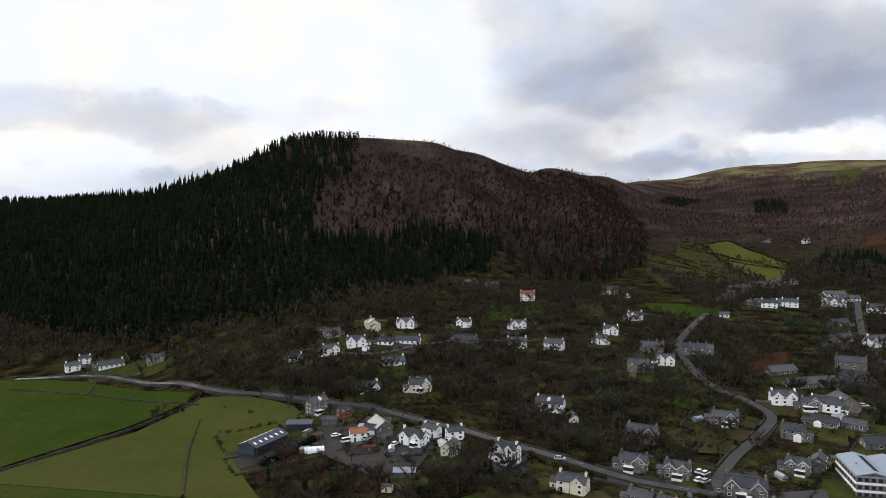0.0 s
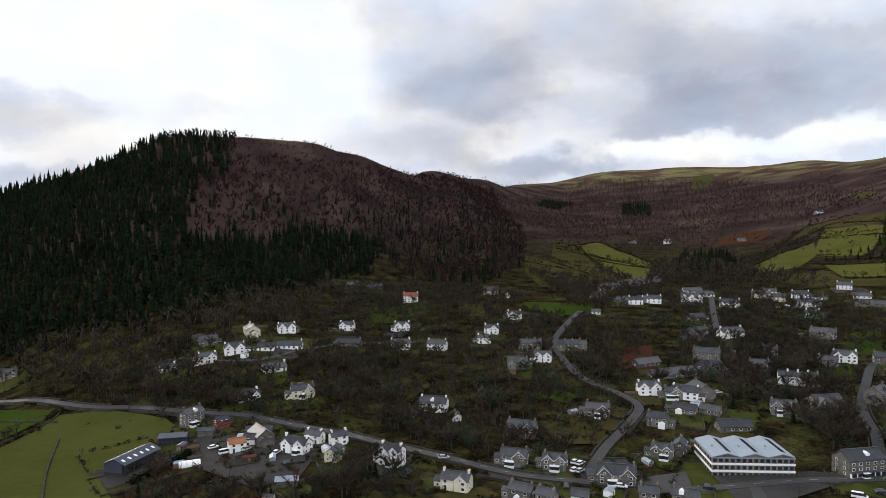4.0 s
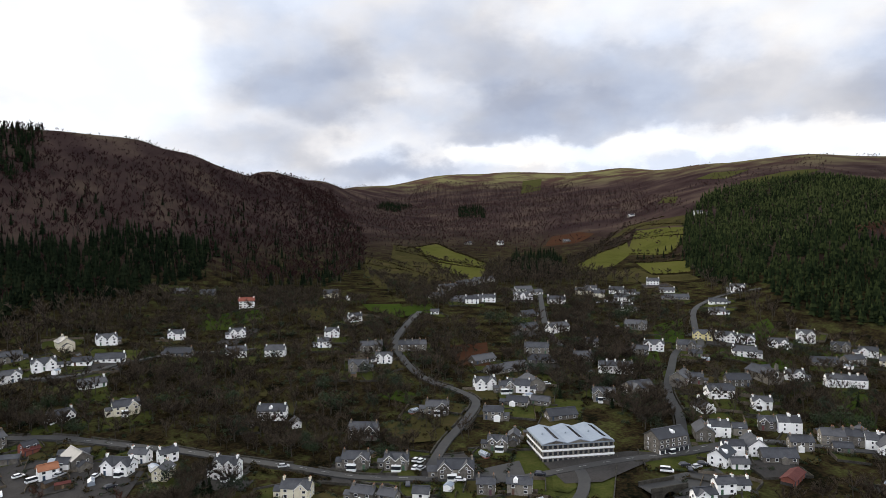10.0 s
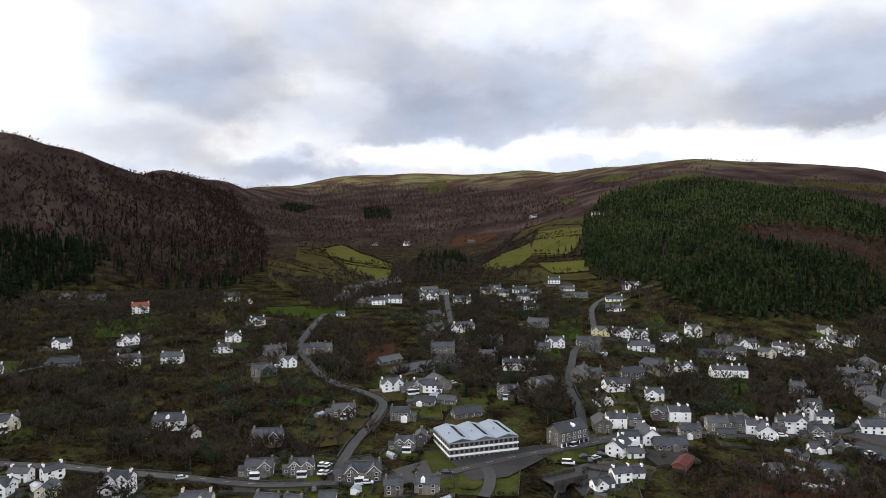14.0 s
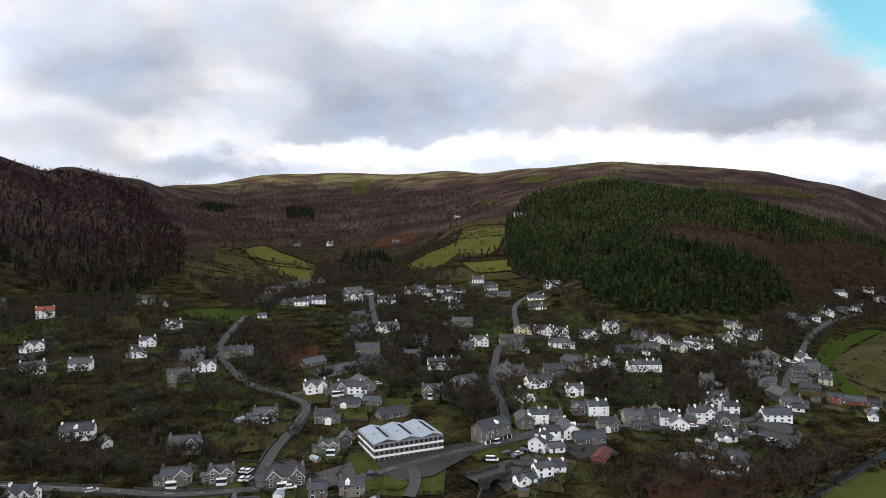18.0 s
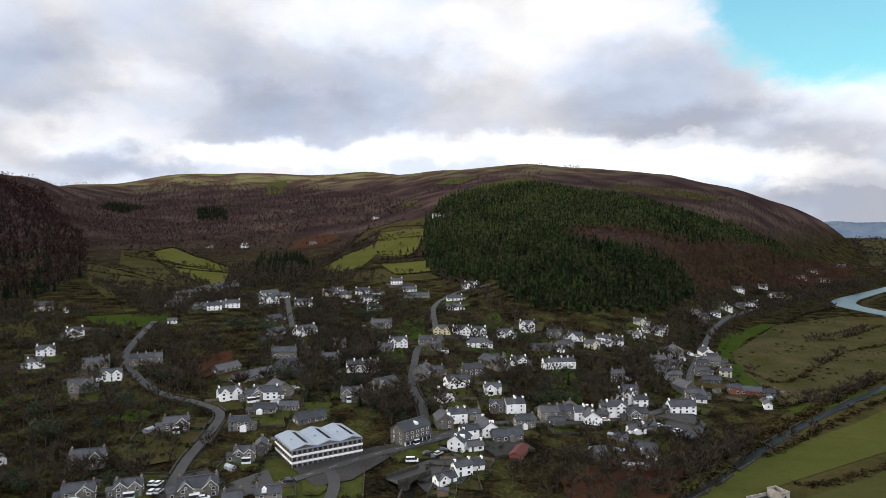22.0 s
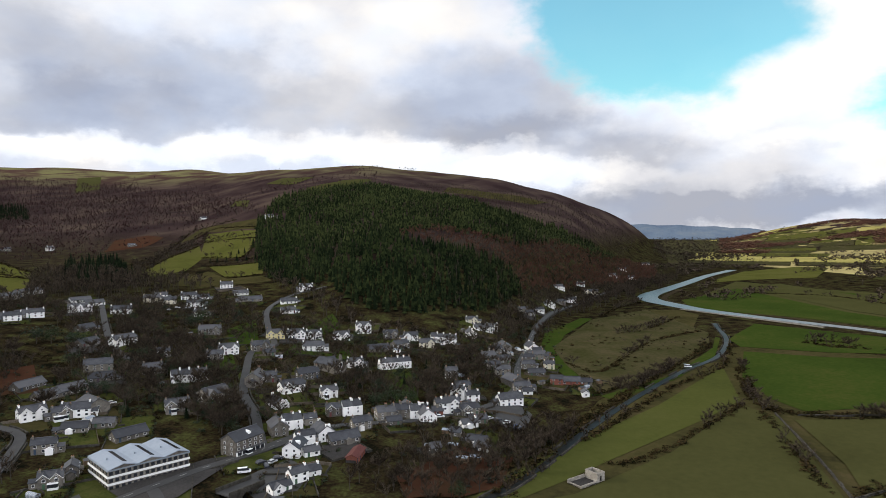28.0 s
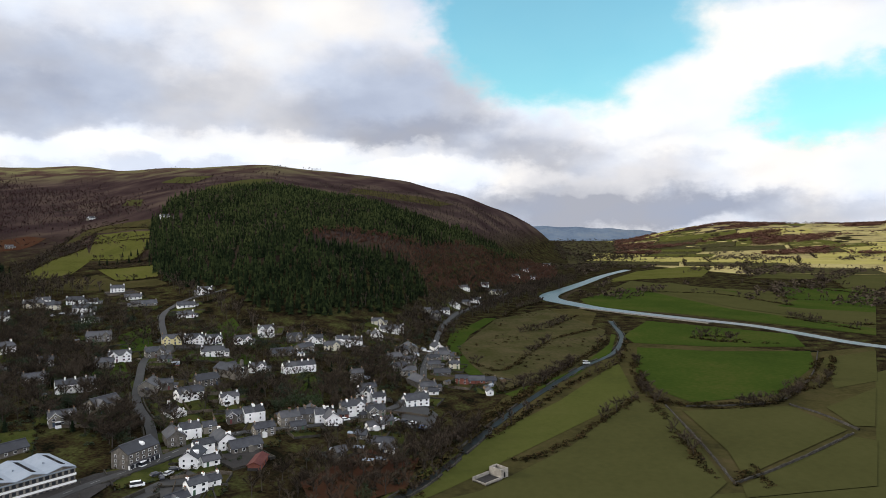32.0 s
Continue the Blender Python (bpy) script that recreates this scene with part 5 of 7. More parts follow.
def field_wall(name, line):
    """A low dry-stone wall."""
    pts = spline(line, 3.0)[:, :2]
    r = np.random.RandomState(9)
    tan = np.gradient(pts, axis=0)
    tan /= np.linalg.norm(tan, axis=1)[:, None] + 1e-9
    nor = np.stack([-tan[:, 1], tan[:, 0]], 1)
    z = height(pts[:, 0], pts[:, 1])
    h = 1.05 + r.normal(0, 0.14, len(pts))
    rows = [(0.45, -0.4), (0.30, 1.0), (-0.30, 1.0), (-0.45, -0.4)]
    v = []
    for k in range(len(pts)):
        for off, up in rows:
            v.append((pts[k, 0] + nor[k, 0] * off, pts[k, 1] + nor[k, 1] * off, z[k] + (h[k] if up > 0 else up)))
    f = []
    for k in range(len(pts) - 1):
        for i in range(3):
            f.append((4 * k + i, 4 * k + i + 1, 4 * k + 5 + i, 4 * k + 4 + i))
    tagged(new("field_wall", mesh_from("field_wall", v, f, [DRYSTONE])), "low grey dry-stone wall between fields", "wall", kind="structure")


NEAR_BARE = [bare_tree(16, 900, 60 + s, 0.38 + 0.05 * (s % 3), 0.0048, 0.26, 6) for s in range(6)]
MID_BARE = [bare_tree(6, 170, 50 + s, 0.38, 0.0095, 0.28, 3) for s in range(4)]
NEAR_SPRUCE = [cone_tree(8, 8, 80 + s, 0.2) for s in range(2)]
NEAR_LEAFY = [leaf_clump(480, 90 + s, 0.046) for s in range(3)]
TREE_STOCK = {}


def tree_thing(kind, k, x, y, h, wide, turn):
    """One village tree: an empty at its foot with a trunk and a crown."""
    key = (kind, k)
    if key not in TREE_STOCK:
        src = {"bare": NEAR_BARE, "spruce": NEAR_SPRUCE, "leafy": NEAR_LEAFY}[kind][k]
        v, t, m = src
        if kind == "bare":
            trunk, crown = t[m == 0], t[m == 1]
            tm = tri_mesh("trunk", v, trunk, [BARK])
            cm = tri_mesh("crown", v, crown, [TWIG])
        else:
            stem = Shape().tube(0, 0, -0.05, 0.5, 0.022, 0.012, 7)
            tm = stem.mesh("trunk", BARK)
            cm = tri_mesh("crown", v, t, [NEEDLE if kind == "spruce" else EVERGREEN])
        TREE_STOCK[key] = (tm, cm)
    tm, cm = TREE_STOCK[key]
    words = {"bare": "leafless broadleaved tree with a grey-brown crown of twigs", "spruce": "dark green conifer tree", "leafy": "dark evergreen tree with a dense crown"}[kind]
    ob = tagged(new({"bare": "bare_tree", "spruce": "conifer_tree", "leafy": "evergreen_tree"}[kind]), words, "tree", "trees of the village")
    ob.matrix_basis = pose(x, y, ground_z(x, y) - 0.15, 0, 0, turn) @ Matrix.Diagonal((wide, wide, h, 1))
    part("trunk", tm, ob)
    part("crown", cm, ob)
    return ob


WOOD_COUNT = {"n": 0}


def wood(name, poly, most=22):
    """Garden and streamside trees: single things near by, the undergrowth joined."""
    seed = sum(ord(ch) for ch in name)
    r = np.random.RandomState(seed)
    dense = {"scrub": 4.6, "roadside": 6.0, "brook": 5.0, "foot_a": 6.0, "foot_b": 6.0}.get(name, 6.4)
    if name.startswith("gardens"):
        dense = 8.2
    x, y = scatter(poly, dense, seed)
    order = r.permutation(len(x))
    x, y = x[order], y[order]
    n = min(len(x), most)
    for i in range(n):
        q = r.rand()
        kind = "bare" if q < 0.46 else ("leafy" if q < 0.86 else "spruce")
        h = r.uniform(7, 13) if kind == "bare" else r.uniform(4, 9)
        if name == "scrub":
            kind, h = ("bare" if q < 0.93 else "leafy"), r.uniform(4, 9)
        k = r.randint({"bare": 6, "spruce": 2, "leafy": 3}[kind])
        tree_thing(kind, k, float(x[i]), float(y[i]), h, h * r.uniform(0.9, 1.25), r.uniform(0, 360))
        WOOD_COUNT["n"] += 1
    if len(x) > n:
        near = np.hypot(x[n:], y[n:]) < 396
        for kinds, sel in ((MID_BARE, near), (MID_BARE, ~near)):
            planted("tree_thicket", kinds, x[n:][sel], y[n:][sel], 5, 12, [BARK, TWIG_RUST if name == "foot_a" else TWIG], "thicket of leafless garden trees", "trees", seed)
    x, y = scatter(poly, 3.3, seed + 1)
    keep = r.rand(len(x)) < 0.55
    green = keep & (np.sin(x / 9) + np.sin(y / 7 + 2) + r.normal(0, 0.5, len(x)) > 0.6)
    keep &= ~green
    planted("evergreen_shrubs", BUSHES, x[green], y[green], 1.0, 3.2, [EVERGREEN], "dark green laurels and holly bushes", "shrubs", seed, (1.0, 1.5))
    planted("undergrowth", BUSHES + FAR_BARE[:1], x[keep], y[keep], 0.9, 3.0, [HEDGE_LEAF, TWIG], "low brown undergrowth and shrubs", "shrubs", seed, (1.0, 1.6))

# ---- houses: place, turn, length, depth, eaves, walls, front gables ----
house(-172.8, 452.6, 31, 8.5, 4.7, 3.8, 'white', 0, chimneys=2)
house(-170.2, 465.3, 11, 7.0, 4.4, 3.8, 'white', 0, chimneys=2)
house(-150.8, 454.1, 30, 14.9, 6.8, 2.1, 'white', 0, chimneys=1)
house(-123.4, 453.6, 16, 10.5, 5.9, 3.8, 'stone', 2, chimneys=2)
house(-16.0, 330.0, 39, 9.6, 5.4, 5.7, 'stone', 0, chimneys=2)
house(3.0, 286.0, 11, 6.5, 4.4, 3.8, 'white', 0, chimneys=0, roof='orange')
house(8.6, 290.4, -31, 5.3, 4.4, 3.2, 'white', 0, chimneys=0)
house(12.9, 292.2, 107, 11.3, 7.5, 3.8, 'stone', 0, chimneys=0)
house(26.0, 275.0, -40, 10.8, 6.0, 3.8, 'white', 2, chimneys=2)
house(34.0, 282.0, -42, 7.4, 4.4, 3.8, 'white', 0, chimneys=2)
house(43.0, 277.0, 12, 7.0, 4.4, 3.8, 'white', 0, chimneys=2)
house(39.0, 261.0, 58, 8.0, 5.3, 3.2, 'cream', 0, chimneys=1)
house(-11.0, 432.0, 13, 10.2, 5.7, 3.8, 'stone', 0, chimneys=2)
house(4.0, 412.0, 5, 11.4, 6.4, 3.8, 'white', 2, chimneys=2)
house(15.0, 444.0, 98, 12.8, 8.5, 3.8, 'cream', 0, chimneys=2)
house(-11.0, 404.0, 12, 9.9, 5.5, 3.8, 'white', 1, chimneys=2)
house(-31.5, 402.4, 15, 8.0, 4.5, 2.1, 'white', 0, chimneys=1)
house(21.9, 411.4, -12, 9.3, 5.2, 2.1, 'white', 0, chimneys=0)
house(36.0, 414.0, -15, 14.8, 6.8, 2.1, 'white', 0, chimneys=1)
house(37.0, 450.0, 5, 11.2, 6.2, 3.8, 'white', 2, chimneys=2)
house(24.0, 377.0, 12, 12.3, 6.8, 2.1, 'white', 0, chimneys=1)
house(9.0, 344.0, 24, 10.9, 6.1, 2.1, 'white', 1, chimneys=1)
house(35.0, 338.0, 4, 11.2, 6.3, 3.8, 'cream', 1, chimneys=2)
house(-3.1, 317.9, 32, 5.8, 4.4, 3.2, 'brick', 0, chimneys=0)
house(114.0, 448.0, -9, 10.3, 5.8, 3.8, 'white', 2, chimneys=2)
house(78.0, 457.0, -24, 9.8, 5.5, 3.8, 'white', 1, chimneys=2)
house(72.0, 416.0, -29, 15.4, 6.8, 2.1, 'stone', 0, chimneys=1)
house(101.0, 401.0, -14, 11.7, 6.5, 3.8, 'white', 0, chimneys=2)
house(122.0, 392.8, -31, 11.4, 6.4, 3.8, 'white', 0, chimneys=2)
house(146.0, 543.0, -15, 12.0, 6.7, 5.7, 'white', 0, chimneys=2, roof='red')
house(108.6, 613.3, -10, 13.4, 6.8, 2.1, 'stone', 0, chimneys=1)
house(130.9, 611.4, -26, 13.0, 6.8, 2.1, 'stone', 0, chimneys=1)
house(218.0, 544.0, -21, 12.5, 6.8, 3.8, 'cream', 0, chimneys=2)
house(226.0, 527.2, 67, 6.2, 4.1, 2.1, 'white', 0, chimneys=0)
house(200.0, 454.0, -8, 9.9, 5.5, 3.8, 'white', 1, chimneys=2)
house(169.0, 421.0, -31, 9.4, 5.3, 3.8, 'white', 1, chimneys=2)
house(155.0, 399.0, -20, 8.3, 4.7, 3.8, 'white', 0, chimneys=2)
house(177.0, 377.0, -25, 13.5, 6.4, 3.8, 'stone', 0, chimneys=2, units=3)
house(199.0, 365.0, -28, 17.4, 6.4, 3.8, 'stone', 0, chimneys=2, units=4)
house(173.0, 352.0, -30, 9.6, 5.4, 3.8, 'white', 2, chimneys=2)
house(154.0, 345.0, -28, 10.9, 6.1, 3.8, 'stone', 2, chimneys=2)
house(92.0, 302.0, -31, 12.6, 6.8, 3.8, 'white', 0, chimneys=2)
house(98.0, 288.0, 81, 6.0, 4.0, 2.1, 'white', 0, chimneys=0)
house(119.0, 262.0, -39, 12.1, 6.8, 3.8, 'stone', 1, chimneys=2)
house(103.0, 234.0, -35, 10.0, 5.6, 3.8, 'stone', 1, chimneys=2)
house(115.0, 224.0, -37, 8.7, 4.9, 3.8, 'stone', 2, chimneys=2)
house(159.0, 268.0, -35, 10.3, 5.7, 3.8, 'stone', 1, chimneys=2)
house(59.0, 249.0, -45, 9.0, 5.1, 5.7, 'white', 2, chimneys=2)
house(75.0, 220.0, -38, 10.0, 5.6, 3.8, 'cream', 1, chimneys=2)
house(92.4, 204.1, -49, 8.1, 4.5, 3.8, 'stone', 0, chimneys=2)
house(98.2, 197.3, -56, 6.2, 4.4, 3.8, 'stone', 0, chimneys=2)
house(109.7, 196.0, -40, 5.4, 4.4, 2.1, 'white', 0, chimneys=0)
house(129.0, 205.0, -33, 12.8, 6.8, 3.8, 'stone', 2, chimneys=2)
house(158.0, 219.0, -44, 7.7, 4.4, 3.8, 'stone', 2, chimneys=2)
house(168.3, 221.9, 48, 7.2, 4.8, 3.2, 'stone', 0, chimneys=1)
house(198.0, 286.0, -19, 10.9, 6.1, 3.8, 'white', 2, chimneys=2)
house(205.2, 276.4, -26, 8.2, 4.6, 3.8, 'stone', 1, chimneys=2)
house(220.0, 275.0, 71, 14.4, 9.6, 3.8, 'stone', 0, chimneys=2)
house(223.2, 324.6, 6, 15.6, 6.8, 2.1, 'stone', 0, chimneys=0)
house(219.4, 304.2, -0, 14.4, 6.8, 2.1, 'stone', 0, chimneys=0)
house(231.1, 304.1, -2, 14.3, 6.8, 2.1, 'stone', 0, chimneys=0)
house(178.0, 249.9, -45, 8.9, 5.0, 3.8, 'stone', 0, chimneys=2)
house(198.5, 258.8, -52, 10.3, 5.8, 2.1, 'stone', 0, chimneys=0)
house(208.5, 253.5, -58, 8.9, 5.0, 2.1, 'stone', 0, chimneys=0)
house(204.1, 234.2, -16, 13.8, 6.8, 2.1, 'stone', 0, chimneys=0)
house(139.8, 181.4, -41, 8.4, 4.7, 3.8, 'stone', 0, chimneys=2)
house(130.1, 187.3, -40, 6.1, 4.4, 3.8, 'stone', 0, chimneys=2)
house(303.7, 511.8, 6, 16.3, 6.4, 2.1, 'stone', 0, chimneys=1, units=2)
house(335.5, 545.2, 4, 20.1, 6.4, 3.8, 'stone', 0, chimneys=2, units=3)
house(368.9, 563.5, 2, 24.6, 6.4, 3.8, 'stone', 0, chimneys=2, units=3)
house(398.0, 575.0, -0, 26.3, 6.4, 3.8, 'stone', 0, chimneys=2, units=3)
house(310.8, 484.0, -26, 12.0, 6.7, 2.1, 'stone', 0, chimneys=0)
house(314.0, 471.0, -33, 11.2, 6.2, 3.8, 'white', 0, chimneys=2)
house(331.0, 471.0, -34, 11.4, 6.4, 3.8, 'white', 0, chimneys=2)
house(329.9, 480.3, -33, 13.0, 6.8, 2.1, 'stone', 0, chimneys=1)
house(263.0, 446.0, -29, 6.3, 4.4, 2.1, 'white', 0, chimneys=0)
house(365.6, 468.4, -35, 16.7, 6.8, 3.8, 'white', 3, chimneys=0)
house(392.0, 486.0, -16, 15.3, 6.8, 2.1, 'white', 0, chimneys=0)
house(395.0, 506.0, -16, 16.4, 6.8, 2.1, 'white', 0, chimneys=0)
house(376.6, 437.1, -46, 14.8, 6.8, 3.8, 'white', 0, chimneys=2)
house(431.6, 463.7, -48, 14.0, 6.8, 3.8, 'cream', 0, chimneys=2)
house(433.0, 446.0, -47, 11.4, 6.4, 3.8, 'cream', 0, chimneys=2)
house(435.0, 419.0, -53, 13.2, 6.8, 3.8, 'white', 0, chimneys=2)
house(403.0, 383.0, -54, 9.2, 5.1, 3.8, 'white', 0, chimneys=2)
house(310.0, 359.0, -0, 16.7, 6.8, 3.8, 'white', 1, chimneys=2)
house(296.2, 373.8, 3, 13.9, 6.8, 2.1, 'stone', 0, chimneys=1)
house(321.8, 406.9, 3, 13.2, 6.8, 2.1, 'stone', 0, chimneys=1)
house(459.7, 449.8, -50, 13.1, 6.8, 3.8, 'white', 0, chimneys=2)
house(521.9, 462.2, -48, 11.9, 6.7, 3.8, 'white', 0, chimneys=2)
house(466.2, 440.3, -51, 11.0, 6.2, 2.1, 'white', 0, chimneys=1)
house(497.6, 424.2, -47, 13.6, 6.8, 2.1, 'white', 0, chimneys=1)
house(474.7, 394.2, -43, 19.8, 6.8, 2.1, 'stone', 0, chimneys=1)
house(445.5, 468.6, -38, 10.5, 5.9, 3.8, 'white', 0, chimneys=2)
house(361.8, 335.5, -56, 14.5, 6.8, 3.8, 'stone', 1, chimneys=2)
house(263.6, 324.3, -43, 14.4, 6.8, 3.8, 'stone', 0, chimneys=2)
house(251.8, 307.4, -43, 12.8, 6.8, 2.1, 'stone', 0, chimneys=1)
house(274.1, 295.3, -37, 9.8, 5.5, 3.8, 'stone', 0, chimneys=2)
house(301.0, 316.0, -48, 8.2, 4.6, 3.8, 'stone', 0, chimneys=2)
house(210.9, 274.3, -47, 12.2, 6.8, 3.8, 'white', 1, chimneys=2)
house(274.0, 269.0, -42, 18.4, 6.4, 3.8, 'white', 0, chimneys=2, units=4)
house(312.0, 286.0, -51, 9.5, 5.3, 3.8, 'stone', 0, chimneys=2)
house(327.0, 289.0, -43, 11.8, 6.6, 3.8, 'white', 2, chimneys=2)
house(237.3, 240.8, -38, 10.6, 5.9, 3.8, 'stone', 2, chimneys=2)
house(288.4, 236.6, 23, 12.6, 8.4, 3.8, 'stone', 0, chimneys=2)
house(293.1, 231.6, -55, 8.1, 4.5, 3.8, 'stone', 0, chimneys=2)
house(521.0, 368.0, -52, 12.2, 6.8, 3.8, 'white', 2, chimneys=2)
house(473.0, 352.0, -46, 13.7, 6.8, 2.1, 'white', 0, chimneys=1)
house(444.0, 331.0, -46, 11.7, 6.5, 2.1, 'white', 0, chimneys=1)
house(373.0, 289.0, -45, 11.6, 6.5, 3.8, 'yellow', 2, chimneys=2)
house(385.0, 281.0, -47, 11.6, 6.5, 3.8, 'white', 2, chimneys=2)
house(395.0, 273.0, -48, 10.7, 6.0, 3.8, 'white', 2, chimneys=2)
house(410.0, 260.0, -48, 11.1, 6.2, 3.8, 'white', 2, chimneys=2)
house(439.0, 259.0, -52, 11.1, 6.2, 5.7, 'white', 2, chimneys=2)
house(435.0, 234.0, -54, 10.4, 5.8, 3.8, 'stone', 2, chimneys=2)
house(436.0, 218.0, -56, 10.2, 5.7, 3.8, 'white', 1, chimneys=2)
house(365.0, 253.0, -48, 13.5, 6.8, 3.8, 'white', 0, chimneys=2)
house(341.6, 276.6, -39, 10.8, 6.1, 3.8, 'stone', 1, chimneys=2)
house(334.8, 264.3, -40, 7.1, 4.4, 2.1, 'stone', 0, chimneys=1)
house(349.0, 212.0, -46, 9.2, 5.1, 3.8, 'white', 1, chimneys=2)
house(310.0, 219.0, -33, 11.9, 6.7, 3.8, 'stone', 0, chimneys=2)
house(360.0, 191.0, -43, 19.4, 6.4, 3.8, 'white', 0, chimneys=2, units=5)
house(406.8, 211.6, -21, 12.3, 6.4, 3.8, 'stone', 0, chimneys=2, units=2)
house(395.1, 221.8, -47, 14.0, 6.8, 2.1, 'stone', 0, chimneys=1)
house(286.0, 212.0, -27, 12.5, 6.8, 3.8, 'white', 1, chimneys=2)
house(264.0, 204.0, 63, 10.9, 7.2, 2.1, 'white', 0, chimneys=1)
house(290.0, 192.0, -41, 8.6, 4.8, 3.8, 'white', 1, chimneys=2)
house(268.0, 175.0, -48, 6.7, 4.4, 3.8, 'stone', 1, chimneys=2)
house(274.0, 169.0, -39, 9.6, 6.4, 3.8, 'white', 2, chimneys=2, units=2)
house(236.1, 182.4, 48, 10.8, 7.2, 3.8, 'stone', 0, chimneys=2)
house(244.0, 181.0, -38, 8.5, 6.4, 3.8, 'white', 2, chimneys=2, units=2)
house(252.0, 177.0, -40, 5.4, 4.4, 3.2, 'stone', 0, chimneys=1)
house(219.0, 161.0, 16, 10.2, 6.8, 3.8, 'white', 0, chimneys=2)
house(231.0, 165.0, -35, 7.9, 4.4, 3.8, 'white', 0, chimneys=0)
house(240.0, 162.0, 53, 10.7, 7.1, 3.8, 'white', 0, chimneys=2)
house(221.0, 155.0, -35, 6.3, 4.4, 2.1, 'white', 0, chimneys=1)
house(240.0, 152.0, -36, 12.8, 6.8, 2.1, 'stone', 0, chimneys=0)
house(258.0, 154.0, -37, 8.8, 4.9, 3.8, 'stone', 0, chimneys=2)
house(188.0, 145.0, -23, 7.5, 4.4, 2.1, 'white', 1, chimneys=1)
house(197.0, 144.0, -24, 6.8, 4.4, 3.8, 'white', 0, chimneys=2)
house(205.0, 143.0, -31, 4.9, 4.4, 2.1, 'white', 0, chimneys=1)
house(275.0, 151.0, -45, 9.1, 6.4, 3.8, 'stone', 0, chimneys=2, units=2)
house(282.0, 147.0, -49, 8.1, 6.4, 3.8, 'stone', 0, chimneys=2, units=2)
house(287.8, 145.7, 40, 9.9, 6.6, 3.8, 'stone', 0, chimneys=2)
house(286.0, 139.0, -52, 9.3, 6.4, 3.8, 'white', 0, chimneys=2, units=2)
house(271.0, 144.6, -47, 6.7, 4.4, 2.1, 'stone', 0, chimneys=0)
house(296.0, 133.8, -65, 5.2, 4.4, 2.1, 'brick', 0, chimneys=1)
house(325.0, 135.0, -85, 7.5, 4.4, 5.7, 'white', 1, chimneys=2)
house(358.2, 153.2, -51, 6.9, 4.4, 5.7, 'stone', 0, chimneys=2)
house(340.7, 139.2, -47, 8.3, 4.6, 3.8, 'stone', 1, chimneys=2)
house(327.0, 128.1, -48, 7.2, 4.4, 3.8, 'white', 0, chimneys=2)
house(521.0, 204.0, -69, 9.9, 5.6, 3.8, 'cream', 1, chimneys=2)
house(510.0, 190.0, -55, 15.1, 6.8, 3.8, 'white', 0, chimneys=2)
house(523.0, 187.0, -61, 9.4, 5.3, 3.8, 'white', 1, chimneys=2)
house(480.1, 188.7, 31, 11.5, 7.6, 3.8, 'white', 0, chimneys=2)
house(445.0, 196.0, -59, 18.6, 6.4, 3.8, 'white', 0, chimneys=2, units=4)
house(423.0, 199.0, -61, 10.7, 6.0, 3.8, 'cream', 1, chimneys=2)
house(461.5, 156.2, 28, 15.5, 10.4, 3.8, 'stone', 0, chimneys=2)
house(448.4, 157.9, -41, 9.0, 5.0, 3.8, 'stone', 0, chimneys=2)
house(423.1, 154.3, -40, 10.0, 5.6, 3.8, 'stone', 0, chimneys=2)
house(393.6, 134.1, -61, 9.3, 5.2, 3.8, 'stone', 0, chimneys=2)
house(400.5, 142.2, -45, 8.1, 4.6, 3.8, 'stone', 0, chimneys=2)
house(424.2, 143.1, -51, 7.7, 4.4, 3.8, 'stone', 0, chimneys=2)
house(890.9, 224.3, -66, 11.8, 6.6, 3.8, 'white', 0, chimneys=2)
house(959.4, 209.1, -68, 10.5, 5.9, 3.8, 'white', 0, chimneys=2)
house(708.2, 188.4, 25, 16.2, 10.8, 3.8, 'white', 0, chimneys=2)
house(651.0, 183.0, -59, 9.1, 5.1, 3.8, 'white', 0, chimneys=2)
house(621.9, 183.7, -59, 8.8, 4.9, 3.8, 'stone', 0, chimneys=2)
house(625.0, 191.8, -59, 8.3, 4.6, 3.8, 'stone', 0, chimneys=2)
house(808.4, 187.7, -62, 13.0, 6.8, 3.8, 'white', 1, chimneys=2)
house(766.9, 189.9, -61, 9.6, 5.4, 3.8, 'stone', 0, chimneys=2)
house(912.7, 184.1, -64, 18.4, 6.8, 3.8, 'cream', 1, chimneys=2)
house(1183.4, 170.8, -72, 15.0, 6.8, 3.8, 'white', 0, chimneys=2)
house(1174.3, 201.8, -70, 11.2, 6.3, 3.8, 'white', 0, chimneys=2)
house(1278.3, 200.4, -71, 12.0, 6.7, 3.8, 'white', 0, chimneys=2)
house(1553.5, 194.4, -78, 16.4, 6.8, 3.8, 'white', 0, chimneys=2)
house(480.0, 141.0, 36, 11.4, 7.6, 3.8, 'white', 0, chimneys=2)
house(468.7, 133.6, -55, 7.4, 4.4, 3.8, 'white', 0, chimneys=2)
house(455.3, 130.4, -60, 10.5, 5.9, 3.8, 'stone', 0, chimneys=2)
house(441.4, 132.0, -59, 7.6, 4.4, 3.8, 'stone', 0, chimneys=2)
house(432.2, 115.0, -70, 6.9, 4.4, 3.8, 'cream', 0, chimneys=2)
house(421.1, 126.1, -59, 8.4, 4.7, 3.8, 'stone', 0, chimneys=2)
house(408.3, 116.7, -64, 10.3, 5.8, 2.1, 'stone', 0, chimneys=1)
house(373.6, 120.7, 47, 12.7, 8.4, 3.8, 'stone', 0, chimneys=2)
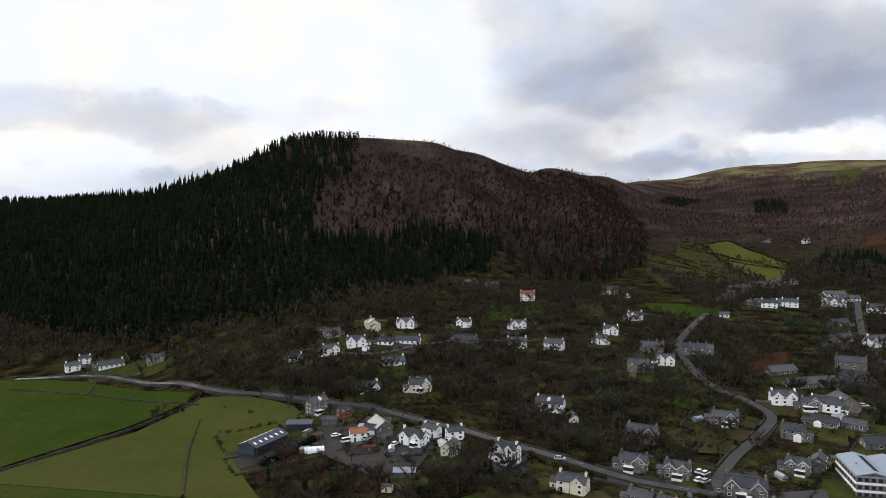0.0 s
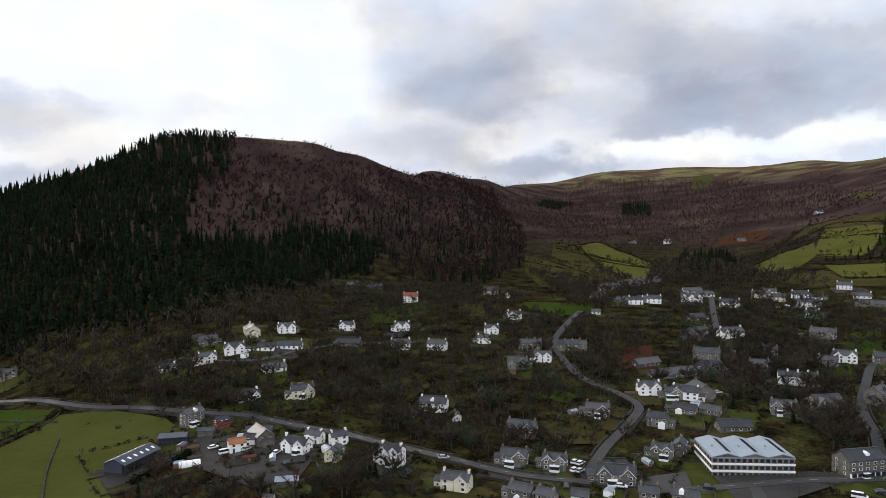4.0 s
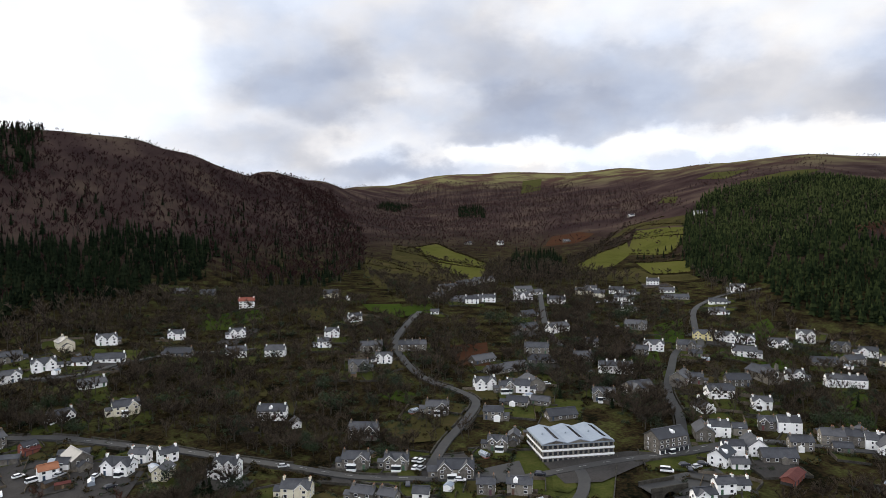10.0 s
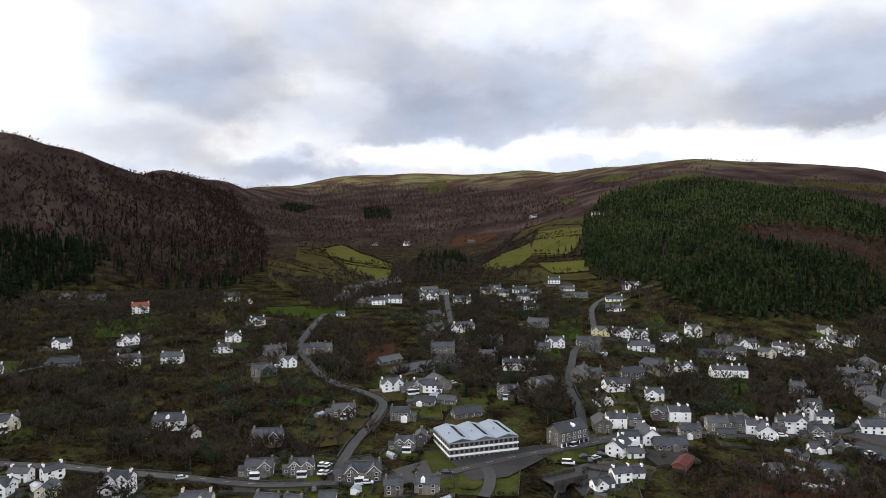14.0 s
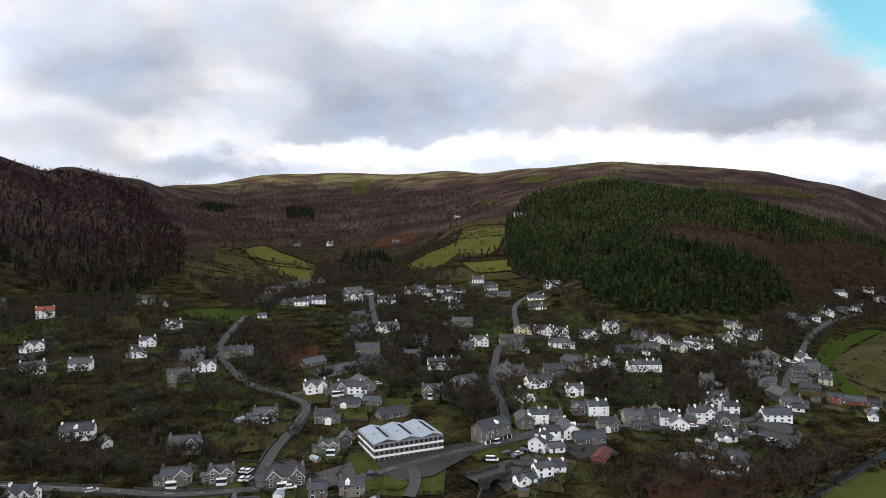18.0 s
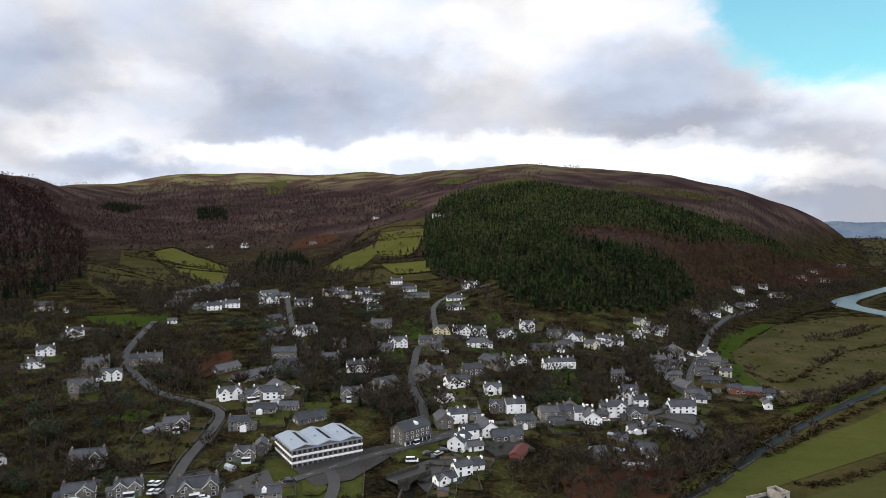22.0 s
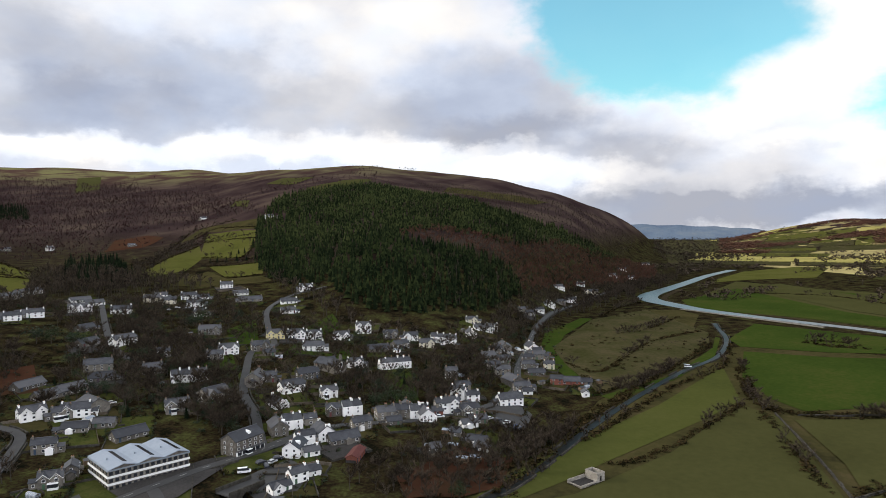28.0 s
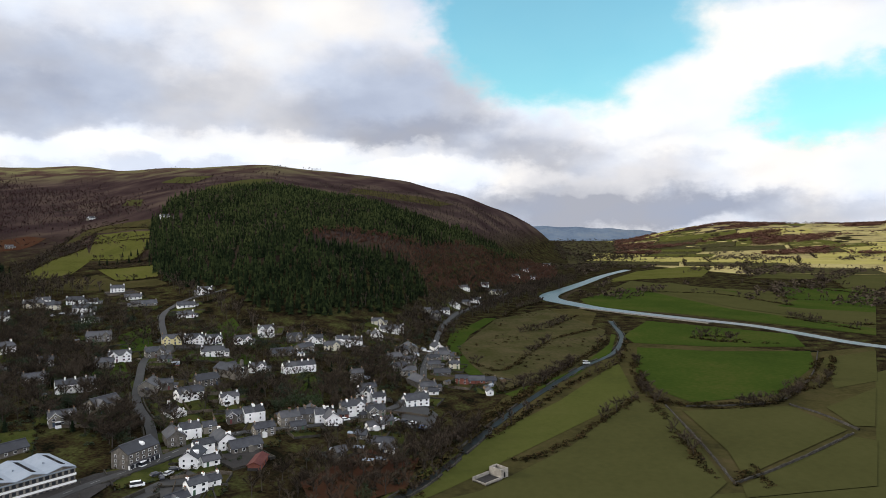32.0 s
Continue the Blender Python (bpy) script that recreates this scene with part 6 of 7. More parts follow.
house(363.3, 112.5, -54, 9.4, 5.3, 3.8, 'stone', 0, chimneys=2)
house(334.0, 110.0, -47, 13.0, 6.8, 3.8, 'white', 0, chimneys=2)
house(360.0, 108.0, -65, 5.3, 4.4, 2.1, 'white', 0, chimneys=1)
house(393.0, 100.0, -75, 7.3, 4.4, 3.8, 'brick', 0, chimneys=0)
house(399.0, 93.0, -73, 10.9, 6.1, 2.1, 'brick', 0, chimneys=0)
house(402.3, 85.0, -73, 7.9, 4.4, 2.1, 'stone', 0, chimneys=1)
house(380.0, 80.2, 21, 6.0, 4.0, 2.1, 'white', 0, chimneys=0)
house(301.0, 130.0, -43, 9.1, 5.1, 5.7, 'white', 1, chimneys=2)
house(304.3, 120.9, -44, 9.4, 5.3, 3.8, 'stone', 1, chimneys=2)
house(305.3, 130.2, -52, 7.1, 4.4, 5.7, 'stone', 0, chimneys=2)
house(294.9, 112.9, -45, 8.7, 4.9, 2.1, 'stone', 0, chimneys=1)
house(286.9, 114.2, -39, 8.0, 4.5, 2.1, 'white', 0, chimneys=1)
house(299.3, 132.5, -45, 8.1, 4.5, 5.7, 'stone', 0, chimneys=2)
house(284.7, 135.1, 41, 10.3, 6.8, 3.8, 'white', 0, chimneys=2)
house(268.3, 102.5, -89, 8.6, 4.8, 2.1, 'stone', 0, chimneys=0)
house(262.7, 98.5, -90, 5.9, 4.4, 2.1, 'white', 0, chimneys=0)
house(248.8, 113.9, -46, 4.4, 4.4, 2.1, 'stone', 0, chimneys=0)
house(271.8, 114.0, -77, 4.3, 4.4, 2.1, 'stone', 0, chimneys=0)

house(878.0, 689.0, -30, 13, 6.8, 3.8, 'white', 0, chimneys=2)
house(866.0, 662.0, 40, 11, 6.0, 3.0, 'stone', 0, chimneys=0)
house(630.0, 953.0, -20, 10, 5.6, 3.2, 'stone', 0, chimneys=2)
house(678.0, 929.0, 15, 12, 6.6, 3.8, 'white', 0, chimneys=2)
house(735.0, 829.0, -35, 10, 5.6, 3.2, 'stone', 0, chimneys=2)
house(970.0, 910.0, -15, 12, 6.6, 3.0, 'white', 0, chimneys=1)

# ---- the larger buildings ----
def wool_mill(x, y, turn, length, depth):
    """A three-storey mill in bands of stone, glass and white concrete under three pale north-light roofs; the origin is the middle of its front."""
    c, s = math.cos(radians(turn)), math.sin(radians(turn))
    mx, my = x - s * depth / 2, y + c * depth / 2
    HOUSE_SITES.append((mx, my, length / 2 + 2))
    ob = tagged(new("woollen_mill"), "large stone and white-banded mill with three pale metal roofs", "mill")
    ob.matrix_basis = pose(x, y, ground_z(x, y) - 0.4, 0, 0, turn)
    a, b, top = -length / 2, length / 2, 7.0
    part("wall", Shape().box(a, b, 0, depth, -3, top).mesh("wall", WALLS["stone"]), ob)
    for z in (1.75, 4.3):
        part("concrete_band", Shape().box(a - 0.25, b + 0.25, -0.25, depth + 0.25, z, z + 0.7).mesh("concrete_band", FRAME), ob, "white concrete band")
    part("concrete_band", Shape().box(a - 0.25, b + 0.25, -0.25, depth + 0.25, top - 0.35, top + 0.05).mesh("concrete_band", METAL_ROOF), ob)
    n = 14
    for z, h in ((0.4, 1.0), (2.75, 1.2), (5.25, 1.2)):
        for k in range(n):
            cx = a + (k + 0.5) * length / n
            part("window", shared(("mill", h), lambda: Shape().box(-0.62, 0.62, -0.06, 0.05, 0, h).mesh("window", GLASS)), ob, at=pose(cx, 0, z))
        for k in range(7):
            part("window", SHARED[("mill", h)], ob, at=pose(a, (k + 0.5) * depth / 7, z, 0, 0, -90))
            part("window", SHARED[("mill", h)], ob, at=pose(b, (k + 0.5) * depth / 7, z, 0, 0, 90))
    bay = length / 3
    for k in range(3):
        x0 = a + k * bay
        xr, x1, z0, zr = x0 + bay * 0.55, x0 + bay, top + 0.06, top + 1.35
        y0, y1 = -0.5, depth + 0.4
        prof = [(x0 - 0.02, z0), (xr, zr), (x1 + 0.02, z0 + 0.15)]
        pts = [(px, yy, pz + dz) for dz in (0, 0.25) for yy in (y0, y1) for px, pz in prof]
        f = [(6, 7, 10, 9), (7, 8, 11, 10), (0, 3, 4, 1), (1, 4, 5, 2), (0, 1, 7, 6), (1, 2, 8, 7), (3, 9, 10, 4), (4, 10, 11, 5), (0, 6, 9, 3), (2, 5, 11, 8)]
        roof = part("roof", Shape().poly(pts, f).mesh("roof", METAL_ROOF), ob, "pale blue-grey metal roof bay")
        part("gable", Shape().poly([(x0, 0.02, z0), (xr, 0.02, zr), (x1, 0.02, z0), (x0, 0.3, z0), (xr, 0.3, zr), (x1, 0.3, z0)],
                                   [(0, 2, 1), (3, 4, 5), (0, 1, 4, 3), (1, 2, 5, 4)]).mesh("gable", WALLS["stone"]), ob)
        g0, g1 = 0.12, 0.5
        def on(t, lift):
            return (xr + (x1 - xr) * t, zr + (z0 + 0.15 - zr) * t + 0.25 + lift)
        (p0, q0), (p1, q1) = on(g0, 0.08), on(g1, 0.08)
        sky = Shape().poly([(p0, 2.5, q0), (p1, 2.5, q1), (p1, depth - 3, q1), (p0, depth - 3, q0), (p0, 2.5, q0 - 0.25), (p1, 2.5, q1 - 0.25), (p1, depth - 3, q1 - 0.25), (p0, depth - 3, q0 - 0.25)],
                           [(0, 1, 2, 3), (0, 4, 5, 1), (1, 5, 6, 2), (2, 6, 7, 3), (3, 7, 4, 0)])
        part("skylight", sky.mesh("skylight", GLASS), roof, "dark strip of roof glazing")
        part("roof_vent", Shape().tube(0, 0, 0, 0.9, 0.4, 0.3, 9).mesh("roof_vent", METAL_ROOF), roof, at=pose(x0 + bay * 0.3, depth * 0.45, top + 0.7))
    return ob


wool_mill(177.0, 193.0, -22, 28.5, 20.5)

# the three-storey stone shop by the bridge
shop = row_house(213.0, 182.0, -7, 14.5, 8.5, 6.0, "stone", 0, 0, "slate", False, 0)
tagged(shop, "three-storey grey stone building with shop windows and slate roof", "shop")
part("canopy", Shape().box(-7.6, 7.6, -5.4, -4.25, 2.0, 2.2).mesh("canopy", SLATE), shop)
part("shop_front", Shape().box(-7.2, 7.2, -4.9, -4.25, 0.1, 1.95).mesh("shop_front", FRAME), shop, "white shop front")
for k in range(6):
    part("shop_window", Shape().box(-0.95, 0.95, -0.06, 0.05, 0.4, 1.75).mesh("shop_window", GLASS), shop, at=pose(-5.9 + k * 2.36, -4.9, 0))

# the stone chapel on the hill road and the church with its long nave
chapel = row_house(256.0, 236.0, -11, 13.0, 9.5, 4.6, "stone", 2, 0, "slate", False, 0)
tagged(chapel, "grey stone chapel with pale window surrounds and slate roof", "chapel")
church = row_house(333.0, 219.0, 75, 18.0, 9.5, 4.6, "stone", 0, 0, "slate", False, 0)
tagged(church, "grey stone church with a long slate roof and gabled front", "church")
part("rose_window", Shape().tube(0, 0, -0.1, 0.1, 1.5, 1.5, 20).mesh("rose_window", FRAME), church, "round pale stone window", pose(-9.0, 0, 4.6, 0, -90, 0))
part("rose_glass", Shape().tube(0, 0, -0.1, 0.14, 1.15, 1.15, 20).mesh("rose_glass", GLASS), church, "", pose(-9.0, 0, 4.6, 0, -90, 0))
part("transept", Shape().gabled(-8.0, 0, -2.4, 2.4, -3, 4.2, 6.8).mesh("transept", WALLS["stone"]), church, "", Matrix.Translation((5.5, 0, 0)) @ Matrix.Rotation(radians(90), 4, "Z"))
part("transept_roof", Shape().roof(-8.0, 0, -2.4, 2.4, 4.22, 6.82).mesh("transept_roof", SLATE), church, "", Matrix.Translation((5.5, 0, 0)) @ Matrix.Rotation(radians(90), 4, "Z"))
part("bell_cote", Shape().gabled(-0.5, 0.5, -0.9, 0.9, 8.5, 11.2, 12.2).mesh("bell_cote", WALLS["stone"]), church, "", pose(-8.7, 0, -1.6))


def barn(name, x, y, turn, length, depth, eaves, rise, wall, roof, label, lights=0, open_side=False):
    ob = tagged(new(name), label, "shed")
    HOUSE_SITES.append((x, y, max(length, depth) / 2 + 1))
    L, W = length / 2, depth / 2
    ob.matrix_basis = pose(x, y, ground_z(x, y) + 0.1, 0, 0, turn)
    part("wall", Shape().gabled(-L, L, -W + (1.2 if open_side else 0), W, -2, eaves, eaves + rise).mesh("wall", wall), ob)
    top = part("roof", Shape().roof(-L, L, -W, W, eaves + 0.02, eaves + rise + 0.02, 0.14, 0.45).mesh("roof", roof), ob)
    k = rise / W
    for i in range(lights):
        for side in (-1, 1):
            px = -L + (i + 0.5) * length / lights
            y0, y1 = side * W * 0.72, side * W * 0.42
            z0, z1 = eaves + rise - k * abs(y0) + 0.20, eaves + rise - k * abs(y1) + 0.20
            sh = Shape().poly([(px - 0.5, y0, z0), (px + 0.5, y0, z0), (px + 0.5, y1, z1), (px - 0.5, y1, z1), (px - 0.5, y0, z0 - 0.15), (px + 0.5, y0, z0 - 0.15), (px + 0.5, y1, z1 - 0.15), (px - 0.5, y1, z1 - 0.15)],
                              [(0, 1, 2, 3), (0, 4, 5, 1), (1, 5, 6, 2), (2, 6, 7, 3), (3, 7, 4, 0)])
            part("rooflight", sh.mesh("rooflight", FRAME), top, "pale translucent rooflight")
    n = max(2, int(length / 4))
    for i in range(n + 1):
        part("post", shared(("post", eaves), lambda: Shape().box(-0.12, 0.12, -0.12, 0.12, -0.5, eaves).mesh("post", BLUE_METAL)), ob, at=pose(-L + i * length / n, -W - 0.1, 0))
    part("plinth", Shape().box(-L - 0.06, L + 0.06, -W + 0.6, W + 0.06, -1.5, 0.9).mesh("plinth", GRAVEL), ob, "pale block plinth")
    return ob


barn("farm_barn", -36.1, 288.6, 57, 20.0, 9.5, 4.2, 1.9, BLUE_METAL, BLUE_METAL, "long dark blue metal barn with pale rooflights", 6, True)
barn("farm_shed", -22.7, 311.5, -6, 11.0, 7.0, 3.2, 1.0, BLUE_METAL, BLUE_METAL, "low dark blue metal farm shed", 0, True)
barn("rusty_shed", 227.0, 138.0, 16, 12.0, 4.6, 2.0, 1.1, WALLS["brick"], RUST, "long low shed with a rusty red roof", 0)


def polytunnel(x, y, turn, length, radius):
    ob = tagged(new("polytunnel"), "small white plastic-covered garden tunnel", "polytunnel")
    ob.matrix_basis = pose(x, y, ground_z(x, y), 0, 0, turn)
    pts, f, n = [], [], 10
    for e in (-length / 2, length / 2):
        for i in range(n + 1):
            a = math.pi * i / n
            pts.append((e, radius * math.cos(a), radius * math.sin(a) * 0.95))
    for i in range(n):
        f.append((i, n + 1 + i, n + 2 + i, i + 1))
    f += [tuple(range(n, -1, -1)), tuple(range(n + 1, 2 * n + 2))]
    part("cover", Shape().poly(pts, f).mesh("cover", FRAME), ob)
    for k in range(4):
        ring = Shape()
        for i in range(n):
            a, b = math.pi * i / n, math.pi * (i + 1) / n
            ex = -length / 2 + (k + 0.5) * length / 4
            q = [(ex + d, (radius + o) * math.cos(t), (radius + o) * math.sin(t) * 0.95) for d in (-0.06, 0.06) for t in (a, b) for o in (0.0, 0.07)]
            ring.poly(q, [(1, 3, 7, 5), (0, 1, 5, 4), (2, 6, 7, 3)])
        part("hoop", ring.mesh("hoop", METAL_ROOF), ob)
    return ob


def stone_ruin(x, y, turn):
    """Low walls round a platform, with a small roofless block at one end."""
    ob = tagged(new("stone_ruin"), "small roofless pale stone building with low walls in a field", "ruin")
    ob.matrix_basis = pose(x, y, ground_z(x, y), 0, 0, turn)
    part("floor_slab", Shape().box(-6, 3, -3.5, 3.5, -0.8, 0.5).mesh("floor_slab", GRAVEL), ob)
    for a, b, c2, d, h in ((-6, 3, -3.5, -3.1, 1.2), (-6, 3, 3.1, 3.5, 1.7), (-6, -5.6, -3.1, 3.1, 0.9)):
        part("low_wall", Shape().box(a, b, c2, d, -0.5, h).mesh("low_wall", PALE_STONE), ob)
    for a, b, c2, d in ((3, 3.4, -3, 3), (6.6, 7, -3, 3), (3.4, 6.6, -3, -2.6), (3.4, 6.6, 2.6, 3)):
        part("block_wall", Shape().box(a, b, c2, d, -0.5, 3.6).mesh("block_wall", PALE_STONE), ob)
    # no opening is cut; a black panel on the wall paints the doorway's shade
    part("doorway", Shape().box(4.4, 5.3, -3.04, -2.98, 0.4, 2.3).mesh("doorway", TYRE), ob, "dark panel standing in for the doorway's shade")
    return ob


stone_ruin(247.0, 52.0, -30)


def bridge(x, y, turn, span):
    """The road bridge over the brook: an arched stone face with a parapet."""
    ob = tagged(new("stone_bridge"), "low grey stone road bridge with a dark arch", "bridge")
    ob.matrix_basis = pose(x, y, ground_z(x, y), 0, 0, turn)
    top, n, r = 4.6, 12, 2.6
    for yy in (-3.6, 3.6):
        pts = [(-span / 2, yy, -1), (-span / 2, yy, top)]
        for i in range(n + 1):
            a = math.pi - math.pi * i / n
            pts.append((r * math.cos(a), yy, 0.2 + r * math.sin(a)))
        pts += [(span / 2, yy, top), (span / 2, yy, -1), (r, yy, -1), (-r, yy, -1)]
        back = [(px, yy + 0.45, pz) for px, _, pz in pts]
        m = len(pts)
        order_l = [(0, 1, 2, m - 1)]
        f = list(order_l)
        arch = list(range(2, n + 3))
        half = n // 2 + 2
        for i in arch[:-1]:
            f.append((1 if i < half else n + 3, i + 1, i))
        f.append((1, n + 3, half))
        f.append((n + 3, n + 4, n + 5, n + 2))
        g = [tuple(m + i for i in reversed(q)) for q in f]
        rim_f = [(i, m + i, m + i + 1, i + 1) for i in arch[:-1]] + [(1, m + 1, m + n + 3, n + 3)]
        part("parapet", Shape().poly(pts + back, f + g + rim_f).mesh("parapet", DRYSTONE), ob)
    part("deck", Shape().box(-span / 2, span / 2, -3.6, 3.6, 2.9, 3.3).mesh("deck", ASPHALT), ob)
    return ob


bridge(183.8, 158.0, -11, 15.0)

# ---- farmyard and garden sheds, road paint, roadside walls ----
def garden_shed(x, y, turn, length, depth, roof, wall, label):
    ob = tagged(new("garden_shed"), label, "shed", "small sheds")
    ob.matrix_basis = pose(x, y, ground_z(x, y) + 0.1, 0, 0, turn)
    L, W, h = length / 2, depth / 2, 1.9
    part("wall", Shape().gabled(-L, L, -W, W, -1.0, h, h + 0.6).mesh("wall", wall), ob)
    part("roof", Shape().roof(-L, L, -W, W, h + 0.02, h + 0.62, 0.08, 0.15).mesh("roof", roof), ob)
    part("door", Shape().box(-0.4, 0.4, -W - 0.05, -W + 0.02, 0, 1.65).mesh("door", TIMBER), ob)
    return ob


def greenhouse(x, y, turn, length=4.5):
    ob = tagged(new("greenhouse"), "small glass greenhouse with a white frame", "greenhouse", "small sheds")
    ob.matrix_basis = pose(x, y, ground_z(x, y) + 0.05, 0, 0, turn)
    L = length / 2
    part("glass", Shape().gabled(-L, L, -1.2, 1.2, 0.3, 1.5, 2.2).mesh("glass", METAL_ROOF), ob, "pale misted glass")
    part("plinth", Shape().box(-L - 0.05, L + 0.05, -1.25, 1.25, -0.6, 0.3).mesh("plinth", WALLS["brick"]), ob)
    n = int(length / 0.9) + 1
    for i in range(n + 1):
        px = -L + i * length / n
        part("rib", shared("rib", lambda: Shape().poly([(-0.04, -1.26, 0.3), (0.04, -1.26, 0.3), (0.04, -1.26, 1.52), (-0.04, -1.26, 1.52), (-0.04, 0, 2.26), (0.04, 0, 2.26), (0.04, 1.26, 1.52), (-0.04, 1.26, 1.52), (0.04, 1.26, 0.3), (-0.04, 1.26, 0.3)],
                                                       [(0, 1, 2, 3), (3, 2, 5, 4), (4, 5, 6, 7), (7, 6, 8, 9)]).mesh("rib", FRAME)), ob, at=pose(px, 0, 0))
    return ob


def scatter_sheds():
    r = np.random.RandomState(41)
    made = 0
    for hx, hy, hr in list(HOUSE_SITES):
        d = math.hypot(hx, hy)
        if d > 516 or r.rand() > 0.42 or made > 62:
            continue
        a = r.uniform(0, 6.28)
        x, y = hx + (hr + 4.5) * math.cos(a), hy + (hr + 4.5) * math.sin(a)
        if any(math.hypot(x - qx, y - qy) < qr + 2.5 for qx, qy, qr in HOUSE_SITES):
            continue
        if any(np.hypot(line[:, 0] - x, line[:, 1] - y).min() < half + 3.5 for line, half in ROAD_LINES):
            continue
        made += 1
        k = r.rand()
        turn = r.uniform(0, 360)
        if k < 0.14:
            greenhouse(x, y, turn)
        elif k < 0.6:
            garden_shed(x, y, turn, r.uniform(2.2, 4), r.uniform(1.8, 2.6), SLATE, TIMBER, "small brown timber shed in a garden")
        else:
            garden_shed(x, y, turn, r.uniform(3, 5.5), r.uniform(2.4, 3.2), METAL_ROOF if k > 0.85 else SLATE, WALLS["white" if k > 0.78 else "stone"], "small %s outhouse in a garden" % ("white rendered" if k > 0.78 else "grey stone"))
        HOUSE_SITES.append((x, y, 3.0))


scatter_sheds()


def dashes(line, offset=0.0, dash=3.0, gap=6.0, width=0.10):
    """Broken white centre line, a dash a strip, lying on the road."""
    pts = spline(line, 1.0)[:, :2]
    tan = np.gradient(pts, axis=0)
    tan /= np.linalg.norm(tan, axis=1)[:, None] + 1e-9
    nor = np.stack([-tan[:, 1], tan[:, 0]], 1)
    v, f = [], []
    step = int(dash + gap)
    for k in range(0, len(pts) - step, step):
        for j in (k, k + int(dash)):
            for s in (-1, 1):
                p = pts[j] + nor[j] * (offset + s * width)
                v.append((p[0], p[1], ground_z(*pts[j]) + 0.80))
        n = len(v) - 4
        f.append((n, n + 1, n + 3, n + 2))
    ob = new("road_marking", mesh_from("road_marking", v, f, [MARKING]))
    tagged(ob, "broken white line along the main road", "marking", kind="stuff")


for road_line, half in ROAD_LINES[:4]:
    if len(road_line) > 4 and half < 4:
        dashes(road_line)


def roadside_walls():
    """Grey stone walls along both sides of the village roads, with gaps for gates."""
    r = np.random.RandomState(5)
    for line, half in ROAD_LINES:
        if half > 3 or len(line) < 8:
            continue
        tan = np.gradient(line, axis=0)
        tan /= np.linalg.norm(tan, axis=1)[:, None] + 1e-9
        nor = np.stack([-tan[:, 1], tan[:, 0]], 1)
        for s in (-1, 1):
            k = 0
            while k < len(line) - 4:
                n = r.randint(3, 8)
                run = line[k:k + n] + nor[k:k + n] * s * (half + 0.9)
                k += n + r.randint(0, 2)
                if len(run) < 3 or r.rand() < 0.25:
                    continue
                if any((np.hypot(run[:, 0] - hx, run[:, 1] - hy) < hr).any() for hx, hy, hr in HOUSE_SITES):
                    continue
                if any((np.hypot(other[:, None, 0] - run[None, :, 0], other[:, None, 1] - run[None, :, 1]) < oh + 0.6).any() for other, oh in ROAD_LINES if other is not line):
                    continue
                field_wall("roadside", run)

# the farmyard
barn("workshop", 19.3, 242.5, -9, 7.5, 4.6, 2.4, 0.9, WALLS["stone"], METAL_ROOF, "small workshop with a pale blue metal roof")
barn("open_shed", 7.0, 296.0, -15, 6.0, 4.0, 2.6, 0.5, FRAME, METAL_ROOF, "white open-fronted shed with a pale roof", 0, True)
barn("cart_shed", 12.7, 302.3, -17, 11.0, 4.2, 2.0, 1.1, WALLS["stone"], SLATE, "long low stone cart shed beside the road")
barn("brick_shed", -2.2, 316.5, 22, 5.5, 3.6, 1.9, 0.8, WALLS["brick"], RUST, "small brick shed with a rusty roof")
barn("stone_shed", -9.2, 312.8, -17, 7.0, 4.2, 2.2, 1.0, WALLS["stone"], SLATE, "grey stone shed behind the farmhouse")
barn("timber_store", -14.7, 295.5, 34, 4.5, 3.5, 2.0, 0.6, TIMBER, TIMBER, "stack of orange-brown timber under a cover")
garden_shed(12.3, 231.4, -22, 3.6, 2.6, SLATE, WALLS["cream"], "small cream shed under bushes")
garden_shed(-18.9, 279.7, 15, 4.2, 2.6, METAL_ROOF, TIMBER, "low pale-roofed shed in the yard")
garden_shed(7.3, 272.0, 4, 5.0, 2.4, RUST, TIMBER, "low shed with a rusty roof in the yard")
garden_shed(245.1, 100.2, -88, 4.5, 2.4, METAL_ROOF, TIMBER, "low pale-roofed allotment shed")
garden_shed(250.3, 96.7, -89, 4.5, 2.4, METAL_ROOF, TIMBER, "low pale-roofed allotment shed")
garden_shed(256.0, 108.8, -86, 4.5, 2.4, METAL_ROOF, TIMBER, "low pale-roofed allotment shed")
garden_shed(263.5, 97.2, -90, 4.5, 2.4, METAL_ROOF, TIMBER, "low pale-roofed allotment shed")
garden_shed(272.0, 118.2, -86, 4.5, 2.4, METAL_ROOF, TIMBER, "low pale-roofed allotment shed")
garden_shed(249.8, 116.3, -85, 4.5, 2.4, METAL_ROOF, TIMBER, "low pale-roofed allotment shed")
row = spline([(-34.2, 267.5), (-29.4, 271.9), (-24.4, 277.7), (-19.1, 283.8), (-15.7, 291.3)], 0.9)
planted("conifer_hedge", BUSHES, row[:, 0], row[:, 1], 4, 5.5, [NEEDLE], "tall dark conifer hedge beside the barn", "hedge", 19, (0.9, 1.2))
ribbon("road", [(169.8, 184.6), (165.2, 177.0), (156.8, 169.1), (151.1, 165.5)], 4.2, ASPHALT, "short grey asphalt side road", "road", 0.62)
draped("garden", [(157.6, 185.8), (163.6, 185.4), (163.0, 180.0), (158.4, 173.3), (152.9, 171.7), (149.9, 175.9)], GARDEN, "small round public garden lawn beside the road", "garden", 0.3)


roadside_walls()

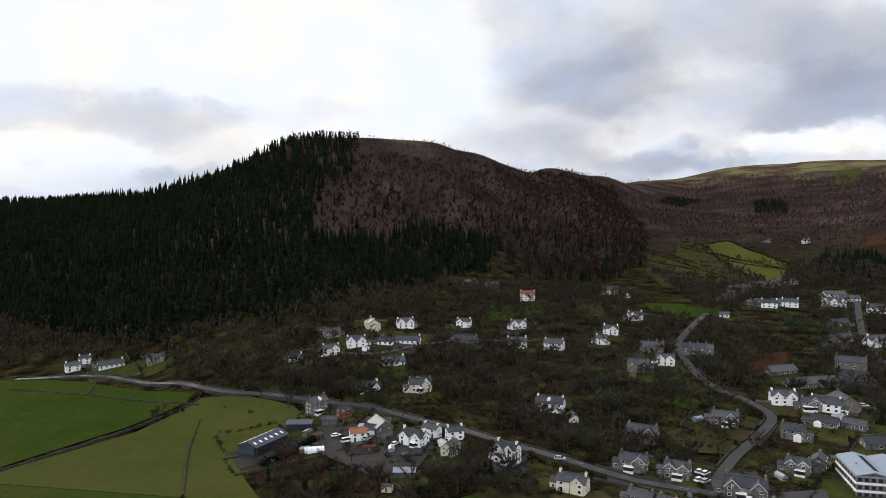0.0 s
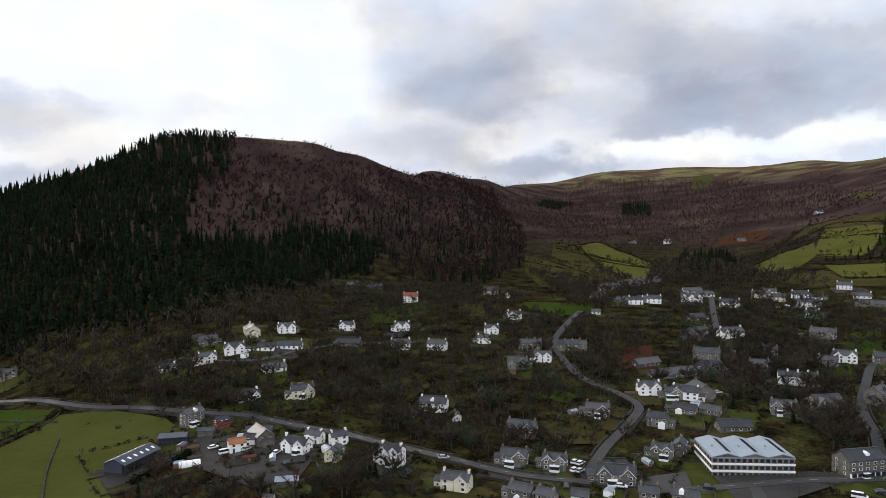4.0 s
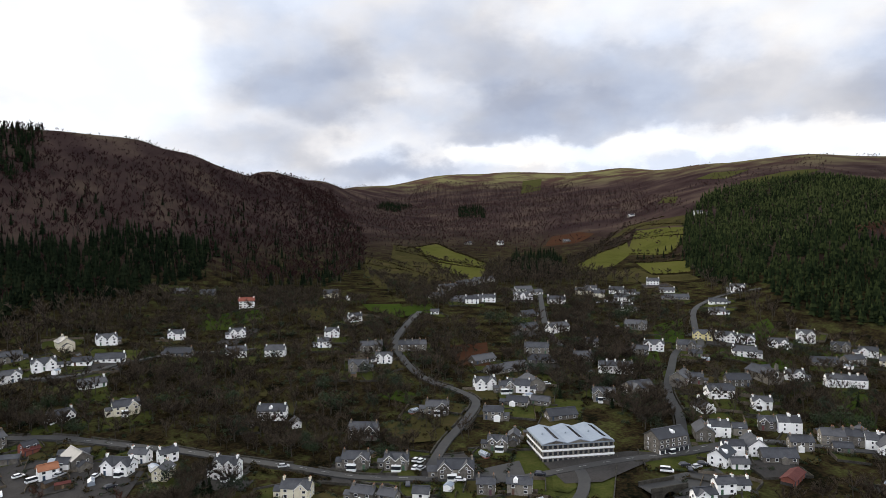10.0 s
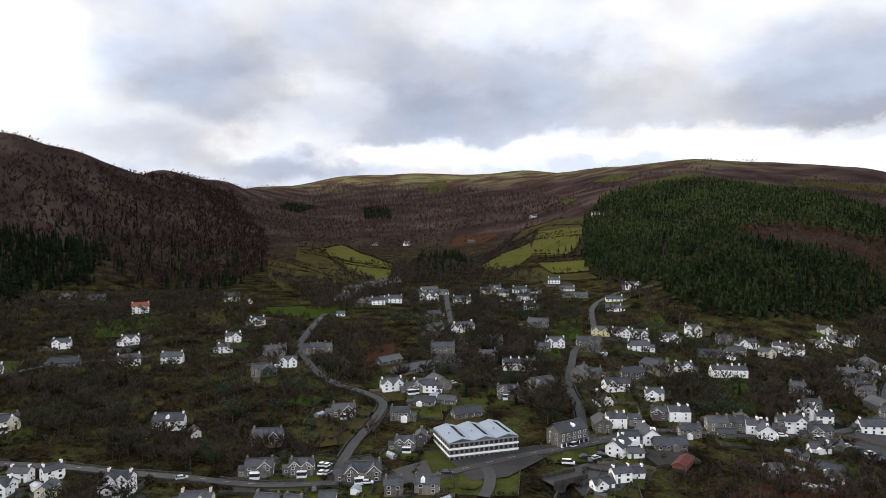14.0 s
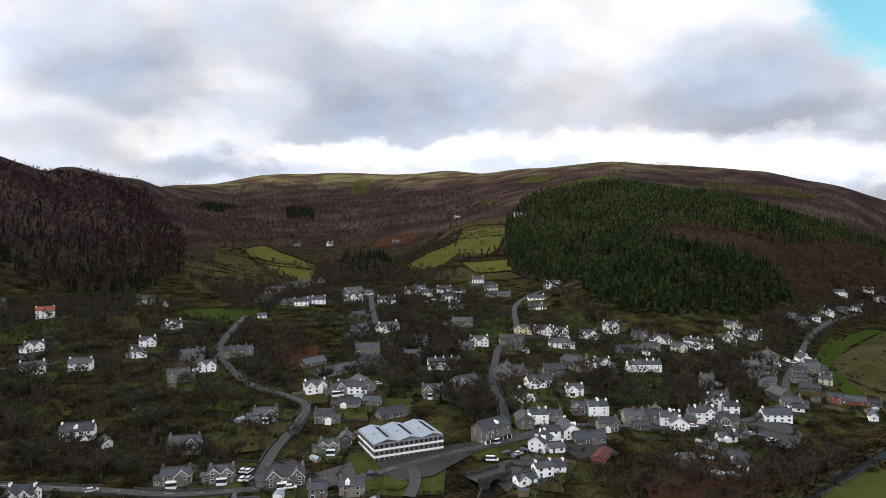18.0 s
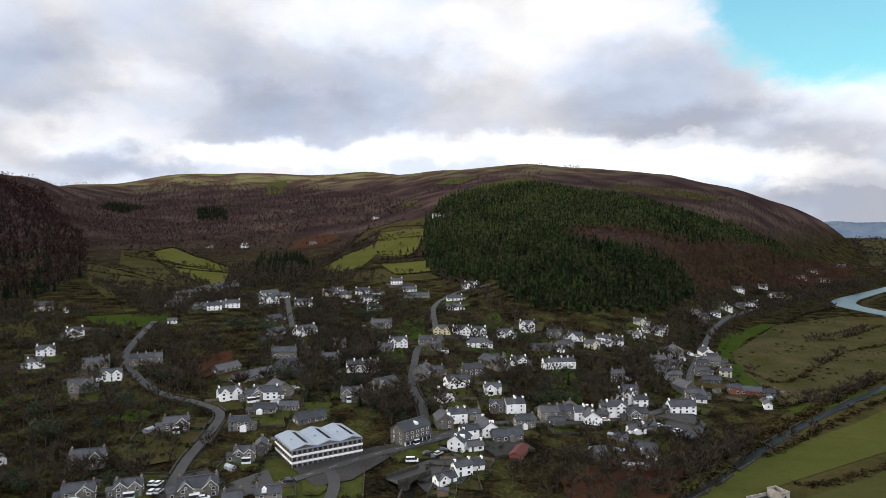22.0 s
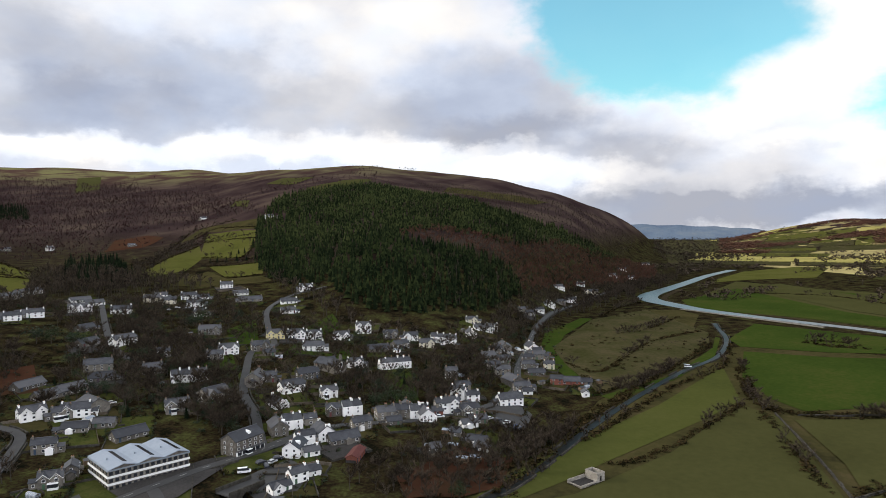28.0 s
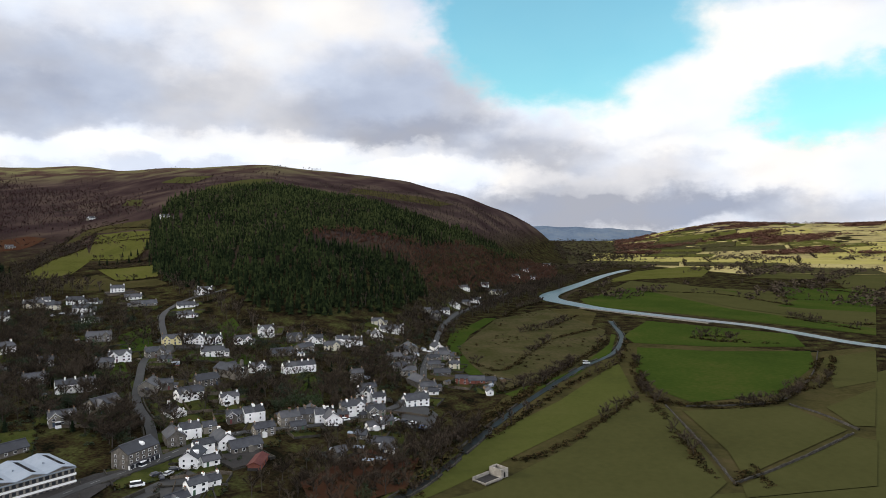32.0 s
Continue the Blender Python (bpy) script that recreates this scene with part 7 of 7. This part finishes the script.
# ---- gardens round the houses: lawns, beds, hedges ----
def gardens():
    r = np.random.RandomState(17)
    lines, low_walls, fences = [], [], []
    for hx, hy, hr in HOUSE_SITES:
        if math.hypot(hx, hy) > 744:
            continue
        turn = math.atan2(hx, hy) + r.normal(0, 0.25)
        for side in (-1, 1):
            if r.rand() < 0.2:
                continue
            w, d = hr * r.uniform(0.9, 1.7), hr * r.uniform(0.7, 1.5)
            cx, cy = hx + math.sin(turn) * side * (hr * 0.8 + d * 0.5), hy + math.cos(turn) * side * (hr * 0.8 + d * 0.5)
            ca, sa = math.cos(-turn), math.sin(-turn)
            quad = [(cx + (a * ca - b * sa) + r.normal(0, 0.8), cy + (a * sa + b * ca) + r.normal(0, 0.8)) for a, b in ((-w, -d), (w, -d), (w, d), (-w, d))]
            k = r.rand()
            m, lab = ((GARDEN, "small garden lawn beside a house") if k < 0.6 else (GRASS_ROUGH, "rough brown garden plot") if k < 0.93 else (GRAVEL, "small gravelled yard beside a house"))
            draped("garden", quad, m, lab, "garden", 0.12, step=9.0)
            for i in range(4):
                p, q = np.array(quad[i]), np.array(quad[(i + 1) % 4])
                if r.rand() < 0.6:
                    n = max(3, int(np.hypot(*(q - p)) / 1.5))
                    lines.append(p + (q - p) * np.arange(n)[:, None] / n + r.normal(0, 0.25, (n, 2)))
                else:
                    (low_walls if r.rand() < 0.6 else fences).append((p, q))
    for name, runs, h, half, m, lab, cat in (("garden_walls", low_walls, 0.95, 0.2, DRYSTONE, "low grey stone garden walls", "wall"),
                                             ("garden_fences", fences, 1.5, 0.06, FENCE, "weathered wooden garden fences", "fence")):
        v, f = [], []
        for p, q in runs:
            n = max(2, int(np.hypot(*(q - p)) / 2.5))
            side = np.array((-(q - p)[1], (q - p)[0])) / np.hypot(*(q - p)) * half
            for i in range(n):
                a, b = p + (q - p) * i / n, p + (q - p) * (i + 0.97) / n
                mid = (a + b) / 2
                if any(np.hypot(mid[0] - sx, mid[1] - sy) < sr * 0.75 for sx, sy, sr in HOUSE_SITES) or any(np.hypot(*(line[:, :2] - mid).T).min() < wide + 1.5 for line, wide in ROAD_LINES):
                    continue
                k0, hh = len(v), h * r.uniform(0.88, 1.1)
                for c in (a - side, b - side, b + side, a + side):
                    z = ground_z(c[0], c[1])
                    v += [(c[0], c[1], z - 0.3), (c[0], c[1], z + hh)]
                f += [(k0 + 2 * i0, k0 + 2 * i1, k0 + 2 * i1 + 1, k0 + 2 * i0 + 1) for i0, i1 in ((0, 1), (1, 2), (2, 3), (3, 0))] + [(k0 + 1, k0 + 3, k0 + 5, k0 + 7)]
        tagged(new(name, mesh_from(name, v, f, [m])), lab, cat, kind="stuff")
    pts = np.concatenate(lines)
    ok = np.ones(len(pts), bool)
    for hx, hy, hr in HOUSE_SITES:
        ok &= np.hypot(pts[:, 0] - hx, pts[:, 1] - hy) > hr * 0.8
    for line, half in ROAD_LINES:
        for p in line:
            ok &= np.hypot(pts[:, 0] - p[0], pts[:, 1] - p[1]) > half + 0.8
    pts = pts[ok]
    cut = np.arange(len(pts)) % 3
    planted("garden_hedges", BUSHES, pts[cut > 0, 0], pts[cut > 0, 1], 0.9, 2.2, [EVERGREEN], "clipped and straggling garden hedges", "hedge", 12, (0.9, 1.5))
    planted("garden_shrubs", BUSHES + FAR_BARE[:2], pts[cut == 0, 0], pts[cut == 0, 1], 1.2, 3.6, [HEDGE_LEAF, TWIG], "brown leafless garden shrubs", "shrubs", 13, (0.9, 1.4))


gardens()

# ---- woods, hedges and walls: outlines on the plan ----
# large dark evergreens standing over the village gardens
for i, (x, y, h) in enumerate([(200, 414, 9), (136, 290, 8), (117, 294, 12), (156, 304, 10), (159, 321, 8), (280, 398, 13), (286, 393, 12), (289, 376, 12), (124, 321, 10), (155, 338, 7), (324, 194, 10), (289, 163, 9), (296, 159, 10), (299, 153, 8), (369, 358, 12), (385, 364, 12), (431, 312, 6), (339, 317, 8)]):
    tree_thing("leafy", i % 3, x, y, h, h * 1.15, 47 * i)

forest('con_a', [(-588, 1202), (-477, 1267), (-322, 1090), (-210, 1008), (-109, 999), (15, 1038), (12, 891), (-35, 792), (-35, 656), (37, 687), (85, 761), (174, 768), (140, 667), (77, 610), (6, 529), (-50, 475), (-112, 476), (-188, 516), (-229, 545), (-290, 587)])
forest('bare_a', [(15, 1029), (100, 1050), (209, 1129), (292, 1167), (589, 1716), (678, 1675), (453, 982), (341, 745), (241, 602), (153, 677), (167, 768), (85, 761), (37, 687), (-25, 662), (-29, 794), (12, 891)])
forest('bare_fringe', [(-289, 585), (-229, 544), (-187, 514), (-112, 474), (-47, 474), (7, 527), (77, 606), (109, 600), (12, 448), (-31, 432), (-38, 368), (-74, 391), (-110, 427), (-181, 478), (-199, 471), (-240, 481)])
forest('bare_side', [(831, 1821), (1332, 2378), (1466, 2174), (1570, 1800), (1265, 1141), (920, 733), (940, 848), (891, 942), (742, 925), (644, 891), (637, 981), (519, 1047), (480, 1150), (520, 1500)])
forest('con_dark', [(918, 1438), (1043, 1619), (1067, 1541), (935, 1343)])
forest('con_dark2', [(844, 1755), (929, 1872), (1019, 1857), (857, 1658)])
forest('con_dark3', [(512, 684), (584, 754), (615, 729), (561, 633), (470, 540), (440, 560)])
forest('con_b_upper', [(1015, 769), (1102, 700), (1240, 692), (1320, 580), (1166, 411), (1315, 341), (1366, 277), (1382, 225), (1244, 235), (1249, 270), (1117, 297), (859, 295), (849, 328), (804, 368), (720, 376), (631, 394), (721, 528), (767, 613), (846, 687)])
forest('con_b_lower', [(829, 673), (721, 528), (631, 394), (720, 376), (700, 348), (751, 310), (755, 260), (728, 233), (678, 211), (569, 210), (493, 235), (480, 289), (538, 361), (543, 399), (606, 485), (713, 581)])
forest('bare_b', [(720, 376), (804, 368), (849, 328), (859, 295), (1117, 297), (1249, 270), (1422, 214), (1512, 171), (1184, 134), (973, 184), (873, 219), (685, 203), (723, 228), (757, 259), (751, 310), (700, 348)])
forest('bare_b2', [(590, 471), (512, 355), (450, 268), (450, 208), (489, 194), (570, 184), (533, 177), (447, 203), (435, 213), (440, 281), (495, 360)])
forest('bare_rim', [(1463, 741), (1536, 661), (1560, 537), (1594, 449), (1725, 386), (1802, 341), (1859, 292), (1837, 253), (1455, 237), (1419, 288), (1338, 347), (1283, 452), (1382, 608)])
forest('bare_valley', [(375, 544), (493, 700), (537, 682), (514, 559), (417, 492), (404, 532)])
forest('bare_bank', [(594, 209), (739, 206), (1014, 185), (1043, 133), (788, 144), (635, 171), (520, 172), (496, 184)])
forest('bare_river', [(1001, 167), (1117, 144), (1263, 99), (935, 112), (857, 125)])
wood('scrub', [(195, 117), (239, 126), (269, 104), (303, 87), (314, 68), (276, 68), (240, 73), (224, 78)])
wood('brook', [(262, 232), (257, 199), (231, 187), (214, 183), (236, 207)])
wood('mid_a', [(39, 388), (86, 410), (108, 378), (90, 325), (64, 304), (37, 334)])
wood('mid_b', [(187, 471), (231, 442), (267, 380), (190, 303), (177, 328), (170, 390)])
wood('mid_c', [(316, 685), (379, 544), (368, 478), (255, 458)])
wood('mid_d', [(275, 369), (406, 427), (297, 312), (247, 274), (236, 299)])
wood('mid_e', [(244, 265), (285, 256), (231, 202), (226, 227)])
wood('slope', [(-89, 435), (-23, 379), (26, 323), (3, 321), (-56, 376)])
wood('gardens_a', [(-63, 445), (121, 426), (216, 335), (135, 214), (85, 257), (4, 334)])
wood('gardens_b', [(259, 355), (331, 238), (338, 130), (314, 112), (279, 159), (240, 234)])
wood('gardens_c', [(433, 338), (453, 156), (368, 126), (291, 152), (328, 242)])
wood('roadside', [(-44, 406), (9, 373), (35, 301), (4, 334), (-38, 368)])
field_wall('w1', [(-80, 379), (-82, 365), (-102, 325), (-132, 284), (-137, 277)])
field_wall('w2', [(-78, 363), (-115, 381), (-145, 398), (-194, 418)])
field_wall('w3', [(-145, 398), (-149, 423)])
field_wall('w4', [(-72, 337), (-67, 292), (-58, 242)])
field_wall('w5', [(373, -16), (307, -29), (264, -36)])
field_wall('w6', [(266, -36), (296, -61), (345, -96)])
field_wall('w7', [(392, -79), (375, -91), (351, -100)])
field_wall('w8', [(374, -26), (383, -51), (403, -79), (477, -109), (562, -132)])
hedge('h1', [(508, 0), (401, -8), (377, -16)])
hedge('h2', [(269, 43), (302, 26), (360, 7), (385, -1)])
hedge('h3', [(375, -24), (397, -76)])
hedge('h4', [(419, -78), (447, -108), (543, -138)])
hedge('h5', [(604, -46), (589, -78), (593, -110)])
hedge('h6', [(763, -146), (728, -192), (724, -219)])
hedge('h7', [(1017, -10), (993, -110), (873, -177)])
hedge('h8', [(1216, -151), (1132, -243), (1023, -308)])
hedge('h9', [(383, 75), (430, 55), (540, 28), (582, 22)])
hedge('h10', [(657, 609), (666, 581), (677, 545)])
hedge('h11', [(472, 855), (473, 769), (463, 667)])
hedge('h12', [(377, 809), (383, 695), (368, 579)])
hedge('h13', [(589, 651), (747, 739), (860, 786), (824, 665)])
hedge('h14', [(-34, 272), (-26, 279), (-17, 284)])
hedge('h15', [(57, 270), (71, 249), (88, 228)])
hedge('h16', [(239, 87), (260, 79), (318, 70), (384, 56)])
hedge('h17', [(455, 109), (440, 82), (561, 67), (635, 34)])
hedge('h18', [(266, -37), (288, -46), (265, -47)])
forest('bare_far', [(401, 1294), (667, 1733), (888, 1944), (1171, 1964), (1290, 1760), (1307, 1423), (999, 820), (891, 687), (949, 883), (867, 1007), (704, 844), (685, 970), (534, 969), (396, 913), (453, 1132)])
forest('bare_mid', [(414, 591), (530, 680), (520, 584), (543, 537), (515, 477), (446, 486), (427, 530), (396, 552)])
wood('gardens_d', [(348, 485), (417, 501), (477, 403), (378, 291), (290, 299), (287, 368)])
wood('gardens_e', [(374, 181), (399, 166), (438, 166), (350, 129), (301, 132), (309, 150)])
wood('gardens_f', [(440, 192), (546, 176), (645, 160), (471, 138), (395, 123), (367, 133)])
wood('gardens_g', [(12, 496), (184, 543), (166, 422), (121, 426), (75, 452), (19, 444)])
wood('gardens_h', [(259, 323), (309, 304), (263, 224), (221, 200), (227, 246)])
hedge('h20', [(579, 7), (479, 12), (422, 33), (350, 50), (294, 62)])
hedge('h21', [(577, 26), (472, 40), (390, 56), (325, 66), (252, 74), (221, 78)])
hedge('h22', [(482, 2), (401, -5), (377, -17)])
hedge('h23', [(602, -54), (589, -66), (603, -83)])
hedge('h24', [(-80, 378), (-88, 350), (-102, 325)])
wood('foot_a', [(-30, 259), (-11, 267), (6, 240), (18, 228), (32, 213), (-28, 232)])
wood('foot_b', [(24, 247), (49, 243), (60, 224), (68, 208), (22, 228)])
wood('foot_c', [(35, 257), (51, 259), (50, 227), (35, 235)])
wood('verge_a', [(70, 312), (101, 277), (130, 232), (117, 219), (92, 247), (62, 284)])
wood('verge_b', [(214, 327), (246, 328), (239, 269), (217, 253), (205, 283)])
wood('up_a', [(90, 607), (177, 634), (244, 514), (187, 471), (145, 544), (87, 527)])
wood('up_b', [(296, 356), (335, 341), (323, 288), (264, 246), (263, 290)])
hedge('v1', [(706, 711), (754, 725), (784, 696), (801, 638)], 0.4)
hedge('v2', [(599, 677), (685, 712), (837, 817), (879, 811), (896, 771)], 0.4)
hedge('v3', [(447, 866), (467, 804), (482, 729)], 0.4)
hedge('v4', [(348, 765), (368, 715), (391, 643)], 0.4)
hedge('r1', [(845, 112), (778, 127), (700, 132)], 0.7)
hedge('r2', [(724, 59), (635, 77), (596, 97)], 0.7)
hedge('r3', [(382, -14), (375, -43), (399, -76), (455, -102), (531, -126)], 0.5)
hedge('r4', [(372, -10), (311, -21), (270, -29)], 0.1)
hedge('r5', [(272, 77), (323, 71), (392, 59), (468, 41)], 0.6)
hedge('r6', [(612, -50), (618, -66), (612, -78)], 0.7)
hedge('r7', [(760, -150), (720, -175), (690, -195)], 0.8)
for tx, ty in ((652, 602), (655, 594), (659, 583), (664, 571), (666, 558), (667, 545), (668, 530), (696, 608), (699, 598), (701, 590)):
    tree_thing("spruce", (tx + ty) % 2, tx, ty, 7 + (tx * 7 + ty) % 5, 10, tx * 37 % 360)
hedge('s1', [(474, 884), (518, 918), (577, 971), (535, 826), (505, 724)])
hedge('s2', [(397, 721), (416, 691), (402, 621), (395, 574)])
hedge('s3', [(468, 915), (491, 892), (422, 700)])
hedge('s4', [(463, 818), (452, 736), (463, 669)])
hedge('s5', [(634, 588), (645, 554), (655, 525)])
hedge('s6', [(676, 643), (685, 616), (683, 578), (740, 607)])
hedge('s7', [(512, 589), (580, 631), (645, 669), (750, 713), (838, 779)])
hedge('s8', [(577, 511), (601, 481)])
hedge('s9', [(765, 719), (777, 678), (775, 632)])
forest('bare_edge', [(405, 684), (392, 604), (387, 559), (370, 536), (368, 622)])
forest('bare_edge2', [(527, 599), (667, 692), (762, 736), (740, 708), (631, 655), (536, 592)])

planted("hedge", FAR_BUSHES, FAR_HEDGE[:, 0], FAR_HEDGE[:, 1], 1.8, 4.2, [HEDGE_LEAF], "dark hedges round the far meadows", "hedge", 4, (1.2, 2.2))
planted("hedge_trees", MOOR_BARE, FAR_TREES[:, 0], FAR_TREES[:, 1], 6, 13, [BARK, TWIG], "leafless hedgerow trees in the far meadows", "trees", 5, (1.0, 1.5))


def far_woods():
    """Woods on the hills across the valley and scattered trees over the moor slopes."""
    r = np.random.RandomState(31)
    n = 15000
    b, d = np.radians(r.uniform(88.5, 110, n)), r.uniform(2300, 4400, n)
    x, y = d * np.sin(b), d * np.cos(b)
    keep = np.sin(x / 150) + np.sin(y / 97 + 1) + np.sin((x + y) / 71) + r.normal(0, 0.3, n) > 1.05
    planted("bare_wood", WOOD_TUFTS, x[keep], y[keep], 8, 15, [TWIG_OLD], "leafless russet woods on the hills across the valley", "forest", 6, (1.3, 2.2))
    n = 5000
    b, d = np.radians(r.uniform(82.5, 111, n)), r.uniform(900, 2500, n)
    x, y = d * np.sin(b), d * np.cos(b)
    river = max(ROAD_LINES, key=lambda q: q[1])[0]
    off = np.array([np.hypot(*(river - p).T).min() for p in np.stack([x, y], 1)])
    keep = (np.sin(x / 83 + 2) + np.sin(y / 61) + np.sin((x + 2 * y) / 47) + r.normal(0, 0.45, n) > 1.25 - 0.5 * (d > 1150)) & (off > 35)
    planted("bare_wood", WOOD_TUFTS, x[keep], y[keep], 5, 12, [TWIG], "clumps of leafless trees along the far meadows", "trees", 61, (0.9, 1.6))
    n = 6500
    b, d = np.radians(r.uniform(17, 64, n)), r.uniform(960, 2900, n)
    x, y = d * np.sin(b), d * np.cos(b)
    z = height(x, y)
    keep = (np.sin(x / 90) + np.sin(y / 70 + 1) + np.sin((x - y) / 45) + r.normal(0, 0.5, n) > 0.2) & (z < 262)
    planted("bare_wood", MOOR_BARE, x[keep], y[keep], 5, 11, [BARK, TWIG_MOOR], "scattered leafless trees on the moor slopes", "trees", 7, (1.1, 1.8))
    n = 1100
    b, d = np.radians(r.uniform(83.5, 90, n)), r.uniform(1800, 4500, n)
    x, y = d * np.sin(b), d * np.cos(b)
    planted("bare_wood", MOOR_BARE, x, y, 8, 16, [BARK, TWIG], "dark leafless woods along the far valley floor", "forest", 8, (1.6, 2.6))


far_woods()

# tussocks on the marsh and the banks
tx, ty = scatter(MARSH_EDGE, 4.5, 3)
keep = np.sin(tx / 13) + np.sin(ty / 9 + tx / 31) > -0.2
planted("marsh_tussocks", FAR_BUSHES, tx[keep], ty[keep], 0.4, 1.1, [MARSH], "brown tussocks of sedge and rushes", "grass", 14, (1.6, 3.0))
planted("marsh_scrub", BUSHES + FAR_BARE[:2], tx[~keep][::3], ty[~keep][::3], 1.0, 3.2, [HEDGE_LEAF, TWIG], "scrub bushes on the marsh", "shrubs", 15, (1.2, 2.0))

# ---- vehicles ----
def car(x, y, turn, paint, van=False):
    """A parked car along its own x axis: body, glasshouse, four wheels, lamps."""
    ob = tagged(new("van" if van else "car"), "parked %s %s" % ({"dark": "dark grey"}.get(paint, paint), "panel van" if van else "hatchback car"), "van" if van else "car", "parked vehicles")
    ob.matrix_basis = pose(x, y, ground_z(x, y) + 0.62, 0, 0, turn)
    hgt = 2.0 if van else 1.45

    def body():
        s = Shape()
        prof = [(-2.1, 0.35), (2.1, 0.35), (2.12, 0.72), (1.25, 0.92), (-2.0, 0.95), (-2.12, 0.7)] if not van else [(-2.4, 0.35), (2.4, 0.35), (2.42, 0.95), (1.9, 1.1), (-2.4, 1.1), (-2.42, 0.7)]
        n = len(prof)
        s.poly([(px, yy, pz) for yy in (-0.88, 0.88) for px, pz in prof], [tuple(range(n)), tuple(range(2 * n - 1, n - 1, -1))] + [(i, n + i, n + (i + 1) % n, (i + 1) % n) for i in range(n)])
        return s.mesh("body", PAINTS[paint])

    def top():
        a, b, c2, d, z0 = (-1.95, 1.2, -1.5, 0.45, 0.93) if not van else (-2.38, 1.85, -2.3, 1.1, 1.08)
        s = Shape().poly([(a, -0.85, z0), (b, -0.85, z0), (b, 0.85, z0), (a, 0.85, z0), (c2, -0.68, hgt), (d, -0.68, hgt), (d, 0.68, hgt), (c2, 0.68, hgt)],
                         [(4, 5, 6, 7), (0, 1, 5, 4), (1, 2, 6, 5), (2, 3, 7, 6), (3, 0, 4, 7)])
        return s.mesh("glasshouse", GLASS)

    part("body", shared(("car", paint, van), body), ob)
    part("glasshouse", shared(("glass", van), top), ob, "dark car windows")
    z = hgt + 0.02
    part("roof_panel", shared(("croof", paint, van), lambda: Shape().box(-1.5 if not van else -2.3, 0.45 if not van else 1.1, -0.69, 0.69, z - 0.06, z + 0.03).mesh("roof_panel", PAINTS[paint])), ob)
    for wx in (-1.3, 1.3):
        for wy in (-0.8, 0.8):
            wh = part("wheel", shared("wheel", lambda: Shape().tube(0, 0, -0.1, 0.1, 0.31, 0.31, 12).mesh("wheel", TYRE)), ob, at=pose(wx, wy, 0.31, 90, 0, 0))
            part("hub", shared("hub", lambda: Shape().tube(0, 0, -0.11, 0.11, 0.17, 0.17, 8).mesh("hub", CHROME)), wh)
    for wy in (-0.6, 0.6):
        part("headlight", shared("lamp", lambda: Shape().box(2.08, 2.14, -0.16, 0.16, 0.62, 0.74).mesh("headlight", FRAME)), ob, at=pose(0, wy, 0))
    return ob


car(17.9, 274.5, 57, 'white')
car(21.5, 260.6, 16, 'dark')
car(-1.7, 284.2, 22, 'white', True)
car(-6.2, 293.0, 22, 'white')
car(6.9, 284.2, 40, 'silver')
car(301.5, 105.3, -31, 'dark')
car(301.2, 100.4, -32, 'white')
car(299.8, 95.2, -33, 'blue')
car(299.9, 93.3, -33, 'dark')
car(301.2, 109.1, -30, 'silver')
car(485.0, 141.5, -64, 'white', True)
car(469.1, 143.7, -63, 'white')
car(204.1, 165.6, -21, 'dark')
car(202.3, 161.9, 48, 'dark')
car(206.2, 162.0, -2, 'silver')
car(210.4, 162.6, -52, 'dark')
car(194.3, 165.4, -50, 'white', True)
car(123.2, 224.0, 31, 'white')
car(124.4, 222.2, 30, 'white')
car(119.4, 217.4, 31, 'white')
car(120.8, 215.9, 30, 'silver')
car(418.0, 421.7, -43, 'white')
car(422.5, 414.9, -43, 'silver')
car(227.1, 276.9, -18, 'white')
car(228.7, 273.2, -19, 'white')
car(266.2, 237.8, -78, 'dark')
car(216.3, 183.0, -34, 'dark')
car(127.2, 199.3, -33, 'white')
car(78.9, 246.7, -17, 'silver')
car(154.4, 188.4, -39, 'dark')
car(417.3, 154.7, 10, 'silver')
car(290.5, 130.1, -56, 'white')
car(471.9, 31.8, -76, 'white', True)
car(94.7, 207.8, 15, 'red')
car(109.9, 206.0, 62, 'dark')
car(406.6, 418.9, 18, 'silver')
car(393.9, 269.2, 27, 'dark')
polytunnel(-14.8, 279.4, 5, 8.0, 2.2)
